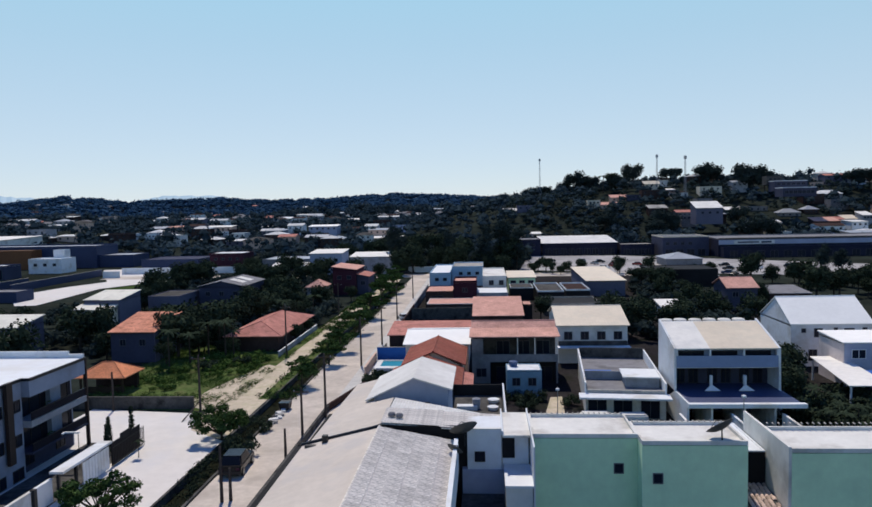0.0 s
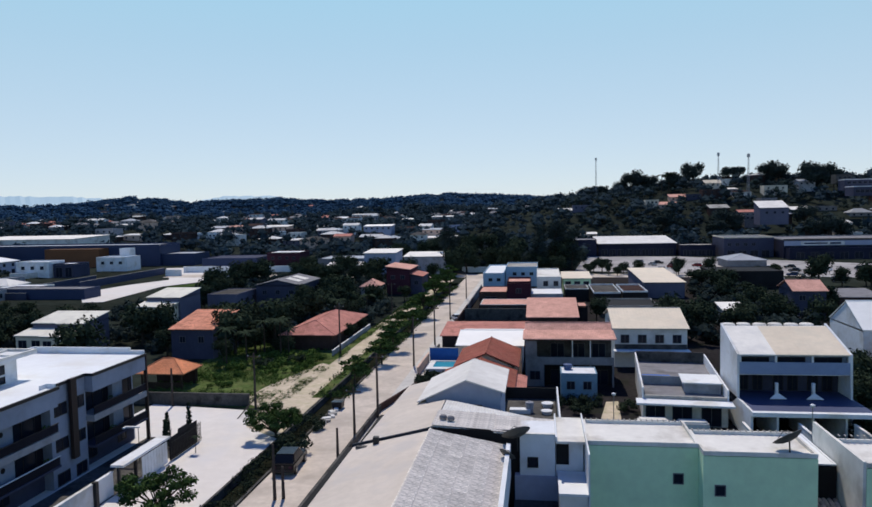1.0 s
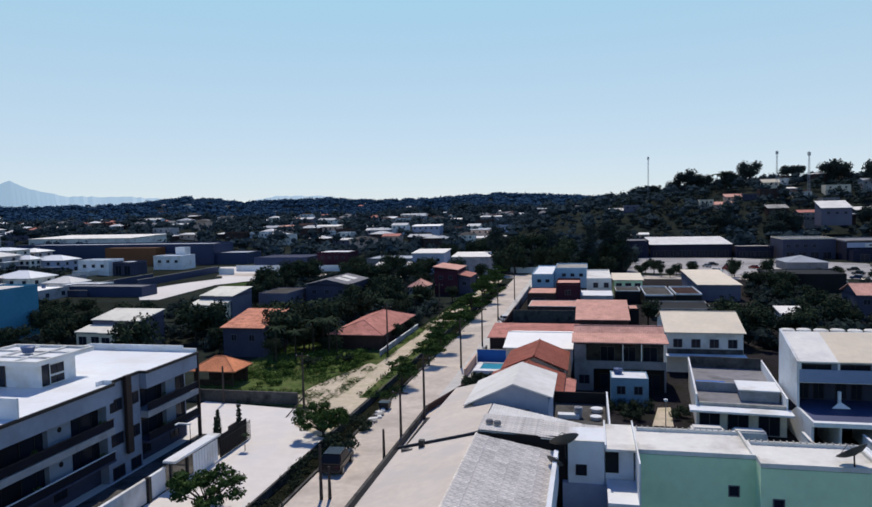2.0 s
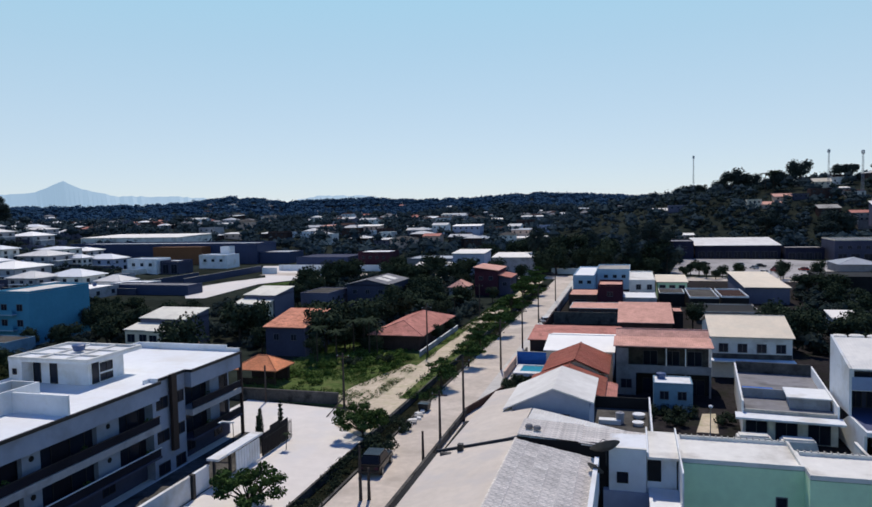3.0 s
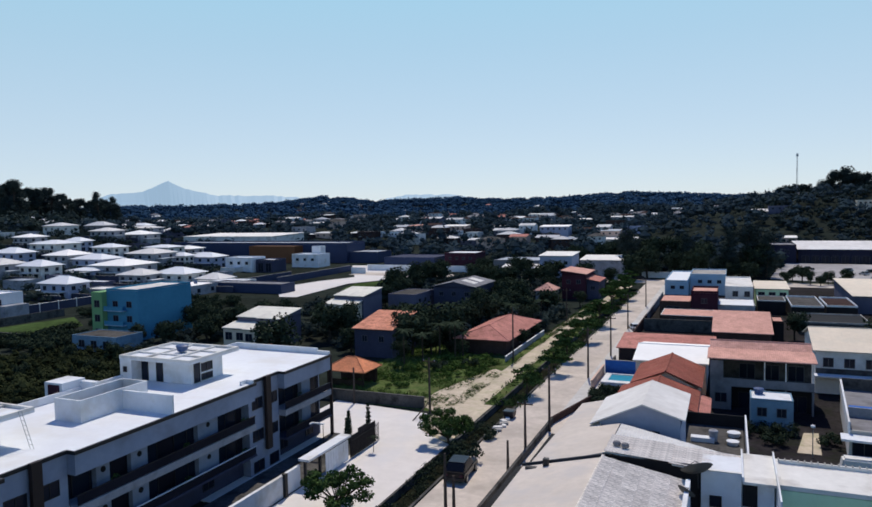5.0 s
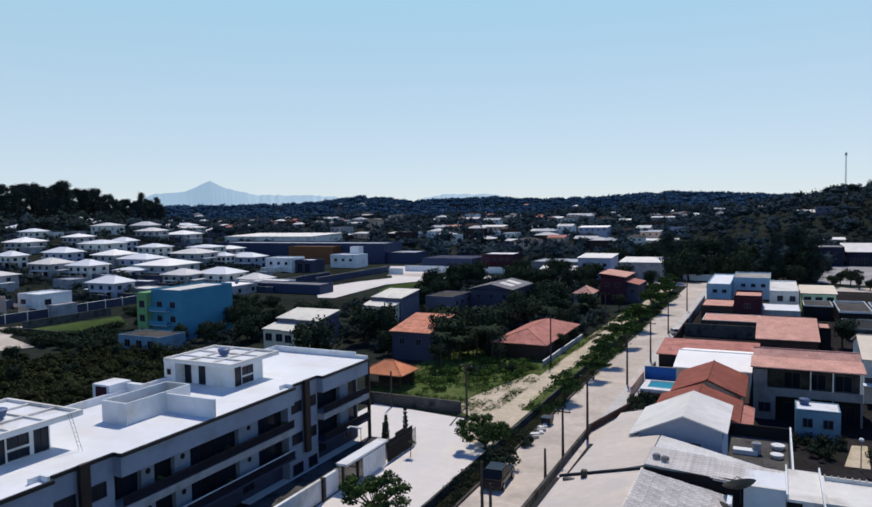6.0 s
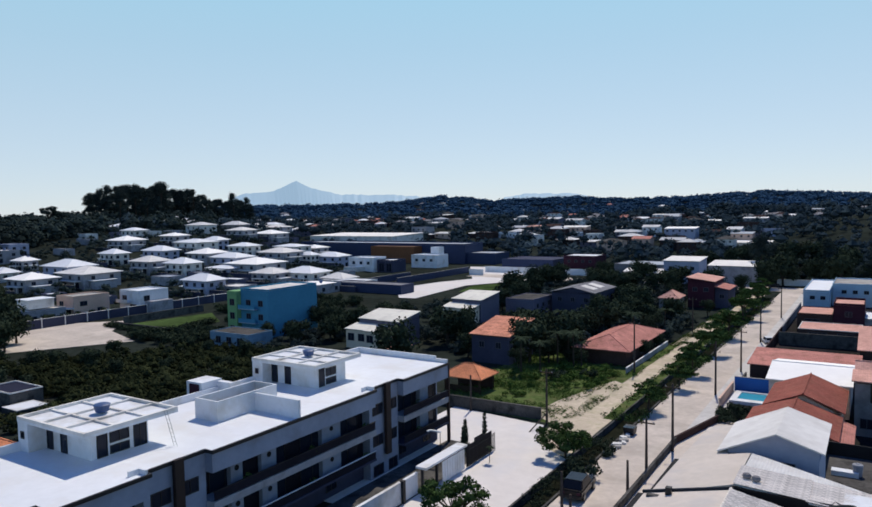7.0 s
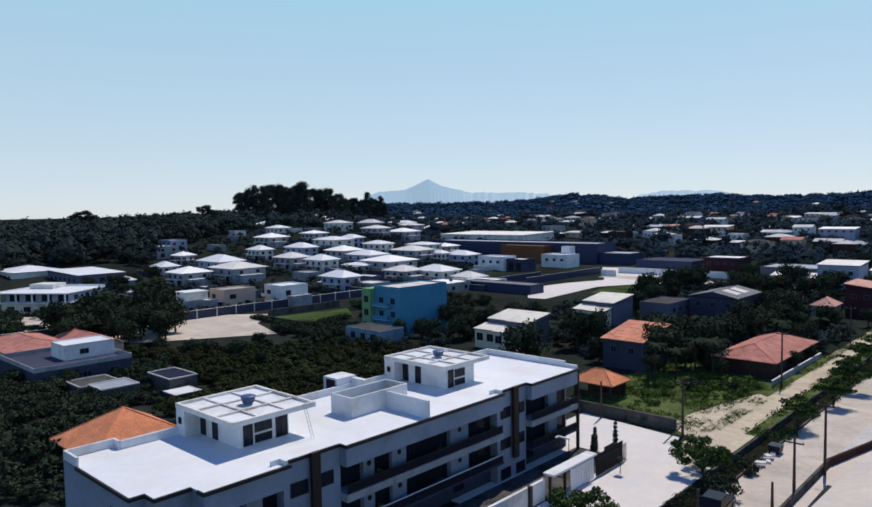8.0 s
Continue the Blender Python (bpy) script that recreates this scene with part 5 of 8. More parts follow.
def townhouses():
    ob = thing("townhouse_row", 28.6, 86, 0, "tall white townhouse row with cream roof and blue-shaded terraces", "house")
    FOOTPRINTS.append((22, 36, 76, 91))
    # recessed wall and gallery colours carry the blue shade under the roof
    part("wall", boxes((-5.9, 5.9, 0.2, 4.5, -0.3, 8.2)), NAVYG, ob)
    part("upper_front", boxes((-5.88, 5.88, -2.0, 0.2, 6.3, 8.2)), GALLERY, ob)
    for s in (-1, 1):
        sb = bmesh.new()
        x0, x1 = sorted((s * 5.9, s * 6.15))
        hexa(sb, [(x0, -8.4 if s < 0 else -3.4, -0.3), (x1, -8.4 if s < 0 else -3.4, -0.3), (x1, 4.5, -0.3), (x0, 4.5, -0.3), (x0, -8.4 if s < 0 else -3.4, 3.6), (x1, -8.4 if s < 0 else -3.4, 3.6), (x1, -3.2, 3.6), (x0, -3.2, 3.6)])
        hexa(sb, [(x0, -3.2, 3.6), (x1, -3.2, 3.6), (x1, 4.5, 3.6), (x0, 4.5, 3.6), (x0, -3.0, 8.6), (x1, -3.0, 8.6), (x1, 4.5, 10.9), (x0, 4.5, 10.9)])
        part("side_wall", sb, WHITE, ob)
    for x0, x1, m_ in ((-5.88, -2.0, SHEETW), (-2.0, 5.88, SHEETC)):
        part("roof", tilted([(x0, -3.1, 8.6), (x1, -3.1, 8.6), (x1, 3.9, 10.65), (x0, 3.9, 10.65)], 0.14), m_, ob)
    part("attic_front", boxes((-5.88, 5.88, -2.0, -1.9, 8.2, 8.4)), WHITE, ob)
    part("back_wall", boxes((-5.88, 5.88, 4.2, 4.5, 8.2, 10.6)), WHITE, ob)
    part("gallery_front", boxes((-5.88, 5.88, -3.05, -2.9, 6.3, 7.7)), GALLERY, ob)
    part("gallery_floor", boxes((-5.88, 5.88, -2.9, -2.0, 6.2, 6.4)), WHITE, ob)
    for k, xx in enumerate((-5.8, -1.95, 1.95, 5.8)):
        part("post", boxes((xx - 0.1, xx + 0.1, -3.05, -2.85, 7.7, 8.5)), WHITE, ob)
    for xx in (-3.9, 0.0, 3.9):
        window(ob, "S", xx, -2.0, 6.6, 3.0, 1.5, "window", DARKM)
    for xx in (-4.6, -3.0, -0.7, 0.9, 3.1, 4.7):
        window(ob, "S", xx, 0.2, 3.65, 1.15, 2.0, "door", DARKM)
    for xx in (-1.95, 1.95):
        part("party_wall", boxes((xx - 0.13, xx + 0.13, -3.5, -3.05, 3.6, 5.4)), WHITE, ob)
        part("bracket", tilted([(xx - 0.9, -3.9, 3.75), (xx + 0.9, -3.9, 3.75), (xx + 0.12, -3.6, 4.3), (xx - 0.12, -3.6, 4.3)], 0.06), WHITE, ob)
    # terrace colour includes the shade lying over it
    part("terrace", boxes((-5.88, 6.2, -8.6, 0.2, 3.3, 3.58)), TERR, ob, "terrace floor toned blue for shade")
    part("terrace_edge", boxes((-6.2, 6.5, -9.3, -8.6, 3.2, 3.66)), WHITE, ob)
    for xx in (-3.6, -0.1, 3.2):
        part("garage_wall", boxes((xx - 0.1, xx + 0.1, -9.0, -2.0, -0.3, 3.2)), WHITE2, ob)
    for k in range(6):
        tk = bmesh.new()
        lathe(tk, ((0.6, 9.8), (0.8, 10.55), (0.84, 10.6), (0.7, 10.72), (0.1, 10.78)), 14, (-5.0 + 1.85 * k, 5.4 + 0.2 * (k % 2), 0))
        part("water_tank", tk, WHITE2, ob)
    part("tank_shelf", boxes((-5.9, 5.9, 4.52, 6.4, 9.6, 9.8)), BLACKW, ob)


townhouses()
for xa, ya, yb, m_ in ((21.4, 60, 77, WHITE2), (27, 60, 77, WHITE), (32.5, 60, 77, WHITE2)):
    wall_run("garden_wall", "white garden wall between the plots", xa, xa + 0.2, ya, yb, 2.5, m_)
tile_lean = thing("tiled_lean_to", 20, 55.5, 0, "low lean-to with worn clay tiles between the green blocks", "lean-to")
part("roof", tilted([(18.6, 45.6, 4.1), (20.7, 45.6, 4.1), (20.7, 51.2, 5.0), (18.6, 51.2, 5.0)], 0.12), DARKC, None).parent = tile_lean
tile_lean.matrix_basis = Matrix()
part("wall", boxes((18.6, 20.7, 45.8, 51.2, -0.3, 3.9)), WHITE2, tile_lean)
tb3 = bmesh.new()
hexa(tb3, [(-0.15, 0, 0), (0.15, 0, 0), (0.15, 0.44, 0.02), (-0.15, 0.44, 0.02), (-0.06, 0, 0.1), (0.06, 0, 0.1), (0.05, 0.44, 0.1), (-0.05, 0.44, 0.1)])
tile_me = mesh_of(tb3, "tile", PALET)
lr = random.Random(12)
for j in range(13):
    for i in range(6):
        if lr.random() < 0.93:
            shared("tile", tile_me, tile_lean, pose(18.8 + 0.345 * i + lr.uniform(-0.03, 0.03), 45.65 + 0.425 * j, 4.13 + 0.0683 * j + lr.uniform(0, 0.03), 9.1, 0, lr.uniform(-7, 7)))
side = thing("grey_side_wall", 21.5, 52, 0, "tall weathered wall beside the green block", "wall")
part("wall", boxes((-0.72, -0.52, -4.5, 4, -0.3, 9.1)), WHITE2, side)
for x0, x1, y0, y1 in ((3.5, 11.1, 49.9, 55), (11.1, 18.4, 48.4, 53), (21, 34, 47.5, 52.4)):
    rowob = thing("ridge_tiles", (x0 + x1) / 2, y1, 9.2, "row of small curved coping tiles on the parapet", "coping")
    me = None
    n_ = int((x1 - x0) / 0.42)
    tb2 = bmesh.new()
    tube(tb2, (0, -0.14, 0), (0, 0.14, 0), 0.05, 0.05, 8)
    me = mesh_of(tb2, "tile", CONC)
    for k in range(n_):
        shared("tile", me, rowob, pose(-(x1 - x0) / 2 + 0.2 + 0.42 * k, -0.08, 0.05))
H("white_annex", "narrow white annex with a dark front between the green blocks", "building", 18.5, 20.7, 51.3, 58, 7.4, BLACKW, "flat", DECK, (), rise=0.1, top=WHITE)
canopy = thing("white_canopy", 48, 94, 0, "broad white canopy roof on posts", "canopy")
part("roof", tilted([(-3.4, -7, 3.0), (1.5, -7, 3.0), (3, 8, 3.4), (-1.4, 8, 3.4)], 0.12), SHEETW, canopy)
for xx, yy in ((-3, -6.6), (1.2, -6.6), (-1.2, 7.5), (2.5, 7.5)):
    part("post", boxes((xx - 0.1, xx + 0.1, yy - 0.1, yy + 0.1, -0.1, 2.85)), WHITE, canopy)
tarp = thing("blue_tarpaulin", 51.5, 92, 0, "bright blue awning beside the canopy", "awning")
part("sheet", tilted([(-1.6, -3, 2.8), (2, -3, 2.8), (2, 3, 3.0), (-1.6, 3, 3.0)], 0.05), BLUEP, tarp)
for xx in (-1.4, 1.8):
    for yy in (-2.8, 2.8):
        part("post", boxes((xx - 0.06, xx + 0.06, yy - 0.06, yy + 0.06, -0.1, 2.75)), DARKM, tarp)


# ---- poles, masts, cars ----
def utility_pole(x, y, h, arm=True, z=0.05, label="dark utility pole beside the street"):
    ob = thing("utility_pole", x, y, z, label, "pole", "utility poles")
    bm = bmesh.new()
    tube(bm, (0, 0, -0.3), (0, 0, h), 0.17, 0.11, 9)
    part("pole", bm, POLEM, ob)
    if arm:
        part("crossarm", boxes((-0.9, 0.9, -0.05, 0.05, h - 0.55, h - 0.43)), DARKWOOD, ob)
        for xx in (-0.8, 0, 0.8):
            ib = bmesh.new()
            lathe(ib, ((0.05, h - 0.43), (0.07, h - 0.33), (0.03, h - 0.25)), 8, (xx, 0, 0))
            part("insulator", ib, GREYW, ob)
    return ob


POLEM = material("weathered_pole", (0.07, 0.06, 0.055), 0.9, 0.2, 0.2, 1)
for x, y, h, arm in ((-20.7, 68.8, 3.4, False), (-20.6, 75.2, 6.0, True), (-19.72, 83.0, 8.2, True), (-20.3, 111.6, 8.2, True), (-19.4, 129, 7.5, True), (-20.2, 158.5, 8, True),
                     (-20.2, 195, 8, True), (-37, 86.3, 7.4, True), (-35.3, 120.4, 9, True), (-35.2, 165, 8, True), (-48.8, 86.5, 5.2, False), (-23.6, 58.6, 5.1, False), (-22.9, 58.9, 3.0, False)):
    utility_pole(x, y, h, arm)
guy = thing("guy_stay", -37, 86.3, 0.05, "slanting stay of the corner pole", "stay")
gb = bmesh.new()
tube(gb, (0.2, -0.2, 1.6), (-0.5, -4.6, 0), 0.08, 0.08, 6)
part("stay", gb, POLEM, guy)


def street_light(x, y, h, label):
    ob = thing("street_lamp", x, y, 0.05, label, "lamp", "street lamps")
    bm = bmesh.new()
    tube(bm, (0, 0, -0.2), (0, 0, h), 0.06, 0.045, 7)
    part("pole", bm, STEEL, ob)
    hb = bmesh.new()
    lathe(hb, ((0.1, h), (0.22, h + 0.08), (0.24, h + 0.26), (0.1, h + 0.36)), 12)
    part("globe", hb, WHITE, ob, "white lamp globe")


street_light(26.6, 72, 5.6, "garden lamp with a white globe before the townhouses")
street_light(8.8, 84, 3.2, "slim garden lamp with a white head")


def lattice_mast(x, y, z0, z1, r, label):
    ob = thing("radio_mast", x, y, z0, label, "mast", "radio masts")
    h = z1 - z0
    corners = [(r * math.cos(a), r * math.sin(a)) for a in (0.3, 2.4, 4.5)]
    for cx_, cy_ in corners:
        bm = bmesh.new()
        tube(bm, (cx_, cy_, -2), (cx_ * 0.35, cy_ * 0.35, h), 0.11, 0.08, 6)
        part("leg", bm, GREYW, ob)
    bm = bmesh.new()
    n = 14
    for k in range(n):
        for i in range(3):
            a, b = corners[i], corners[(i + 1) % 3]
            s0, s1 = 1 - 0.65 * k / n, 1 - 0.65 * (k + 1) / n
            tube(bm, (a[0] * s0, a[1] * s0, h * k / n), (b[0] * s1, b[1] * s1, h * (k + 1) / n), 0.04, 0.04, 4)
    part("bracing", bm, GREYW, ob)
    ab = bmesh.new()
    for a in range(6):
        box(ab, r * 0.8 * math.cos(a) - 0.2, r * 0.8 * math.cos(a) + 0.2, r * 0.8 * math.sin(a) - 0.15, r * 0.8 * math.sin(a) + 0.15, h - 2.6, h - 0.4)
    part("antennas", ab, WHITE2, ob)


lattice_mast(50, 631, 30, 66, 0.8, "slender lattice radio mast on the hill")
lattice_mast(131, 543, 34, 61.5, 0.9, "lattice radio mast with antennas on the hill")
lattice_mast(140, 500, 32, 57.5, 1.0, "lattice radio mast among trees on the hill")


CARGLASS = material("tinted_car_glass", (0.008, 0.009, 0.012), 0.3, 0.05)


def car(x, y, turn, mat, label, z=0.05, detail=False):
    ob = thing("car", x, y, z, label, "car", "parked cars", turn=turn)
    bm = bmesh.new()
    hexa(bm, [(-0.85, -2.1, 0.3), (0.85, -2.1, 0.3), (0.85, 2.1, 0.3), (-0.85, 2.1, 0.3), (-0.85, -2.05, 0.9), (0.85, -2.05, 0.9), (0.85, 2.0, 0.85), (-0.85, 2.0, 0.85)])
    bmesh.ops.bevel(bm, geom=bm.edges[:], offset=0.1, segments=2, affect="EDGES")
    part("body", bm, mat, ob)
    bm = bmesh.new()
    hexa(bm, [(-0.8, -1.8, 0.85), (0.8, -1.8, 0.85), (0.8, 1.0, 0.85), (-0.8, 1.0, 0.85), (-0.65, -1.3, 1.42), (0.65, -1.3, 1.42), (0.65, 0.35, 1.42), (-0.65, 0.35, 1.42)])
    cabin = part("cabin", bm, mat, ob)
    part("car_roof", boxes((-0.66, 0.66, -1.3, 0.35, 1.42, 1.47)), mat, ob)
    for nm, quad, out in (("windscreen", [(-0.72, 0.9, 0.9), (0.72, 0.9, 0.9), (0.6, 0.4, 1.38), (-0.6, 0.4, 1.38)], (0, 0.03, 0.03)),
                          ("rear_window", [(-0.7, -1.72, 0.92), (0.7, -1.72, 0.92), (0.6, -1.35, 1.38), (-0.6, -1.35, 1.38)], (0, -0.03, 0.03)),
                          ("side_window", [(0.78, -1.55, 0.92), (0.78, 0.75, 0.92), (0.67, 0.3, 1.36), (0.67, -1.2, 1.36)], (0.03, 0, 0.01)),
                          ("side_window", [(-0.78, -1.55, 0.92), (-0.78, 0.75, 0.92), (-0.67, 0.3, 1.36), (-0.67, -1.2, 1.36)], (-0.03, 0, 0.01))):
        bm = bmesh.new()
        hexa(bm, [tuple(a - 0.02 * (b > 0.01) + 0.02 * (b < -0.01) for a, b in zip(p, out)) for p in quad] + [tuple(a + b for a, b in zip(p, out)) for p in quad])
        part(nm, bm, CARGLASS, cabin, "dark tinted car window")
    if detail:
        for sx in (-0.62, 0.62):
            part("headlight", boxes((sx - 0.16, sx + 0.16, 1.98, 2.07, 0.6, 0.74)), WHITE2, ob, "pale headlight")
            part("tail_light", boxes((sx - 0.14, sx + 0.14, -2.11, -2.03, 0.62, 0.78)), MAROON, ob, "dark red tail light")
        part("bumper", boxes((-0.82, 0.82, 2.02, 2.16, 0.34, 0.54)), DARKM, ob)
        part("bumper", boxes((-0.82, 0.82, -2.16, -2.06, 0.34, 0.54)), DARKM, ob)
    for sx in (-0.8, 0.8):
        for sy in (-1.35, 1.3):
            wb = bmesh.new()
            tube(wb, (sx - 0.1, sy, 0.31), (sx + 0.1, sy, 0.31), 0.31, 0.31, 14)
            w_ = part("wheel", wb, DARKM, ob)
            rb_ = bmesh.new()
            tube(rb_, (sx - 0.11, sy, 0.31), (sx + 0.11, sy, 0.31), 0.18, 0.18, 10)
            part("rim", rb_, STEEL, w_)
    return ob


def car_paint(name, c):
    m = material(name, c, 0.25, 0.03)
    return m


CARS = [car_paint("black_car_paint", (0.012, 0.012, 0.014)), car_paint("white_car_paint", (0.7, 0.7, 0.7)), car_paint("silver_car_paint", (0.35, 0.36, 0.37)),
        car_paint("red_car_paint", (0.25, 0.02, 0.02)), car_paint("blue_car_paint", (0.03, 0.06, 0.15))]
CARNAMES = ("black", "white", "silver", "red", "dark blue")
suv = car(-25.0, 66.4, 4, CARS[0], "large black car parked beside the ditch", detail=True)
suv.scale = (1.3, 1.25, 1.35)
rub = random.Random(21)
for k in range(9):
    sl = thing("concrete_slab", -25.9 + rub.uniform(-0.45, 0.45), 78.5 + 0.95 * k, 0.06, "broken pale concrete slab dumped beside the ditch", "slab", "dumped slabs", turn=rub.uniform(0, 180))
    hb = bmesh.new()
    w_, d_ = rub.uniform(0.3, 0.6), rub.uniform(0.2, 0.4)
    hexa(hb, [(-w_, -d_, 0), (w_, -d_ * 0.7, 0), (w_ * 0.9, d_, 0), (-w_ * 0.8, d_, 0), (-w_, -d_, 0.22), (w_, -d_ * 0.7, 0.3), (w_ * 0.9, d_, 0.34), (-w_ * 0.8, d_, 0.25)])
    part("slab", hb, WHITE2 if k % 3 else CONC, sl)
skip_ = thing("rubbish_container", -26.0, 87.2, 0.05, "black rubbish container at the street edge", "container")
kb = bmesh.new()
hexa(kb, [(-0.8, -0.9, 0.15), (0.8, -0.9, 0.15), (0.8, 0.9, 0.15), (-0.8, 0.9, 0.15), (-0.95, -1.1, 1.3), (0.95, -1.1, 1.3), (0.95, 1.1, 1.3), (-0.95, 1.1, 1.3)])
part("bin", kb, DARKM, skip_)
part("lid", boxes((-0.98, 0.98, -1.12, 0.1, 1.3, 1.38)), CARS[0], skip_)
part("rim", boxes((-1.0, 1.0, 0.1, 1.14, 1.26, 1.34)), DARKM, skip_)
skip_.scale = (0.72, 0.72, 0.75)
car(-18.8, 158.5, 20, CARS[1], "white car parked by the wall", detail=True)
car(-29.7, 264.5, 88, CARS[0], "black car on the cross street", 0.07)
cr = random.Random(9)
for k in range(85):
    u = cr.random()
    x, y = 28 + 90 * u + cr.uniform(-4, 4), 300 - 48 * u + cr.choice((-36, -24, -14, 0, 8, 18)) + cr.uniform(-2, 2)
    if not any(a - 4 < x < b + 4 and c - 4 < y < d + 4 for a, b, c, d in FOOTPRINTS):
        i = cr.choice((0, 0, 1, 0, 2, 3, 4))
        car(x, y, cr.uniform(0, 360), CARS[i], "%s car on the wide forecourt" % CARNAMES[i])
        FOOTPRINTS.append((x - 3, x + 3, y - 3, y + 3))

# ---- particular houses on the hill ----
H("hill_house", "tall grey house with a white sloping roof on the hillside", "house", 126.5, 142, 428, 440, 9.5, LILAC, "pent", SHEETW, row("S", 128, 141, 3, 6.0, 1.5, 1.3), rise=4.0, low="S", base=12)
H("hill_block", "terraced multi-storey grey block on the hilltop", "building", 183, 203, 444, 456, 5, NAVYG, "flat", WHITE2, row("S", 184, 202, 7, 1.6, 2.2, 1.8), rise=0.5, base=27.5, top=WHITE)
H("hill_block", "upper storeys of the block on the hilltop", "building", 183, 203, 456.4, 466, 6, NAVYG, "flat", GREYD, row("S", 184, 202, 6, 3.6, 2.0, 1.4), rise=0.4, base=31, top=WHITE)
H("hill_block", "roof storey of the block on the hilltop", "building", 182, 191.5, 466.4, 474, 5, DARKC, "flat", DARKC, row("S", 183, 191, 3, 2.6, 1.6, 1.2), rise=0.3, base=35.5)
H("hill_house", "white-roofed low house on the hillside", "house", 158.8, 172.0, 473.0, 482.0, 4.5, GREYD, "pent", SHEETW, row("S", 159.3, 171.5, 3, 2.5, 1.3, 1.2), rise=1.9, base=15.0, low="S")
H("hill_house", "grey hip-roofed house on the hillside", "house", 189.8, 203.0, 465.3, 474.3, 4.4, GREYD, "hip", GREYR, row("S", 190.3, 202.5, 3, 2.4, 1.3, 1.2), rise=2.5, base=12.7)
H("hill_house", "dark house with a grey hipped roof on the hillside", "house", 207.0, 216.2, 469.6, 478.6, 4.7, BROWNW, "hip", GREYR, row("S", 207.5, 215.7, 3, 2.7, 1.3, 1.2), rise=2.5, base=14.1)
H("hill_house", "dark house with a dusty pink roof on the hillside", "house", 198.1, 212.6, 435.1, 444.1, 7.4, BROWNW, "pent", TILEP, row("S", 198.6, 212.1, 3, 5.4, 1.3, 1.2), rise=2.2, base=4.7, low="S")
H("hill_house", "grey house with a cream roof on the hillside", "house", 221.8, 230.1, 447.3, 456.3, 5.0, GREYD, "pent", SHEETC, row("S", 222.3, 229.6, 3, 3.0, 1.3, 1.2), rise=2.2, base=7.9, low="S")
H("hill_house", "tall grey house with a white roof on the hillside", "house", 229.2, 235.6, 441.8, 450.8, 8.9, GREYW, "pent", SHEETW, row("S", 229.7, 235.1, 3, 6.9, 1.3, 1.2), rise=2.2, base=6.2, low="S")
H("hill_house", "beige flat-roofed house near the hilltop", "house", 154.3, 169.6, 514.1, 523.1, 8.5, CREAM, "flat", CONC, row("S", 154.8, 169.1, 3, 6.5, 1.3, 1.2), rise=0.4, base=27.0)
H("hill_house", "grey flat-roofed block on the hillside", "house", 227.2, 239.1, 477.2, 486.2, 8.5, GREYD, "flat", CONC, row("S", 227.7, 238.6, 3, 6.5, 1.3, 1.2), rise=0.4, base=16.0)
H("hill_house", "house with a bright white hipped roof on the hilltop", "house", 228.4, 245.5, 499.8, 508.8, 6.1, GREYD, "hip", SHEETW, row("S", 228.9, 245.0, 3, 4.1, 1.3, 1.2), rise=2.5, base=22.7)
H("hill_house", "long low grey house on the hillside", "house", 174.9, 187.4, 477.9, 486.9, 4.5, GREYD, "flat", CONC, row("S", 175.4, 186.9, 3, 2.5, 1.3, 1.2), rise=0.4, base=16.4)
H("hill_house", "peach house with a dusty pink roof on the hillside", "house", 93.0, 105.3, 521.7, 530.7, 5.0, PEACH, "pent", TILEP, row("S", 93.5, 104.8, 3, 3.0, 1.3, 1.2), rise=2.1, base=24.4, low="S")
H("hill_house", "low house with a faded pink roof on the hillside", "house", 83.2, 95.9, 507.1, 516.1, 4.6, PEACH, "pent", TILEP, row("S", 83.7, 95.4, 3, 2.6, 1.3, 1.2), rise=1.9, base=19.7, low="S")
H("hill_house", "beige house on the hillside", "house", 74.6, 83.6, 510.9, 519.9, 7.5, CREAM, "flat", CONC, row("S", 75.1, 83.1, 3, 5.5, 1.3, 1.2), rise=0.4, base=19.9)
H("hill_house", "beige gabled house on the hilltop", "house", 121.5, 133.3, 544.3, 553.3, 7.6, CREAM, "gable", CREAM, row("S", 122.0, 132.8, 3, 5.6, 1.3, 1.2), rise=2.5, base=31.6, axis="x")
H("hill_house", "low white-roofed house on the hilltop", "house", 132.3, 143.2, 537.6, 546.6, 3.2, GREYD, "pent", SHEETW, row("S", 132.8, 142.7, 3, 1.2, 1.3, 1.2), rise=1.0, base=31.3, low="S")
H("hill_house", "brown house with a grey roof on the hillside", "house", 109.8, 121.8, 475.1, 484.1, 7.4, BROWNW, "pent", CONC, row("S", 110.3, 121.3, 3, 5.4, 1.3, 1.2), rise=2.2, base=14.1, low="S")
H("hill_house", "small pale house at the foot of the hill", "house", 24.8, 38.5, 526.0, 535.0, 6.3, LILAC, "flat", DECK, row("S", 25.3, 38.0, 3, 4.3, 1.3, 1.2), rise=0.4, base=18.3)
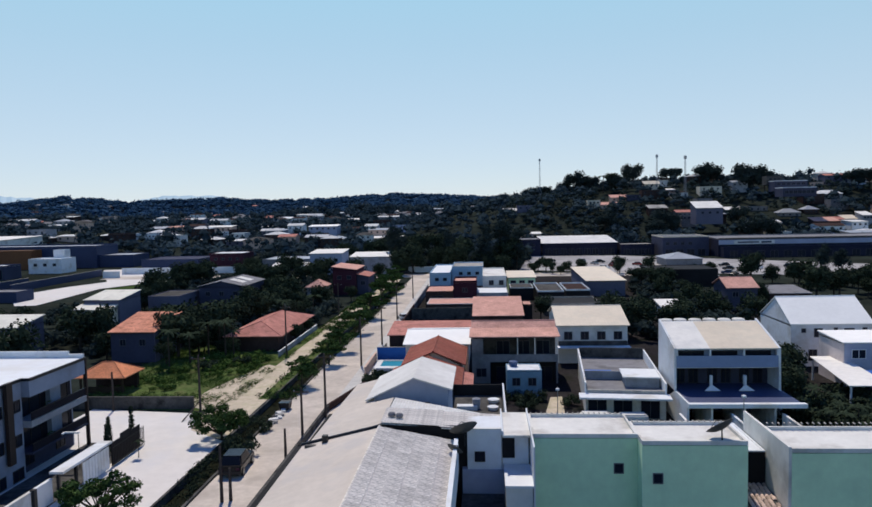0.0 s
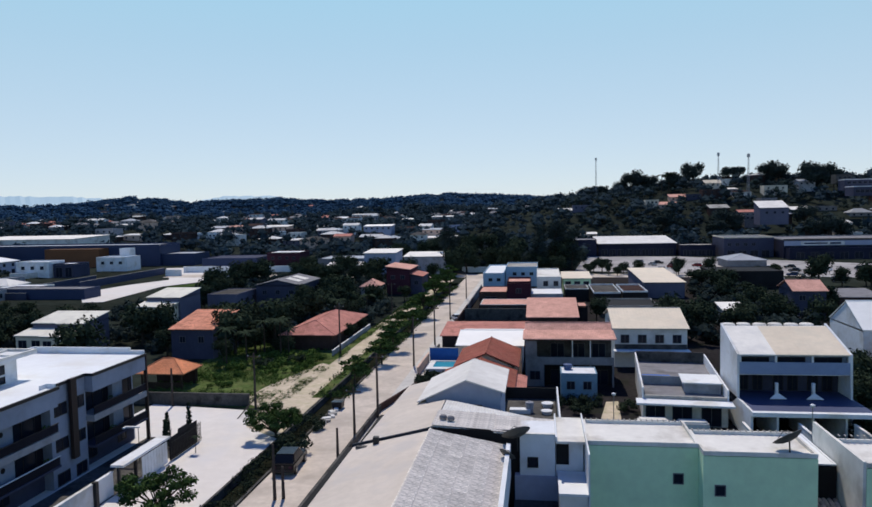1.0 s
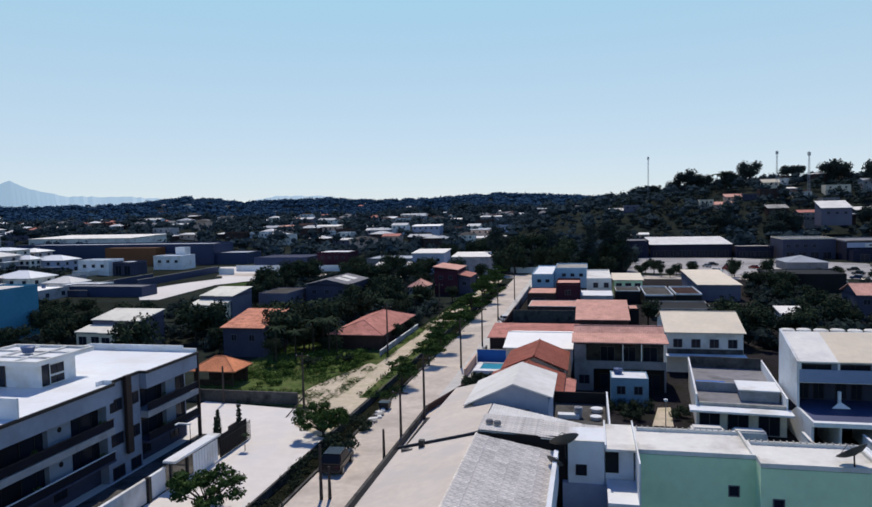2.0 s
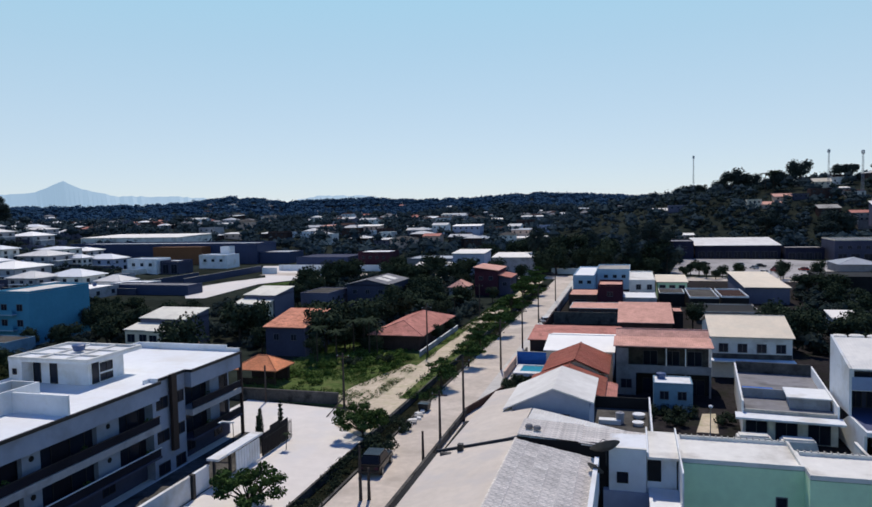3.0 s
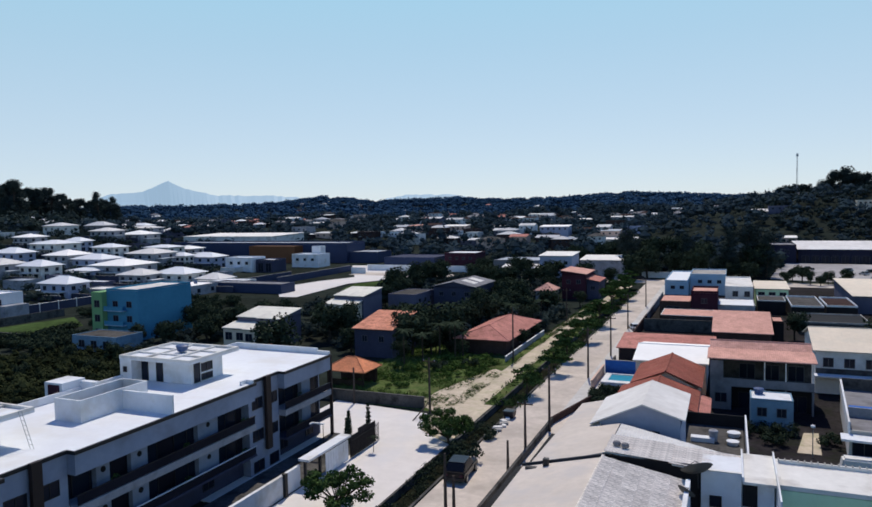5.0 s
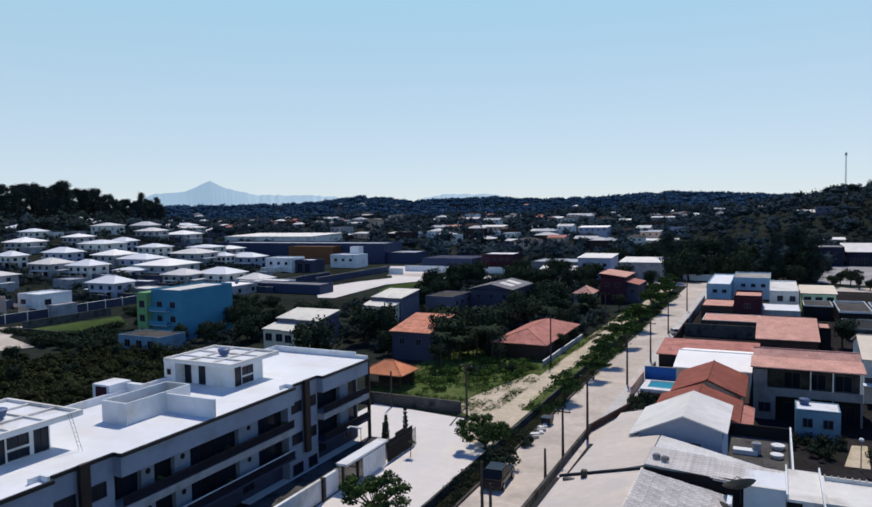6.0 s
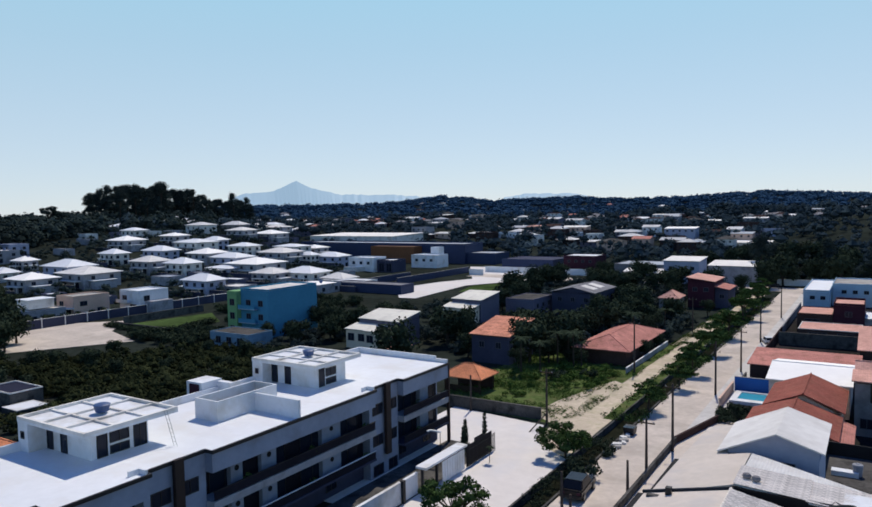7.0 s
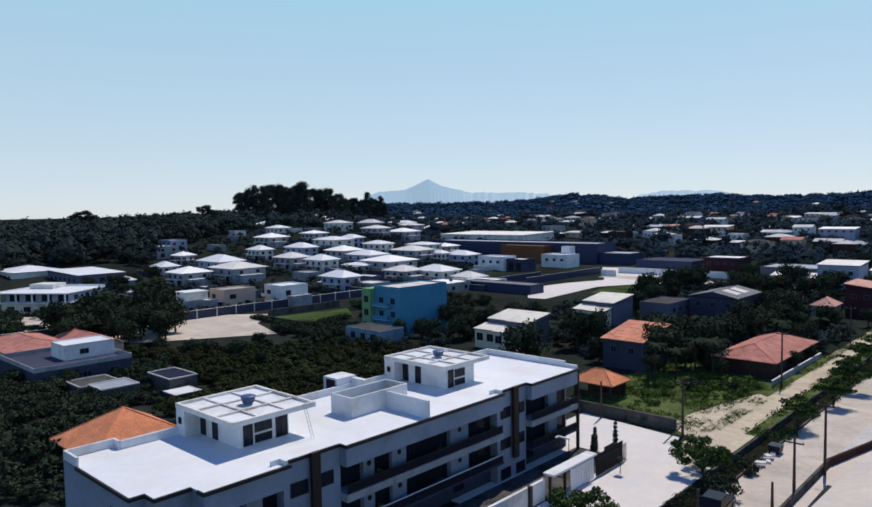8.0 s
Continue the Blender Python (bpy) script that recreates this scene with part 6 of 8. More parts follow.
H("hill_house", "small grey-roofed house at the foot of the hill", "house", 13.8, 24.8, 526.6, 535.6, 4.2, GREYD, "pent", FIBREW, row("S", 14.3, 24.3, 3, 2.2, 1.3, 1.2), rise=1.7, base=17.1, low="S")
H("hill_house", "dark blue-grey house on the hillside", "house", 104.0, 114.1, 519.7, 528.7, 5.9, NAVYG, "flat", GREYR, row("S", 104.5, 113.6, 3, 3.9, 1.3, 1.2), rise=0.4, base=24.9)
H("hill_house", "grey house among dark trees on the hillside", "house", 123.8, 132.8, 449.1, 458.1, 8.8, GREYD, "flat", GREYW, row("S", 124.3, 132.3, 3, 6.8, 1.3, 1.2), rise=0.4, base=7.9)

# ---- villas and the far town ----


VILLA_RNG = random.Random(12)


def villa(x, y, s, tint, kind="hip", h=5.4, label="white villa with a pale hipped roof"):
    wall = (WHITE2, GREYW, GREYD, CREAM)[tint]
    deep = VILLA_RNG.uniform(0.6, 1.05)
    s *= VILLA_RNG.uniform(0.88, 1.08)
    top = VILLA_RNG.choice((DECK, DECK, OLDROOF, FIBREW))
    house("villa", label, "villa", x - s, x + s, y - s * deep, y + s * deep, h, wall, kind, top,
          row("S", x - s, x + s, 3, 2.9, 1.3, 1.3) + row("S", x - s, x + s, 2, 0.1, 1.6, 2.2) + row("E", y - s * 0.8, y + s * 0.8, 2, 2.9, 1.2, 1.2),
          group="villas of the estate", base=land_height(x, y) - 0.3, rise=VILLA_RNG.uniform(1.7, 2.9) if kind == "hip" else 0.5, **({"over": 0.7} if kind == "hip" else {}))


ESTATE = [(-200, 118), (-190, 190), (-182, 210), (-180, 300), (-280, 352), (-420, 430), (-560, 400), (-520, 330), (-425, 250), (-352, 168), (-300, 148), (-235, 122)]
vr = random.Random(3)


def in_poly(x, y, poly):
    hit = False
    for (ax, ay), (bx, by) in zip(poly, poly[1:] + poly[:1]):
        if (ay > y) != (by > y) and x < (bx - ax) * (y - ay) / (by - ay) + ax:
            hit = not hit
    return hit


PLOTS = []


def estate_villa(x, y, w, h, rise, tint, kind, label):
    """A villa with deep eaves, a lower wing, a garden wall and dark openings; it faces south-east like its street."""
    wall = (WHITE2, GREYW, LBLUEG, GREYW)[tint]
    deep = (0.78, 0.95, 0.7, 0.86)[tint] * w
    z = land_height(x, y) - 0.3
    top = (DECK, SHEETN, DECK, SMOOTHW)[tint]
    over = 0.9 if kind == "hip" else 0.0
    hx, hy = w / 2 - over, deep / 2 - over
    wins = row("S", x - hx, x + hx, 3, max(h - 2.3, 0.9), 1.5, 1.4) + row("E", y - hy, y + hy, 2, max(h - 2.3, 0.9), 1.5, 1.4)
    if h > 4.5:
        wins = wins + row("S", x - hx, x + hx, 2, 0.1, 2.6, 2.3) + row("E", y - hy, y + hy, 2, 0.3, 2.0, 2.0)
    ob = house("villa", label, "villa", x - hx, x + hx, y - hy, y + hy, h, wall, kind, top, wins, group="villas of the estate", base=z, rise=rise,
               **({"over": over} if kind == "hip" else {}))
    side = 1 if tint % 2 else -1
    x0, x1 = sorted((side * hx, side * (hx + 3.2)))
    if kind == "hip":
        part("wing", boxes((x0, x1, -hy * 0.7, hy * 0.5, -0.3, 2.9)), wall, ob)
        part("wing_roof", boxes((x0 - 0.25, x1 + 0.25, -hy * 0.7 - 0.5, hy * 0.5 + 0.3, 2.9, 3.1)), DECK, ob, "flat pale wing roof")
        part("porch_roof", boxes((-hx * 0.6, hx * 0.8, -hy - 2.4, -hy, 2.75, 2.95)), WHITE2, ob)
        for xx in (-hx * 0.55, hx * 0.75):
            part("porch_post", boxes((xx - 0.12, xx + 0.12, -hy - 2.3, -hy - 2.06, -0.3, 2.75)), WHITE2, ob)
    if tint == 1:
        tb = bmesh.new()
        lathe(tb, ((0.55, 0), (0.68, 0.8), (0.6, 0.92), (0.1, 1.0)), 12, (hx * 0.2, hy * 0.25, h + rise * 0.6))
        part("water_tank", tb, TANKB, ob)
    PLOTS.append((x, y, hx, hy))
    wall_run("villa_wall", "dark blue-grey garden wall of a villa", x - w / 2 - 2.0, x + w / 2 + 2.0, y - hy - 5.2, y - hy - 5.0, 2.3, NAVYG, z=land_height(x, y - hy - 5) - 0.2, coping=CONC)


estate_villa(-294.2, 143.6, 11.6, 3.6, 2.0, 0, "hip", "grey-walled villa with a pale hipped roof")
estate_villa(-262.5, 138.0, 14.5, 5.4, 2.2, 1, "hip", "white two-storey villa with a broad pale hipped roof")
estate_villa(-277.6, 160.9, 19.5, 6.0, 2.6, 2, "hip", "white two-storey villa with a broad pale hipped roof")
estate_villa(-259.0, 157.7, 19.7, 5.6, 2.4, 3, "hip", "grey-walled villa with a pale hipped roof")
estate_villa(-295.7, 192.8, 12.2, 5.4, 2.0, 0, "hip", "white two-storey villa with a broad pale hipped roof")
estate_villa(-327.9, 221.1, 15.3, 5.4, 2.2, 1, "hip", "white two-storey villa with a broad pale hipped roof")
estate_villa(-204.8, 168.1, 14.6, 5.6, 2.2, 2, "hip", "grey-walled villa with a pale hipped roof")
estate_villa(-204.1, 200.4, 13.6, 5.0, 2.0, 3, "hip", "white two-storey villa with a broad pale hipped roof")
estate_villa(-194.6, 210.3, 16.9, 5.0, 2.2, 0, "hip", "white two-storey villa with a broad pale hipped roof")
estate_villa(-227.8, 215.1, 19.9, 5.6, 2.3, 1, "hip", "grey-walled villa with a pale hipped roof")
estate_villa(-287.7, 211.5, 16.1, 5.4, 2.2, 2, "hip", "white two-storey villa with a broad pale hipped roof")
estate_villa(-265.5, 189.8, 14.5, 5.6, 2.2, 3, "hip", "white two-storey villa with a broad pale hipped roof")
estate_villa(-250.2, 194.7, 14.2, 5.6, 2.2, 0, "hip", "grey-walled villa with a pale hipped roof")
estate_villa(-264.2, 219.2, 14.9, 5.6, 2.2, 1, "hip", "white two-storey villa with a broad pale hipped roof")
estate_villa(-248.0, 219.8, 18.3, 5.4, 2.0, 2, "hip", "white two-storey villa with a broad pale hipped roof")
estate_villa(-252.6, 255.0, 18.5, 5.4, 2.2, 3, "hip", "grey-walled villa with a pale hipped roof")
estate_villa(-272.0, 249.0, 14.6, 5.4, 1.6, 0, "hip", "white two-storey villa with a broad pale hipped roof")
estate_villa(-324.3, 318.8, 18.0, 5.6, 2.2, 1, "hip", "white two-storey villa with a broad pale hipped roof")
estate_villa(-235.0, 272.8, 17.1, 5.8, 2.0, 2, "hip", "grey-walled villa with a pale hipped roof")
estate_villa(-178.4, 211.4, 12.1, 3.4, 2.0, 3, "hip", "white villa with a pale hipped roof")
estate_villa(-274.7, 286.3, 17.9, 5.2, 1.2, 0, "hip", "white two-storey villa with a broad pale hipped roof")
estate_villa(-336.1, 162.9, 11.9, 5.4, 0.4, 1, "flat", "flat-roofed pale annex beside the villas")
estate_villa(-244.1, 109.7, 7.5, 3.0, 1.6, 2, "hip", "white villa with a pale hipped roof")
estate_villa(-276.3, 118.3, 7.6, 3.0, 1.4, 3, "hip", "white villa with a pale hipped roof")
estate_villa(-296.3, 239.0, 19.4, 5.4, 1.6, 0, "hip", "grey-walled villa with a pale hipped roof")
estate_villa(-324.7, 247.8, 12.8, 5.4, 1.6, 1, "hip", "white two-storey villa with a broad pale hipped roof")
estate_villa(-294.6, 250.1, 13.1, 5.4, 1.8, 2, "hip", "white two-storey villa with a broad pale hipped roof")
estate_villa(-326.9, 297.6, 15.7, 5.6, 1.8, 3, "hip", "grey-walled villa with a pale hipped roof")
estate_villa(-242.7, 264.3, 10.3, 5.4, 1.6, 0, "hip", "white two-storey villa with a broad pale hipped roof")
estate_villa(-273.7, 302.9, 13.6, 5.4, 1.6, 1, "hip", "white two-storey villa with a broad pale hipped roof")
estate_villa(-236.8, 205.9, 14.9, 3.4, 1.0, 2, "hip", "grey-walled villa with a pale hipped roof")
estate_villa(-403.5, 403.1, 20.3, 5.6, 1.8, 3, "hip", "white two-storey villa with a broad pale hipped roof")
estate_villa(-363.6, 250.1, 13.6, 5.6, 1.6, 0, "hip", "white two-storey villa with a broad pale hipped roof")
estate_villa(-308.1, 159.4, 9.1, 5.0, 1.8, 1, "hip", "grey-walled villa with a pale hipped roof")
estate_villa(-351.3, 175.8, 13.1, 5.4, 0.4, 2, "flat", "flat-roofed pale annex beside the villas")
estate_villa(-195.1, 174.9, 10.4, 3.0, 0.4, 3, "flat", "flat-roofed pale annex beside the villas")
estate_villa(-166.0, 205.5, 13.6, 3.2, 0.3, 0, "flat", "flat-roofed pale annex beside the villas")
estate_villa(-171.6, 189.8, 14.3, 3.4, 0.3, 1, "flat", "flat-roofed pale annex beside the villas")
for i in range(7, 17):
    for j in range(6, 13):
        x, y = -198 - 25.5 * i + vr.uniform(-3, 3), 124 + 29 * j + (i % 2) * 11 + vr.uniform(-3, 3)
        if in_poly(x, y, ESTATE) and math.hypot(x, y) > 470 and vr.random() < 0.6:
            flat = vr.random() < 0.2
            villa(x, y, vr.uniform(6.0, 8.6), vr.choice((0, 1, 1, 2, 0, 3)), "flat" if flat else "hip", vr.choice((3.2, 4.2, 5.6)),
                  "modern white villa with flat parapet roof" if flat else "white villa with a pale hipped roof")
for k in range(75):
    a, b = vr.uniform(-400, -192), vr.uniform(120, 390)
    s, q = vr.uniform(2.5, 6), vr.uniform(2, 4)
    if in_poly(a, b, ESTATE) and not any(x0 - 8 < a < x1 + 8 and y0 - 6 < b < y1 + 6 for x0, x1, y0, y1 in FOOTPRINTS):
        house("annex", "low flat-roofed annex between the villas", "annex", a - s, a + s, b - q, b + q, vr.uniform(2.4, 3.4), vr.choice((GREYW, WHITE2, LILAC)), "flat",
              vr.choice((DECK, CONC, GREYR)), (), group="annexes of the estate", base=land_height(a, b) - 0.3, rise=0.3)
H("cube_house", "modern white house with flat roofs", "house", -215, -200, 262, 272, 6.4, WHITE, "flat", DECK, row("S", -214, -201, 3, 3.6, 1.6, 1.4), rise=0.5)
H("cube_house", "modern dark house with glazed front", "house", -199.5, -190, 264, 274, 5.4, NAVYG, "flat", DECK, row("S", -199, -190.5, 2, 0.3, 3.0, 4.0), rise=0.5)
H("cube_house", "white modern house with stair tower", "house", -199, -184, 292, 303, 6.0, WHITE, "flat", DECK, row("S", -198, -185, 3, 3.2, 1.6, 1.3), rise=0.5)
H("stair_tower", "tall white stair tower", "tower", -194.5, -189.5, 303.2, 308, 9.5, WHITE, "flat", DECK, (), rise=0.3)
mh = H("modern_house", "modern white house with a dark garage front", "house", -193, -183.5, 127, 137, 6.2, WHITE, "flat", DECK,
       [("S", -190.5, 3.4, 2.2, 1.6), ("S", -186.5, 0.1, 3.0, 2.4), ("E", 129.5, 3.4, 2.0, 1.6), ("E", 134.2, 0.2, 2.6, 2.2)], rise=0.4)
part("balcony", boxes((-4.6, 1.0, -6.4, -5.0, 2.9, 3.1), (-4.6, 1.0, -6.4, -6.3, 3.1, 3.9)), WHITE2, mh, "white balcony on the front")
part("side_block", boxes((4.75, 8.2, -3.0, 4.0, -0.3, 3.4)), GREYW, mh, "lower grey side block")
mh = H("modern_house", "pinkish modern house with flat roof", "house", -200.5, -192, 112, 123, 5.8, PEACH, "flat", CONC, [("S", -198, 3.2, 2.0, 1.4), ("S", -194.5, 0.2, 2.2, 2.2), ("E", 115, 3.2, 2.2, 1.4), ("E", 120, 0.3, 1.8, 2.0)], rise=0.4)
part("porch_slab", boxes((-3.0, 4.6, -7.4, -5.5, 2.7, 2.9)), WHITE2, mh)
mh = H("modern_house", "low grey modern house with white trim", "house", -203.5, -192.5, 97, 110, 3.2, GREYW, "flat", WHITE2, [("S", -199.5, 0.6, 3.0, 1.6), ("E", 101, 0.6, 2.0, 1.4), ("E", 106, 0.6, 2.0, 1.4)], rise=0.4)
part("upper_room", boxes((-3.5, 2.5, -2.0, 5.0, 3.6, 6.0)), WHITE2, mh, "set-back white upper room")
part("upper_roof", boxes((-3.8, 2.8, -2.3, 5.3, 6.0, 6.2)), DECK, mh)
wb_ = thing("white_block", -238.4, 79.6, 0, "large white house with a shaded upper veranda and broad flat roof", "house", turn=36)
FOOTPRINTS.append((-256, -222, 64, 98))
part("lower_wall", boxes((-11, 11, -9, 9, -0.3, 3.2)), WHITE2, wb_)
part("veranda_floor", boxes((-11.2, 11.2, -10.4, 9, 3.2, 3.45)), WHITE, wb_)
# veranda shade put into the blue-grey upper wall
part("upper_wall", boxes((-10.8, 10.8, -7.2, 9, 3.45, 6.2)), LBLUEG, wb_)
part("roof", boxes((-11.4, 11.4, -10.6, 9.4, 6.2, 6.5)), DECK, wb_, "broad white flat roof")
part("roof_room", boxes((-9, -1, 1, 7.5, 6.5, 8.0)), WHITE2, wb_)
part("parapet", boxes((-11.4, 11.4, 9.2, 9.4, 6.5, 7.1), (-11.4, -11.2, -10.6, 9.2, 6.5, 6.9)), WHITE, wb_)
for k in range(5):
    xx = -10.9 + 5.35 * k
    part("column", boxes((xx, xx + 0.35, -10.3, -9.95, 3.45, 6.2)), WHITE, wb_)
for k in range(4):
    window(wb_, "S", -8.0 + 5.35 * k, -7.2, 3.6, 3.4, 2.2)
    window(wb_, "S", -8.0 + 5.35 * k, -9.0, 0.6, 2.4, 1.6)
for yy in (-5.0, 0.5, 5.0):
    window(wb_, "E", 11.0, yy, 0.8, 1.8, 1.4)
    window(wb_, "E", 10.8, yy, 4.2, 1.8, 1.3)
H("white_block", "long pale house with a shaded veranda", "house", -318, -285, 104, 122, 6.6, LILAC, "pent", DECK, row("S", -316, -287, 6, 3.4, 2.0, 1.6) + row("E", 105, 121, 3, 3.4, 2.0, 1.6), rise=0.6, low="E")
H("white_block", "white house with a hipped roof", "house", -345, -322, 92, 112, 6.6, WHITE2, "hip", DECK, row("S", -343, -324, 4, 3.4, 2.0, 1.6), rise=2)
H("flat_block", "three-storey white house at the edge of the woods", "house", -420, -396, 178, 196, 9, WHITE2, "flat", DECK, row("S", -418, -398, 5, 6.2, 1.6, 1.4), rise=0.5)
# west of the apartment block
H("red_roofed_cottage", "cottage with a faded red tile roof", "house", -172, -150, 42, 54, 3.2, PEACH, "hip", TILER, (), rise=1.7)
H("terrace_house", "blue-grey house with a roof terrace", "house", -148, -129, 39.4, 56, 3.2, NAVYG, "flat", NAVYG, row("E", 41, 55, 3, 0.9, 1.6, 1.2), rise=0.8, top=GREYW)
H("roof_room", "white rooftop room with dark window", "room", -142, -135.4, 46.5, 55.5, 2.6, WHITE, "flat", DECK, [("E", 50, 0.8, 1.6, 1.0)], rise=0.2, base=3.25)
H("red_roofed_cottage", "low cottage with broken red tiles", "house", -166, -149, 55, 63, 2.8, PEACH, "gable", TILER, (), axis="x", rise=1.6)
H("low_shed", "dark low shed with a pale roof edge", "shed", -124, -117.5, 42.5, 49, 1.9, DARKC, "flat", DARKC, (), rise=0.2, top=WHITE2)
H("low_shed", "dark low shed with a grey roof", "shed", -117, -111.5, 43.5, 49.5, 2.3, DARKC, "flat", GREYR, (), rise=0.2, top=WHITE2)
H("green_shed", "small shed with a dark grey-green roof and pale edge", "shed", -117.5, -109.5, 53.5, 58.5, 2.4, DARKC, "flat", NAVYD, (), rise=0.2, top=WHITE2)
H("low_shed", "low white slab roof before the dark shed", "shed", -108.9, -104.6, 52.0, 56.6, 0.9, DARKC, "flat", WHITE, (), rise=0.1, top=WHITE2)
H("orange_roofed_cottage", "cottage with a bright orange hipped tile roof", "cottage", -91.0, -79.8, 30.2, 41.4, 2.5, PEACH, "hip", TILEB, (), rise=3.7, over=0.8)
wall_run("estate_wall", "long dark blue-grey estate wall with a pale coping", -183, -182.7, 40, 190, 2.4, NAVYG, coping=WHITE2)
for k in range(24):
    wall_run("wall_post", "pale post of the estate wall", -183.05, -182.65, 42 + 6.2 * k, 42.28 + 6.2 * k, 2.65, WHITE2)
wall_run("plot_wall", "dark plot wall along the pale street", -168.3, -168, 190, 246, 2.6, NAVY, coping=CONC)
wall_run("plot_wall", "dark plot wall beside the street", -158.3, -158, 222, 278, 2.6, NAVY, coping=CONC)
wall_run("white_wall", "white sunlit boundary wall", -152, -100, 283, 283.3, 2.6, WHITE)
wall_run("white_wall", "white sunlit boundary wall of a garden", -152, -145, 268, 268.3, 2.6, WHITE)
wall_run("meadow_wall", "dark wall round the green meadow", -169, -168.7, 112, 138, 2.0, DARKC)
wall_run("meadow_wall", "low dark wall before the meadow", -168, -146, 108.5, 108.8, 1.2, DARKC)
wall_run("yard_wall", "dark mouldy wall behind the white yard", -58, -38.4, 87.4, 87.7, 1.6, DARKC)
wall_run("bungalow_wall", "white wall in front of the bungalow", -36.4, -36.2, 119, 147, 1.0, GREYW, coping=WHITE)
wall_run("end_wall", "white wall at the end of the street", -30, -12, 274, 274.3, 2.2, WHITE)


def town_house(i, x, y, r):
    s = r.uniform(4.5, 8)
    d = r.uniform(4.5, 7)
    z = min(land_height(x + a * s, y + b * d) for a in (-1, 1) for b in (-1, 1))
    kind = r.choice(("flat", "hip", "pent", "gable"))
    wall = r.choice((WHITE, WHITE2, PEACH, GREYW, GREYD, BROWNW, BROWNW, LILAC))
    roof = {"flat": r.choice((DECK, CONC, DARKC)), "hip": r.choice((OLDROOF, DARKC, FIBREW, GREYR)), "pent": r.choice((FIBREW, GREYR, BROWNW)), "gable": r.choice((TILER, BROWNW, GREYR, FIBREW))}[kind]
    h = r.choice((3.2, 5.8, 6.2)) + 1.0
    names = {"flat": "flat-roofed", "hip": "hip-roofed", "pent": "lean-roofed", "gable": "gable-roofed"}
    tone = {WHITE: "white", WHITE2: "off-white", PEACH: "peach", GREYW: "grey", GREYD: "dark grey", CREAM: "cream", BROWNW: "brown", LILAC: "grey-blue"}[wall]
    house("town_house", "%s %s house among dark trees" % (tone, names[kind]), "house", x - s, x + s, y - d, y + d, h, wall, kind, roof,
          row("S", x - s, x + s, 3, h - 2.2, 1.2, 1.2), group="houses of the far town", base=z, rise={"flat": 0.4, "hip": 1.8, "pent": 0.8, "gable": 1.5}[kind])


def town_block(x, y, w, d, h, wall, kind, roof, label, rise=0.8):
    house("town_house", label, "house", x - w / 2, x + w / 2, y - d / 2, y + d / 2, h, wall, kind, roof, row("S", x - w / 2, x + w / 2, max(2, int(w / 4)), h - 2.2, 1.3, 1.2),
          group="houses of the far town", base=min(land_height(x - w / 2, y - d / 2), land_height(x + w / 2, y - d / 2)) - 0.3, rise=rise, **({"low": "S"} if kind == "pent" else {}))


town_block(-283.2, 579.5, 22.9, 12.0, 3.6, WHITE2, "pent", SHEETW, "low off-white house under a wide pale roof", 0.9)
town_block(-237.2, 532.6, 15.7, 9.4, 5.4, PEACH, "hip", TILEP, "peach house with a faded pink hipped roof", 0.9)
town_block(-226.5, 546.5, 12.2, 7.3, 6.0, GREYW, "flat", CONC, "grey flat-roofed house with small windows", 0.4)
town_block(-197.2, 513.5, 20.0, 12.0, 5.6, PEACH, "pent", SHEETW, "peach house under a white sheet roof", 0.9)
town_block(-189.0, 491.9, 9.6, 7.0, 3.4, WHITE, "flat", DECK, "low white house with a flat roof", 0.4)
town_block(-177.4, 561.7, 19.6, 11.7, 4.0, WHITE2, "pent", FIBREW, "pale house under a grey-white roof", 0.9)
town_block(-150.7, 524.2, 17.2, 10.3, 3.2, WHITE, "flat", DECK, "long low white house among dark trees", 0.4)
town_block(-113.3, 492.7, 20.2, 12.0, 9.0, LBLUEG, "pent", SHEETN, "blue-grey three-storey house under a white roof", 0.9)
town_block(-97.8, 677.2, 31.7, 12.0, 5.0, GREYW, "pent", FIBREW, "long grey shed with a pale roof", 0.9)
town_block(-62.4, 507.8, 18.9, 11.3, 6.0, LBLUEG, "flat", GREYD, "blue-grey flat-roofed house among trees", 0.4)
town_block(-67.1, 469.6, 24.6, 12.0, 3.2, WHITE2, "pent", SHEETW, "low house under a wide white roof", 0.9)
town_block(-383.7, 651.5, 30.7, 12.0, 4.0, GREYW, "pent", FIBREW, "long grey shed under a pale roof", 0.9)
town_block(-380.4, 711.2, 15.2, 9.1, 4.0, WHITE, "hip", DECK, "small white house among trees", 0.9)
town_block(28.8, 440.5, 12.7, 7.6, 4.0, PEACH, "pent", SHEETW, "pale house beside the wooded slope", 0.9)
town_block(-350.6, 986.2, 20.7, 12.0, 4.5, WHITE2, "hip", DECK, "small white house among dark trees", 0.9)
town_block(-124.1, 662.6, 16.8, 10.1, 4.5, WHITE2, "pent", SHEETW, "small white-roofed house among trees", 0.9)
tr = random.Random(21)
placed = 0
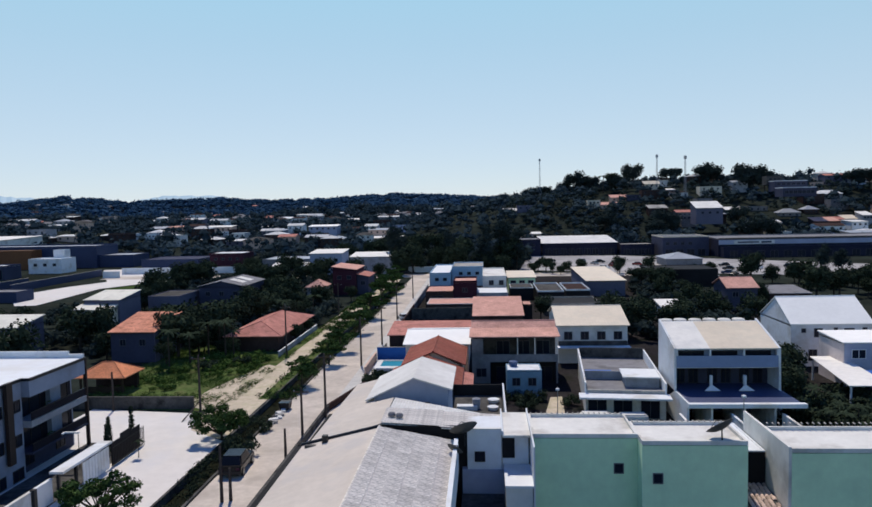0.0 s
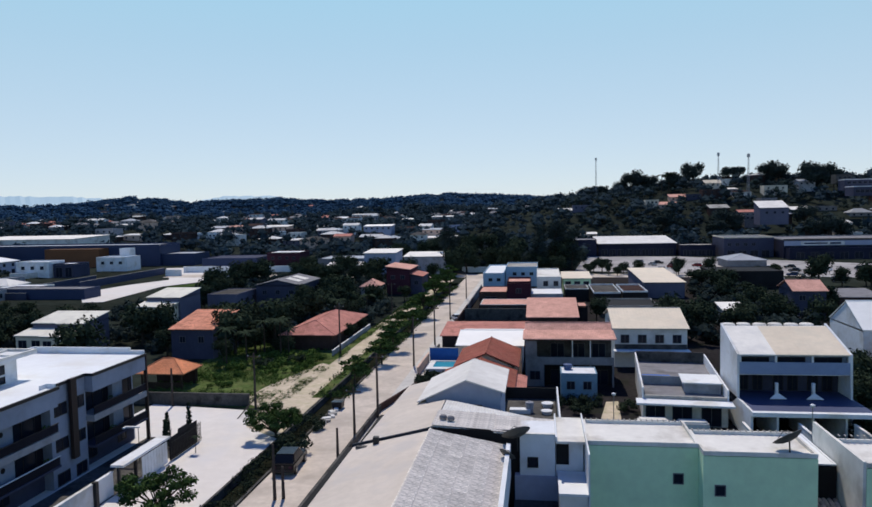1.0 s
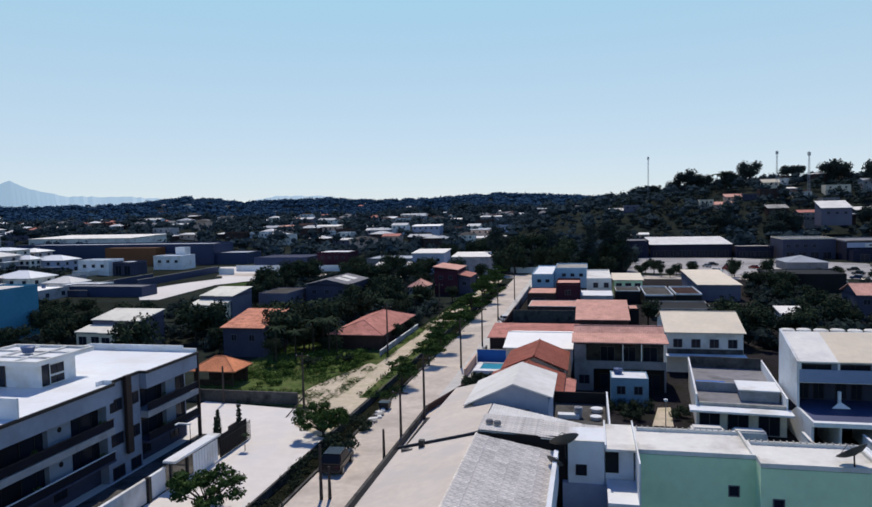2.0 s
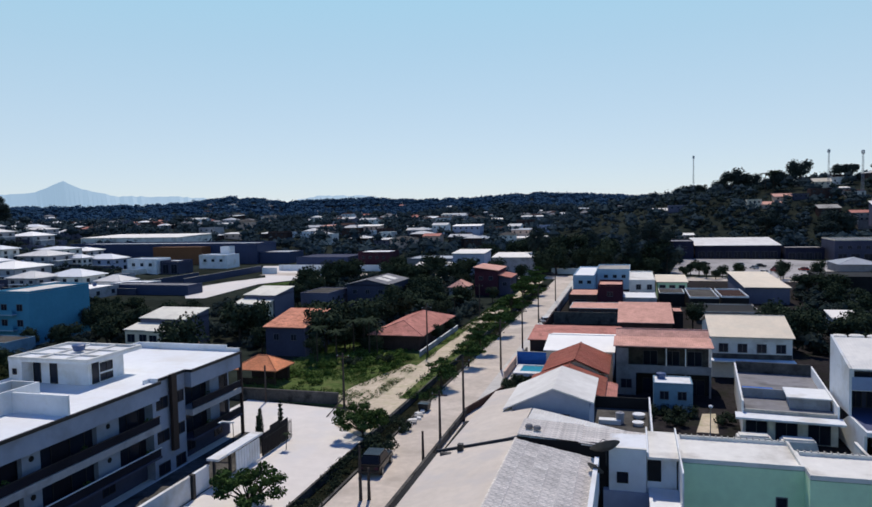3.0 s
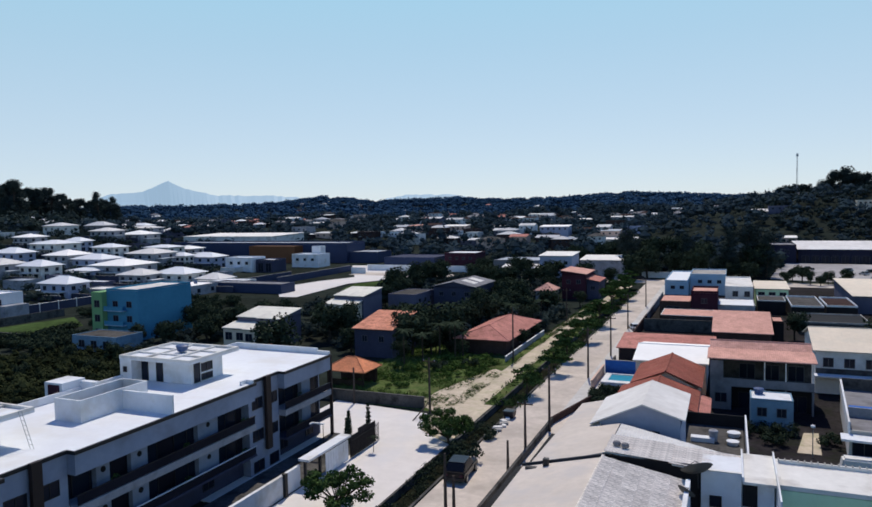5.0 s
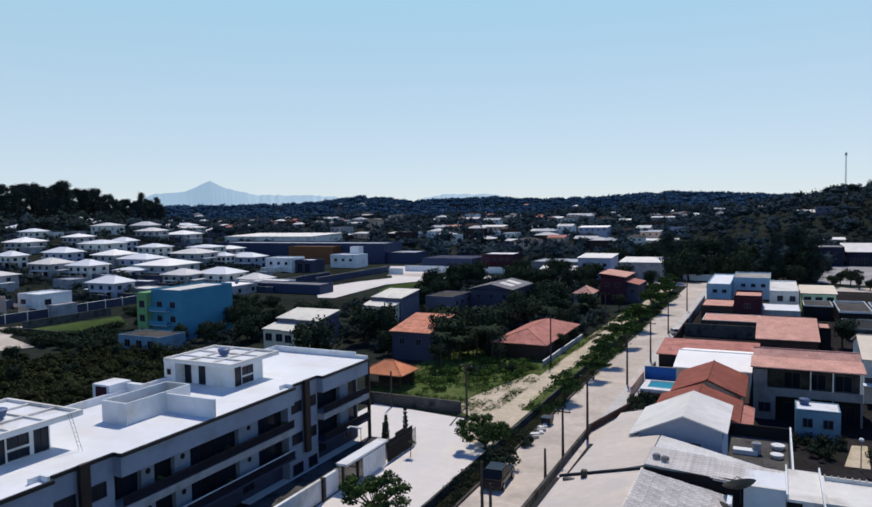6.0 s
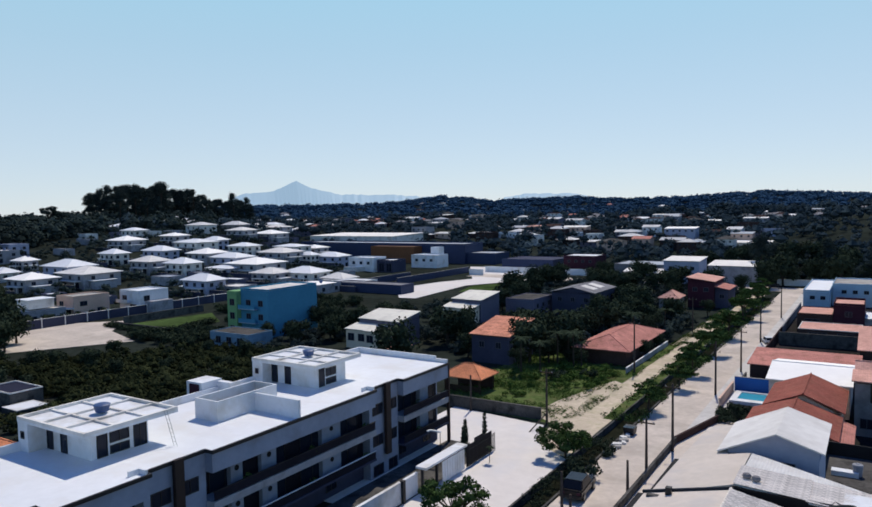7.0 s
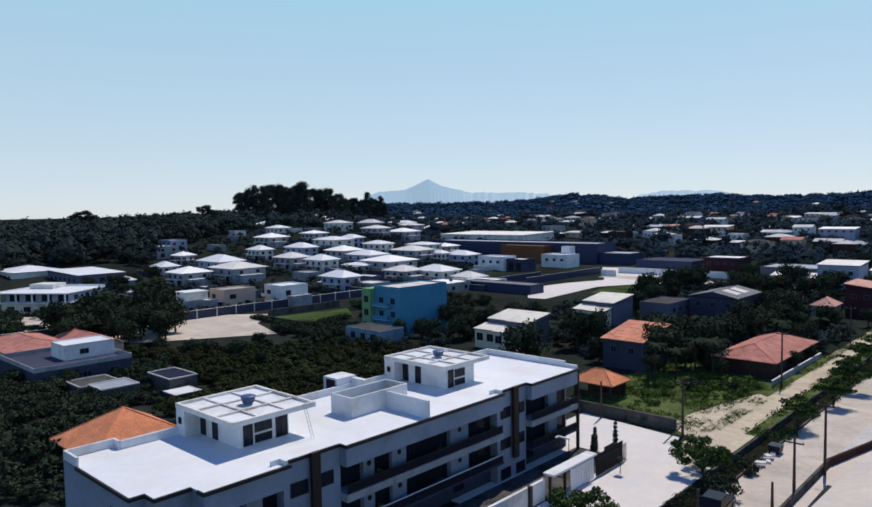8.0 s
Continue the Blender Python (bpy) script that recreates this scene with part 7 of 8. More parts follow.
while placed < 105:
    a = radians(tr.uniform(-56, 34))
    d = tr.uniform(430, 540) if placed % 2 else tr.uniform(540, 900)
    x, y = d * math.sin(a), d * math.cos(a)
    if (-345 < x < -100 and y < 430) or in_poly(x, y, ESTATE) or (10 < x < 180 and y < 400) or (-70 < x < 120 and y < 720) or y < 300:
        continue
    if any(x0 - 6 < x < x1 + 6 and y0 - 6 < y < y1 + 6 for x0, x1, y0, y1 in FOOTPRINTS):
        continue
    town_house(placed, x, y, tr)
    placed += 1


hr = random.Random(77)
placed = 0
while placed < 14:
    x, y = hr.uniform(130, 330), hr.uniform(398, 600)
    if x > 0.58 * y or any(x0 - 4 < x < x1 + 4 and y0 - 4 < y < y1 + 4 for x0, x1, y0, y1 in FOOTPRINTS):
        continue
    town_house(placed, x, y, hr)
    placed += 1


def far_town():
    """Houses past counting on the far land."""
    r = random.Random(5)
    mats = [GREYW, WHITE2, TILER, GREYD, BROWNW, DECK]
    bm = bmesh.new()
    for _ in range(260):
        a, d = radians(r.uniform(-54, 32)), 720 + 560 * r.random() ** 1.6
        x, y = d * math.sin(a), d * math.cos(a)
        z = land_height(x, y)
        s, q, h = r.uniform(3.5, 9), r.uniform(3.5, 6), r.uniform(3, 5.5)
        n = len(bm.faces)
        box(bm, x - s, x + s, y - q, y + q, z - 2, z + h)
        hexa(bm, [(x - s - 0.5, y - q - 0.5, z + h), (x + s + 0.5, y - q - 0.5, z + h), (x + s + 0.5, y + q + 0.5, z + h), (x - s - 0.5, y + q + 0.5, z + h),
                  (x - s * 0.4, y - 0.3, z + h + 1.6), (x + s * 0.4, y - 0.3, z + h + 1.6), (x + s * 0.4, y + 0.3, z + h + 1.6), (x - s * 0.4, y + 0.3, z + h + 1.6)])
        bm.faces.ensure_lookup_table()
        w, t = r.choice((0, 1, 1, 3, 4)), r.choice((2, 5, 3, 3, 3, 4))
        for f in bm.faces[n:n + 6]:
            f.material_index = w
        for f in bm.faces[n + 6:n + 12]:
            f.material_index = t
    tagged(new("far_houses", mesh_of(bm, "far_houses", mats)), "countless small houses of the distant town", "houses", kind="stuff")


far_town()

# ---- vegetation ----
LEAFG = material("weeds", (0.066, 0.11, 0.028), 0.95, 0.3, 0.0, 3, None, 0.0, island=0.4)
LEAFB = material("olive_scrub", (0.028, 0.034, 0.016), 0.95, 0.35, 0.0, 6, None, 0.0, island=0.15)
RNG = random.Random(7)


def crown_mesh(rng, lobes, count, size, mat):
    verts, faces = [], []
    total = sum(r * r for _, r, _ in lobes)
    for c, r, f in lobes:
        leaf_cloud(verts, faces, rng, c, r, f, int(count * r * r / total), size, 0.66)
    me = bpy.data.meshes.new("crown")
    me.from_pydata([tuple(v) for v in verts], [], faces)
    me.materials.append(mat)
    return me


def trunk_mesh(rng, height, radius, tips):
    bm = bmesh.new()
    fork = Vector((rng.uniform(-0.1, 0.1) * height, rng.uniform(-0.1, 0.1) * height, height))
    tube(bm, (0, 0, -0.2), fork, radius * 1.2, radius * 0.8, 7)
    for t in tips:
        mid = fork.lerp(Vector(t), 0.5) + Vector((0, 0, 0.08 * height))
        tube(bm, fork - Vector((0, 0, 0.2 * rng.random())), mid, radius * 0.6, radius * 0.4, 5)
        tube(bm, mid, t, radius * 0.4, radius * 0.12, 5)
    return mesh_of(bm, "trunk", BARK)


def tree_kind(kind, seed):
    """Trunk and crown meshes of one tree."""
    rng = random.Random(seed)
    if kind == "street":  # tiers of flat foliage
        lobes = []
        for k, (z, r) in enumerate(((2.7, 2.7), (3.5, 2.3), (4.3, 1.4))):
            for j in range(5):
                a = rng.uniform(0, 6.28)
                d = r * rng.uniform(0.35, 0.8)
                lobes.append(((math.cos(a) * d, math.sin(a) * d, z + rng.uniform(-0.25, 0.25)), r * rng.uniform(0.34, 0.56), 0.24))
        return trunk_mesh(rng, 2.2, 0.13, [l[0] for l in lobes[::2]]), crown_mesh(rng, lobes, 1700, 0.2, LEAF)
    if kind == "spread":  # low, wide, with bare limbs showing
        lobes = [((math.cos(k * 2.4) * q, math.sin(k * 2.4) * q, 0.9 + 0.5 * q + rng.uniform(-0.5, 1.4)), rng.uniform(0.55, 1.0), 0.6) for k, q in enumerate([rng.uniform(0.6, 3.4) for _ in range(22)])]
        return trunk_mesh(rng, 0.7, 0.16, [l[0] for l in lobes]), crown_mesh(rng, lobes, 3400, 0.17, LEAF)
    if kind in ("round", "hill"):
        lobes = [((rng.uniform(-1.6, 1.6), rng.uniform(-1.6, 1.6), rng.uniform(2.6, 5.2)), rng.uniform(1.0, 1.9), 0.85) for _ in range(9)]
        return trunk_mesh(rng, 2.0, 0.2, [l[0] for l in lobes[:5]]), crown_mesh(rng, lobes, 1200, 0.28, LEAFD if kind == "round" else LEAFW)
    if kind == "bush":
        lobes = [((rng.uniform(-1.5, 1.5), rng.uniform(-1.5, 1.5), rng.uniform(0.4, 1.5)), rng.uniform(0.5, 1.1), 0.8) for _ in range(8)]
        return trunk_mesh(rng, 0.4, 0.06, [l[0] for l in lobes[:4]]), crown_mesh(rng, lobes, 620, 0.2, LEAFD)
    if kind == "weed":  # low, bright green growth of the open plot
        lobes = [((rng.uniform(-2.0, 2.0), rng.uniform(-2.0, 2.0), rng.uniform(0.2, 0.7)), rng.uniform(0.5, 1.0), 0.6) for _ in range(9)]
        return trunk_mesh(rng, 0.2, 0.04, [l[0] for l in lobes[:4]]), crown_mesh(rng, lobes, 900, 0.16, LEAFG)
    if kind == "umbrella":  # bare stem under a flat crown
        lobes = [((rng.uniform(-5.5, 5.5), rng.uniform(-5.5, 5.5), rng.uniform(12.5, 16.5)), rng.uniform(1.5, 2.7), 0.6) for _ in range(15)]
        return trunk_mesh(rng, 9, 0.42, [l[0] for l in lobes[::2]]), crown_mesh(rng, lobes, 2200, 0.4, LEAFW)
    if kind == "tall":
        lobes = []
        for k in range(24):
            z = rng.uniform(3, 20)
            q = 4.2 * math.sin(math.pi * min(1, (z + 1) / 23)) * rng.uniform(0.3, 1)
            a = rng.uniform(0, 6.28)
            lobes.append(((math.cos(a) * q, math.sin(a) * q, z), rng.uniform(1.7, 2.9), 0.85))
        return trunk_mesh(rng, 9, 0.4, [l[0] for l in lobes[::3]]), crown_mesh(rng, lobes, 2700, 0.4, LEAFW)
    if kind == "palm":
        bm = bmesh.new()
        tube(bm, (0, 0, -0.2), (0.2, 0, 6.0), 0.16, 0.1, 7)
        verts, faces = [], []
        for k in range(15):
            a, droop, ln = k * 2.4, rng.uniform(0.2, 1.1), rng.uniform(1.7, 2.3)
            d = Vector((math.cos(a), math.sin(a), 0))
            side = Vector((-d.y, d.x, 0))
            last = Vector((0.2, 0, 6.0))
            for j in range(1, 6):
                u = j / 5
                p = Vector((0.2, 0, 6.0)) + d * ln * u + Vector((0, 0, 0.9 * u - 1.5 * droop * u * u))
                w = 0.34 * (1 - 0.75 * abs(u - 0.45))
                for sgn in (-1, 1):
                    i = len(verts)
                    verts.extend((last, p, p + side * w * sgn - Vector((0, 0, 0.15)), last + side * w * sgn - Vector((0, 0, 0.15))))
                    faces.append((i, i + 1, i + 2, i + 3) if sgn < 0 else (i + 3, i + 2, i + 1, i))
                last = p
        me = bpy.data.meshes.new("crown")
        me.from_pydata([tuple(v) for v in verts], [], faces)
        me.materials.append(LEAFD)
        return mesh_of(bm, "trunk", BARK), me


KINDS = {}
for kname, n_kind in (("street", 4), ("spread", 3), ("round", 5), ("hill", 4), ("bush", 4), ("tall", 4), ("palm", 2), ("weed", 3), ("umbrella", 2)):
    KINDS[kname] = [tree_kind(kname, 11 * i + len(kname)) for i in range(n_kind)]
TREE_LABEL = {"street": ("street tree with flat tiers of green leaves", "tree", "street trees"),
              "spread": ("wide green tree with bare limbs showing", "tree", ""),
              "round": ("dense dark green garden tree", "tree", "garden trees"),
              "hill": ("large dark round tree on the hill", "tree", "hill trees"),
              "bush": ("rough green shrub in the undergrowth", "shrub", "shrubs"),
              "tall": ("tall dark eucalyptus tree with an uneven crown", "tree", "tall trees"),
              "weed": ("low clump of bright green weeds on the plot", "shrub", "weed clumps"),
              "umbrella": ("tall tree with a bare stem and flat crown", "tree", "tall trees"),
              "palm": ("slender palm with drooping fronds", "palm", "palms")}


def tree(kind, x, y, size=1.0, z=None, label=""):
    tm, cm = KINDS[kind][RNG.randrange(len(KINDS[kind]))]
    lab, cat, grp = TREE_LABEL[kind]
    nm = {"bush": "shrub", "weed": "shrub", "palm": "palm"}.get(kind, "tree")
    ob = thing(nm, x, y, land_height(x, y) if z is None else z, label or lab, cat, grp, turn=RNG.uniform(0, 360))
    ob.scale = (size, size, size * RNG.uniform(0.9, 1.1))
    shared("trunk", tm, ob, Matrix())
    shared("crown", cm, ob, Matrix())
    return ob


OPEN = [(-216, -187, 60, 80), (-47, -33, 192, 206), (-88, -58, 146, 178), (-54, -44, 186, 196), (-67, -49, 98, 115.5), (-100, -78, 98, 115), (-47, -36, 100, 124), (-98, -82, 138, 152)]


def clear(x, y, margin):
    return not any(x0 < x < x1 and y0 < y < y1 for x0, x1, y0, y1 in OPEN) and not any(x0 - margin < x < x1 + margin and y0 - margin < y < y1 + margin for x0, x1, y0, y1 in FOOTPRINTS)


def scatter(kind, poly, count, lo, hi, margin=1.5, gap=2.0):
    xs, ys = [p[0] for p in poly], [p[1] for p in poly]
    done, tries = [], 0
    while len(done) < count and tries < count * 40:
        tries += 1
        x, y = RNG.uniform(min(xs), max(xs)), RNG.uniform(min(ys), max(ys))
        if in_poly(x, y, poly) and clear(x, y, margin) and all((x - a) ** 2 + (y - b) ** 2 > gap * gap for a, b in done):
            done.append((x, y))
            tree(kind, x, y, RNG.uniform(lo, hi))


# trees in the strip between the lanes
for x, y, s in ((-26.7, 98.0, 1.0), (-25.9, 112.5, 0.95), (-26.4, 124, 1.15), (-26.2, 142, 1.3), (-26.9, 160, 1.35), (-29.4, 172, 1.0), (-27.8, 187, 1.5),
                (-29.2, 199, 1.1), (-27.8, 209, 1.5), (-29.4, 233, 1.4)):
    tree("street", x, y, s, z=0.0)
for x, y, k in ((-32.6, 262.5, 1.7), (-18.5, 276, 1.5), (12.5, 155, 0.9), (31, 236, 0.8), (36, 240, 0.7), (66, 172, 0.9), (-40.5, 150, 0.9), (-36.9, 133, 0.6), (-49.5, 127, 0.9), (-37.5, 143, 0.55)):
    tree("round", x, y, k)
for x, y, k in ((-47.5, 121, 0.5), (-51, 122, 0.6), (-53, 124, 0.6)):
    tree("round", x, y, k, label="dark garden tree in front of the bungalow")
tree("palm", -45.5, 118, 1.15)
tree("palm", -47.5, 121, 1.0)
tree("spread", -30.0, 75.4, 1.0, z=0.05)
tree("bush", -26.2, 71.2, 0.95, z=0.05)
tree("bush", -26.2, 78.5, 0.6, z=0.05)
tree("palm", -36.8, 69.5, 0.3, z=0.08, label="small potted palm at the gate")
tree("spread", -32.5, 54.4, 0.95, z=0.08, label="leafy green tree at the yard edge")
for x, y, s in ((-46, 115, 1.3), (-50.5, 108, 1.0), (-44, 106, 0.9), (-43, 111, 1.1), (-49, 103, 0.9), (-40, 108, 1.0), (-39.5, 115, 0.9), (-53, 101, 0.8), (-47, 97, 0.7), (-42, 118, 1.0)):
    tree("weed", x, y, s, z=0.06)
# gardens west of the street
scatter("round", [(-79, 98), (-58, 100), (-49, 118), (-48, 160), (-36, 165), (-36, 250), (-105, 250), (-100, 180), (-75, 160), (-78, 130)], 46, 0.75, 1.5, 1.0, 3.5)
scatter("palm", [(-60, 104), (-44, 104), (-40, 160), (-75, 160)], 7, 0.9, 1.2, 0.5, 5)
scatter("round", [(-118, 100), (-94, 108), (-94, 150), (-116, 160)], 14, 0.7, 1.1, 1.0, 3)
scatter("round", [(-66, 128), (-48, 128), (-48, 180), (-84, 180)], 10, 0.8, 1.2, 1.0, 3.5)
tree("palm", -52.5, 111, 1.0)
tree("palm", -50, 113.5, 0.9)
tree("round", -54, 113.2, 0.6)
tree("round", -45.5, 120.5, 0.6)
tree("palm", -44, 118, 0.8)
tree("round", -98, 200, 1.7, label="large dense round tree by the pale street")
# brush behind the apartment block
scatter("round", [(-150, 66), (-136, 84), (-120, 100), (-96, 100), (-90, 78), (-120, 68)], 14, 0.45, 0.75, 0.6, 4)
scatter("round", [(-178, 56), (-160, 58), (-150, 72), (-166, 82)], 14, 0.9, 1.3, 0.6, 3)
scatter("bush", [(-130, 20), (-90, 24), (-66, 22), (-66, 36), (-100, 44), (-140, 38)], 70, 0.8, 1.6, 0.6, 2.5)
scatter("round", [(-186, 58), (-168, 62), (-166, 84), (-184, 84)], 14, 1.2, 1.8, 0.6, 3)
scatter("bush", [(-210, 40), (-186, 44), (-186, 118), (-196, 118), (-232, 66)], 40, 1.0, 1.8, 0.6, 3)
scatter("bush", [(-160, 20), (-128, 24), (-104, 48), (-118, 62), (-132, 58), (-128, 38), (-150, 36)], 60, 0.8, 1.5, 0.6, 2.2)
scatter("round", [(-234, 88), (-212, 104), (-225, 118), (-280, 130), (-283, 100)], 16, 0.7, 1.2, 0.8, 4)
scatter("bush", [(-148, 128), (-138, 122), (-134, 172), (-166, 172), (-166, 140)], 40, 0.8, 1.5, 0.6, 3)
scatter("bush", [(-29.2, 40), (-27, 40), (-27, 74), (-29.2, 74)], 8, 0.35, 0.5, 0.1, 3)
scatter("bush", [(-150, 99), (-128, 99), (-126, 113), (-144, 107.5)], 16, 0.9, 1.5, 0.4, 2.6)
for x, y, k in ((-46, 110, 0.9), (-41, 113, 0.8)):
    tree("bush", x, y, k, z=0.04)
# gardens east of the street
scatter("round", [(24, 132), (46, 124), (58, 150), (56, 215), (42, 225), (41, 160), (28, 160)], 22, 0.8, 1.25, 1.0, 3.2)
scatter("round", [(72, 186), (110, 180), (120, 225), (80, 225)], 16, 0.8, 1.4, 1.0, 3.5)
scatter("round", [(-60, 266), (14, 266), (18, 345), (-70, 350)], 26, 1.0, 2.0, 1.0, 4)
scatter("round", [(-100, 270), (-60, 266), (-70, 350), (-105, 340)], 6, 0.8, 1.3, 1.0, 4)
scatter("bush", [(37, 77), (50, 77), (50, 85), (37, 88)], 12, 0.9, 1.3, 0.3, 1.8)
scatter("bush", [(36, 68), (50, 68), (50, 90), (37, 92)], 26, 0.9, 1.5, 0.3, 1.6)
scatter("palm", [(36, 70), (50, 70), (50, 84), (38, 84)], 14, 0.45, 0.7, 0.3, 1.8)
for x, y, k in ((39.5, 92, 0.8), (41.5, 97, 0.95), (43, 102, 0.9), (38, 88, 0.7), (44.6, 106, 0.8)):
    tree("round", x, y, k, label="grey-green garden tree beside the townhouses")
scatter("bush", [(2.6, 86), (6.4, 86), (7.0, 92), (2.6, 92)], 6, 0.5, 0.8, 0.3, 1.4)
tree("bush", 11.2, 88.5, 0.7, z=0.05)
for x, y, k in ((-16.0, 98.2, 0.8), (-14.4, 100.6, 0.9), (-16.6, 101.4, 0.75), (-13.2, 98.8, 0.7), (-17.6, 101.0, 0.5)):
    tree("bush", x, y, k, z=0.05)
for x, y, k in ((1, 282, 0.8), (7, 288, 0.95), (13, 283, 0.85), (10, 296, 0.9), (-37, 283, 0.85), (-33, 288, 0.7), (-14, 286, 0.8), (98, 210, 0.6), (105, 213, 0.55)):
    tree("tall", x, y, k, label="large dark spreading tree")
scatter("round", [(15, 258), (40, 252), (92, 232), (94, 246), (40, 266), (16, 274)], 13, 0.6, 1.0, 0.8, 4)
# tall trees on the skyline
for k in range(44):
    a_, d_ = radians(-58.5 + 11.5 * k / 43), RNG.uniform(590, 710)
    tree("tall", d_ * math.sin(a_), d_ * math.cos(a_), (1.05 + 0.45 * math.sin(math.pi * min(1, 0.15 + k / 40))) * RNG.uniform(0.85, 1.1))
for x, y, s in ((-490, 272, 1.05), (-449, 168, 1.1), (-496, 280, 0.9)):
    tree("umbrella", x, y, s)


def weeds(name, label, poly, count, lo, hi, mat, seed):
    """Tufts of grass and weeds, past counting."""
    rng = random.Random(seed)
    xs, ys = [p[0] for p in poly], [p[1] for p in poly]
    verts, faces = [], []
    made = 0
    while made < count:
        x, y = rng.uniform(min(xs), max(xs)), rng.uniform(min(ys), max(ys))
        if not in_poly(x, y, poly) or noise.noise((x * 0.16, y * 0.16, seed)) < rng.uniform(-0.35, 0.3):
            continue
        r = rng.uniform(lo, hi)
        leaf_cloud(verts, faces, rng, (x, y, 0.1 + r * 0.5), r, 0.6, 14, r * 0.28)
        made += 1
    me = bpy.data.meshes.new(name)
    me.from_pydata([tuple(v) for v in verts], [], faces)
    me.materials.append(mat)
    tagged(new(name, me), label, "weeds", kind="stuff")


weeds("plot_weeds", "rough green weeds over the plot", [(-58, 88.4), (-36.6, 88), (-36.4, 128), (-58, 130)], 3200, 0.12, 0.42, LEAFG, 3)
weeds("meadow_hedge", "dense dark hedge round the green meadow", [(-170, 107.2), (-145.2, 105.4), (-145.2, 108.2), (-170, 110.2)], 420, 0.6, 1.1, LEAFD, 14)
weeds("meadow_hedge", "dense dark hedge beside the green meadow", [(-148.6, 108), (-145.4, 108), (-147.6, 127), (-150.6, 127)], 260, 0.6, 1.2, LEAFD, 15)
weeds("lane_weeds", "patchy grass along the sandy lane", [(-36, 88), (-34.0, 92), (-33.8, 240), (-36, 240)], 2200, 0.1, 0.3, LEAFG, 5)
weeds("ditch_weeds", "green weeds along both edges of the ditch", [(-31.4, 92), (-26.0, 92), (-25.6, 236), (-31.4, 236)], 1400, 0.2, 0.6, LEAF, 8)
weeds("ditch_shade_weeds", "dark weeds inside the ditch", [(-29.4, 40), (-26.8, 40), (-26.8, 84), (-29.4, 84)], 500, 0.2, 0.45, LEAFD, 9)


def far_woods(name, label, region, count, lo, hi, mat, leaves=15, flat=0.8):
    """Woods too far and too many to tell apart: one mesh of leaf clumps."""
    rng = random.Random(len(name) + count)
    verts, faces = [], []
    made = 0
    while made < count:
        p = region(rng)
        if not p:
            continue
        x, y = p
        if not clear(x, y, 2):
            continue
        r = lo + (hi - lo) * rng.random() ** 1.8
        z = land_height(x, y)
        for k in range(3):
            c = (x + rng.uniform(-0.6, 0.6) * r, y + rng.uniform(-0.6, 0.6) * r, z + r * flat * rng.uniform(0.5, 1.5))
            leaf_cloud(verts, faces, rng, c, r * rng.uniform(0.5, 0.8), flat, leaves // 3, r * 0.18, 0.7, 0.2)
        made += 1
    me = bpy.data.meshes.new(name)
    me.from_pydata([tuple(v) for v in verts], [], faces)
    me.materials.append(mat)
    tagged(new(name, me), label, "woods", kind="stuff")


def polar(a0, a1, d0, d1, power=1.0, keep=None):
    def pick(rng):
        a = radians(rng.uniform(a0, a1))
        d = d0 + (d1 - d0) * rng.random() ** power
        x, y = d * math.sin(a), d * math.cos(a)
        return (x, y) if keep is None or keep(x, y) else None
    return pick


def estate(x, y):
    return in_poly(x, y, [(-205, 50), (-150, 200), (-150, 300), (-270, 372), (-400, 330), (-420, 255), (-345, 165), (-300, 140), (-290, 60)])


def near_plots(x, y):
    return (-110 < x < 180 and y < 330) or (-345 < x < -100 and 180 < y < 345) or estate(x, y)


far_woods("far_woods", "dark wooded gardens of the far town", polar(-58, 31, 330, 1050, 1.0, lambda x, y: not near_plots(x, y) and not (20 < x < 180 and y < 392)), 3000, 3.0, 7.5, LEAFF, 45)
far_woods("ridge_woods", "woods along the distant ridges, haze put into their blue", polar(-58, 31, 980, 1540), 3600, 8.0, 15.0, LEAFR, 42, 0.4)
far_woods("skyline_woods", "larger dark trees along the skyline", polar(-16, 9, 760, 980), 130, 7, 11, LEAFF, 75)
far_woods("west_woods", "dense dark woods beyond the villas", polar(-82, -50, 230, 760, 1.2, lambda x, y: not estate(x, y) and x < -235 and not (x > -340 and y < 140)), 2300, 4, 8, LEAFW, 60)
THICKET = [(-108, 100), (-94, 112), (-78, 128), (-66, 112), (-49, 130), (-48, 150), (-37, 152), (-37, 255), (-105, 260), (-106, 190), (-116, 160)]
far_woods("garden_thicket", "dark overgrown gardens between the houses", polar(-50, -6, 110, 290, 1.0, lambda x, y: in_poly(x, y, THICKET) and clear(x, y, 1.6)), 620, 1.2, 2.6, LEAFW, 84)
END_WOODS = [(-64, 282), (-100, 296), (-110, 345), (24, 352), (18, 278), (-30, 280)]
far_woods("end_thicket", "dark trees beyond the end of the street", polar(-24, 8, 270, 370, 1.0, lambda x, y: in_poly(x, y, END_WOODS) and clear(x, y, 2)), 260, 2.0, 4.5, LEAFW, 60)
EAST_WOODS = [(24, 133), (44, 126), (56, 150), (56, 215), (42, 225), (41, 160)]
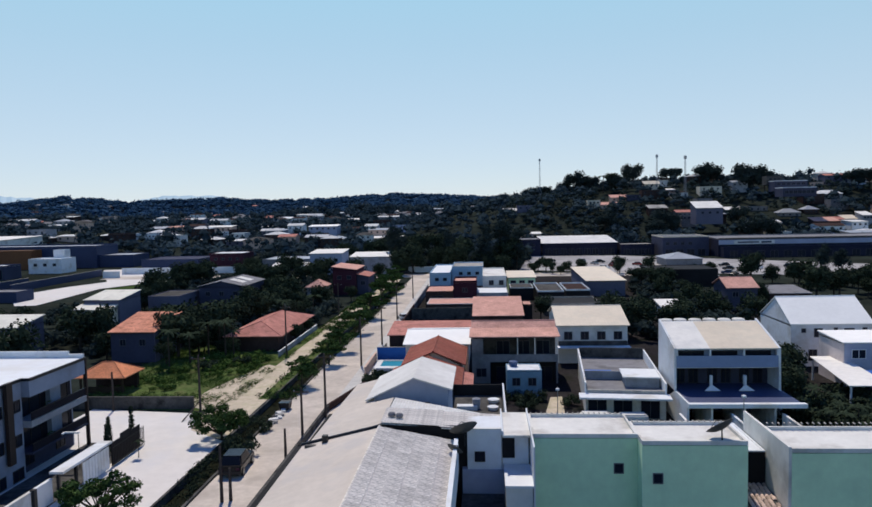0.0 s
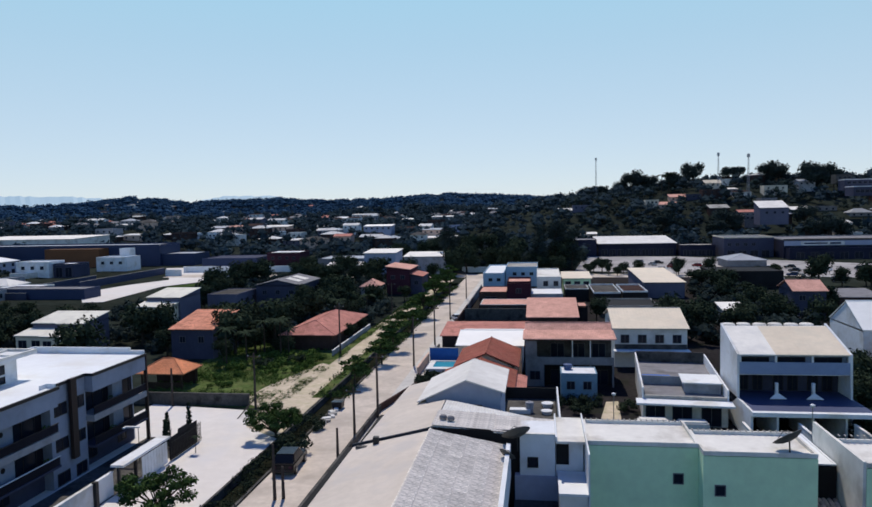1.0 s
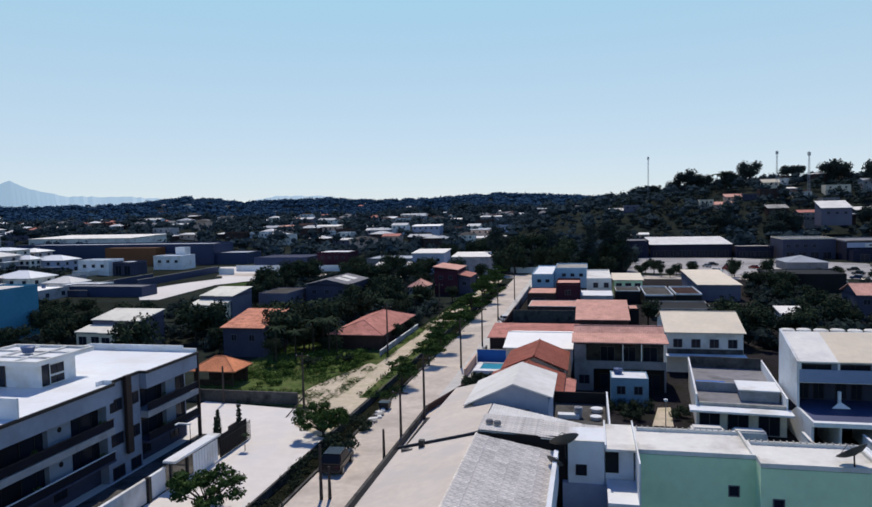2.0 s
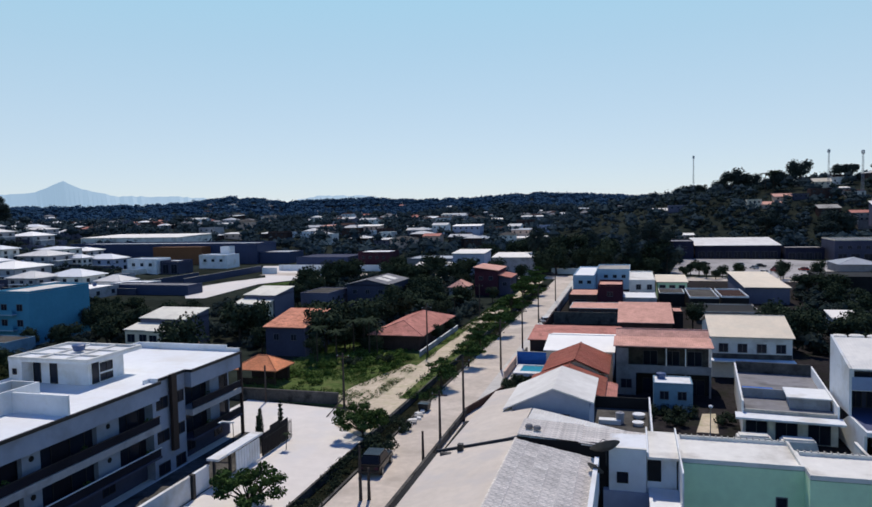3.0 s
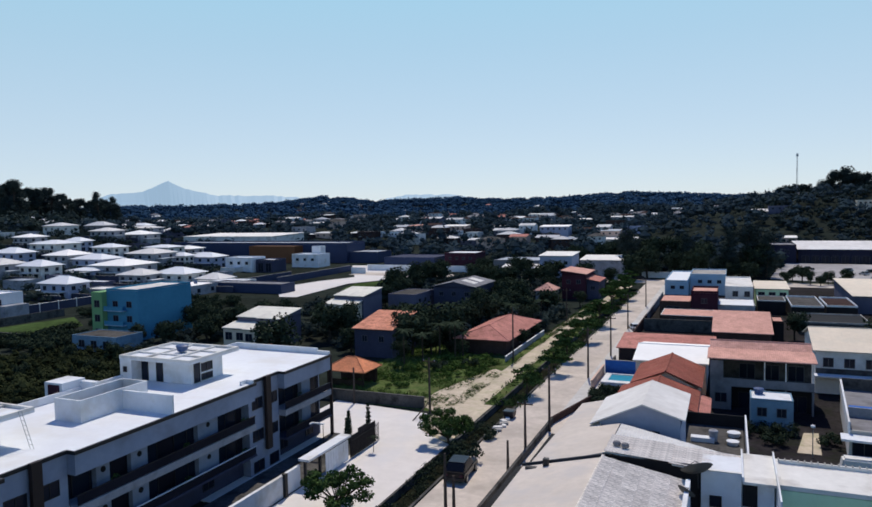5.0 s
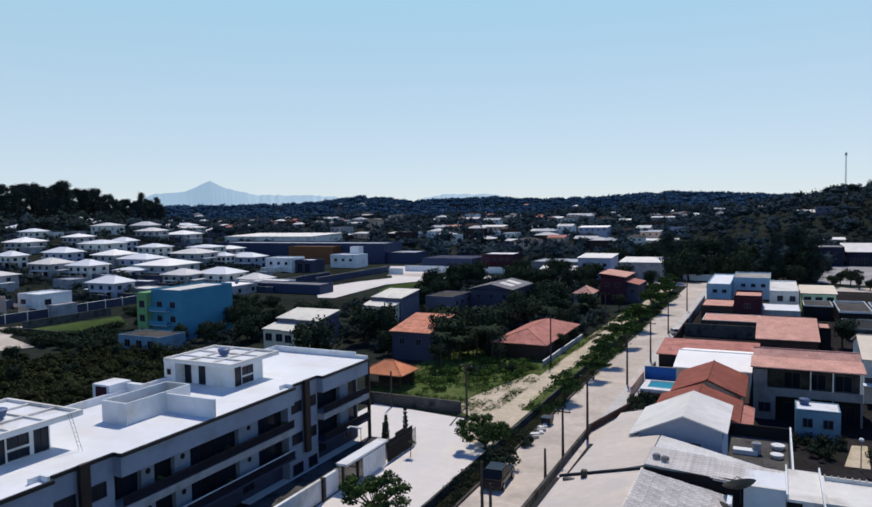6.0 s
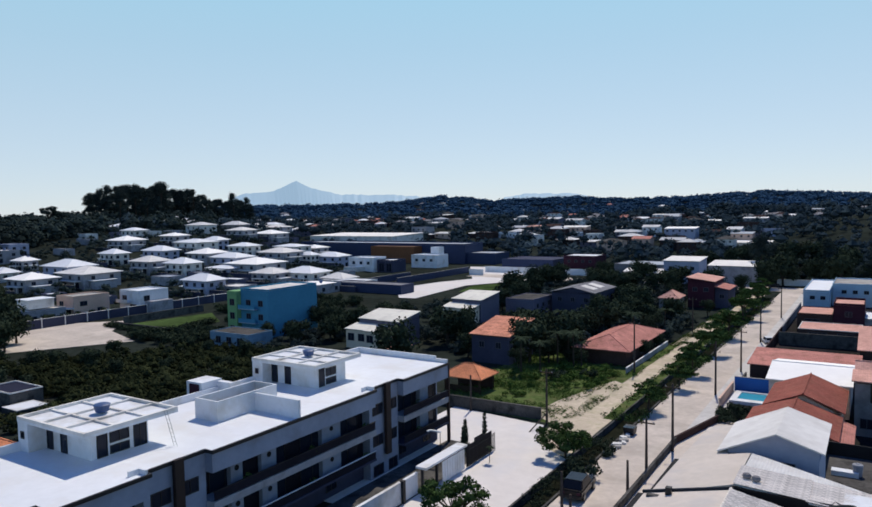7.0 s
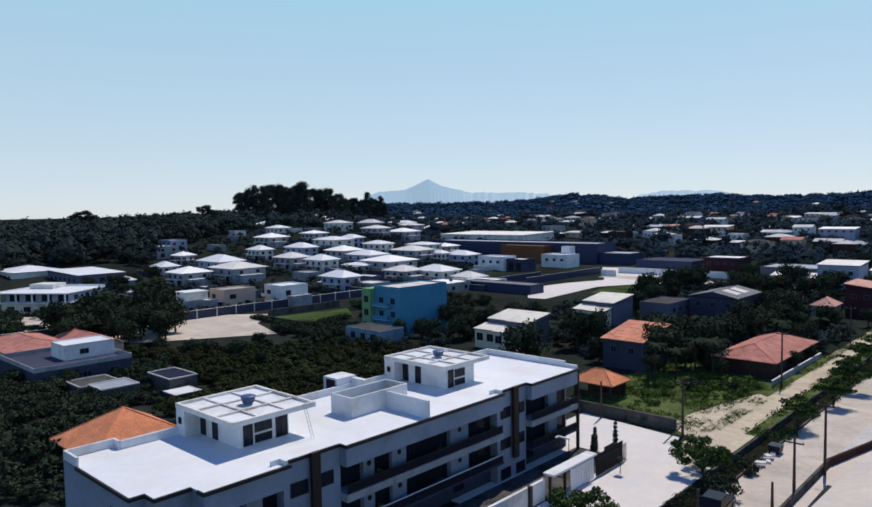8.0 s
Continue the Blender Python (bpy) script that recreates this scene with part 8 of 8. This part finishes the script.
far_woods("east_thicket", "dark garden growth between the eastern plots", polar(4, 28, 120, 240, 1.0, lambda x, y: in_poly(x, y, EAST_WOODS) and clear(x, y, 1.6)), 140, 1.4, 3.0, LEAFW, 60)
BRUSH = [(-150, 62), (-138, 78), (-120, 100), (-80, 104), (-62, 84), (-62, 42), (-78, 44), (-104, 48), (-120, 64)]
far_woods("brush", "dense dark olive scrub behind the apartment block", polar(-72, -36, 70, 170, 1.0, lambda x, y: in_poly(x, y, BRUSH) and clear(x, y, 0.5)), 2400, 0.8, 1.7, LEAFB, 66)
far_woods("estate_gardens", "dark garden trees between the villas", polar(-66, -40, 200, 620, 0.8, lambda x, y: in_poly(x, y, ESTATE)), 900, 1.6, 3.2, LEAFW, 36)
far_woods("villa_gardens", "dark garden trees before the villas", lambda rng: (lambda p: (p[0] + p[2] * rng.uniform(-1.0, 1.5), p[1] - p[3] - rng.uniform(2.8, 4.4)))(rng.choice(PLOTS)), 110, 1.2, 2.2, LEAFW, 75)
far_woods("hill_woods", "dark trees over the hillside", polar(2, 40, 395, 680, 0.9), 1100, 2.2, 5.0, LEAFW, 60)

for x, y, s in ((94, 562, 2.3), (100, 566, 2.2)):
    tree("palm", x, y, s)
for x, y, s in ((76, 596, 3.1), (83, 593, 2.6), (90, 589, 2.3), (69, 605, 2.3), (122, 589, 3.0), (102, 570, 2.5), (106, 568, 2.1), (148, 582, 2.3), (155, 580, 2.1), (60, 684, 2.5), (51, 691, 2.3), (44, 696, 2.3),
                (169, 554, 2.9), (176, 552, 2.5), (187, 524, 3.2), (194, 522, 3.0), (203, 524, 2.8), (158, 448, 2.3), (276, 524, 2.8), (266, 528, 2.3), (285, 522, 2.3), (75, 440, 2.2), (84, 436, 2.0), (108, 440, 2.3), (114, 436, 2.2), (104, 430, 2.0), (150, 415, 2.2), (158, 412, 2.4), (166, 416, 2.0)):
    tree("hill", x, y, s)
for x, y, s in ((170, 553, 0.8), (180, 560, 0.7)):
    tree("tall", x, y, s)
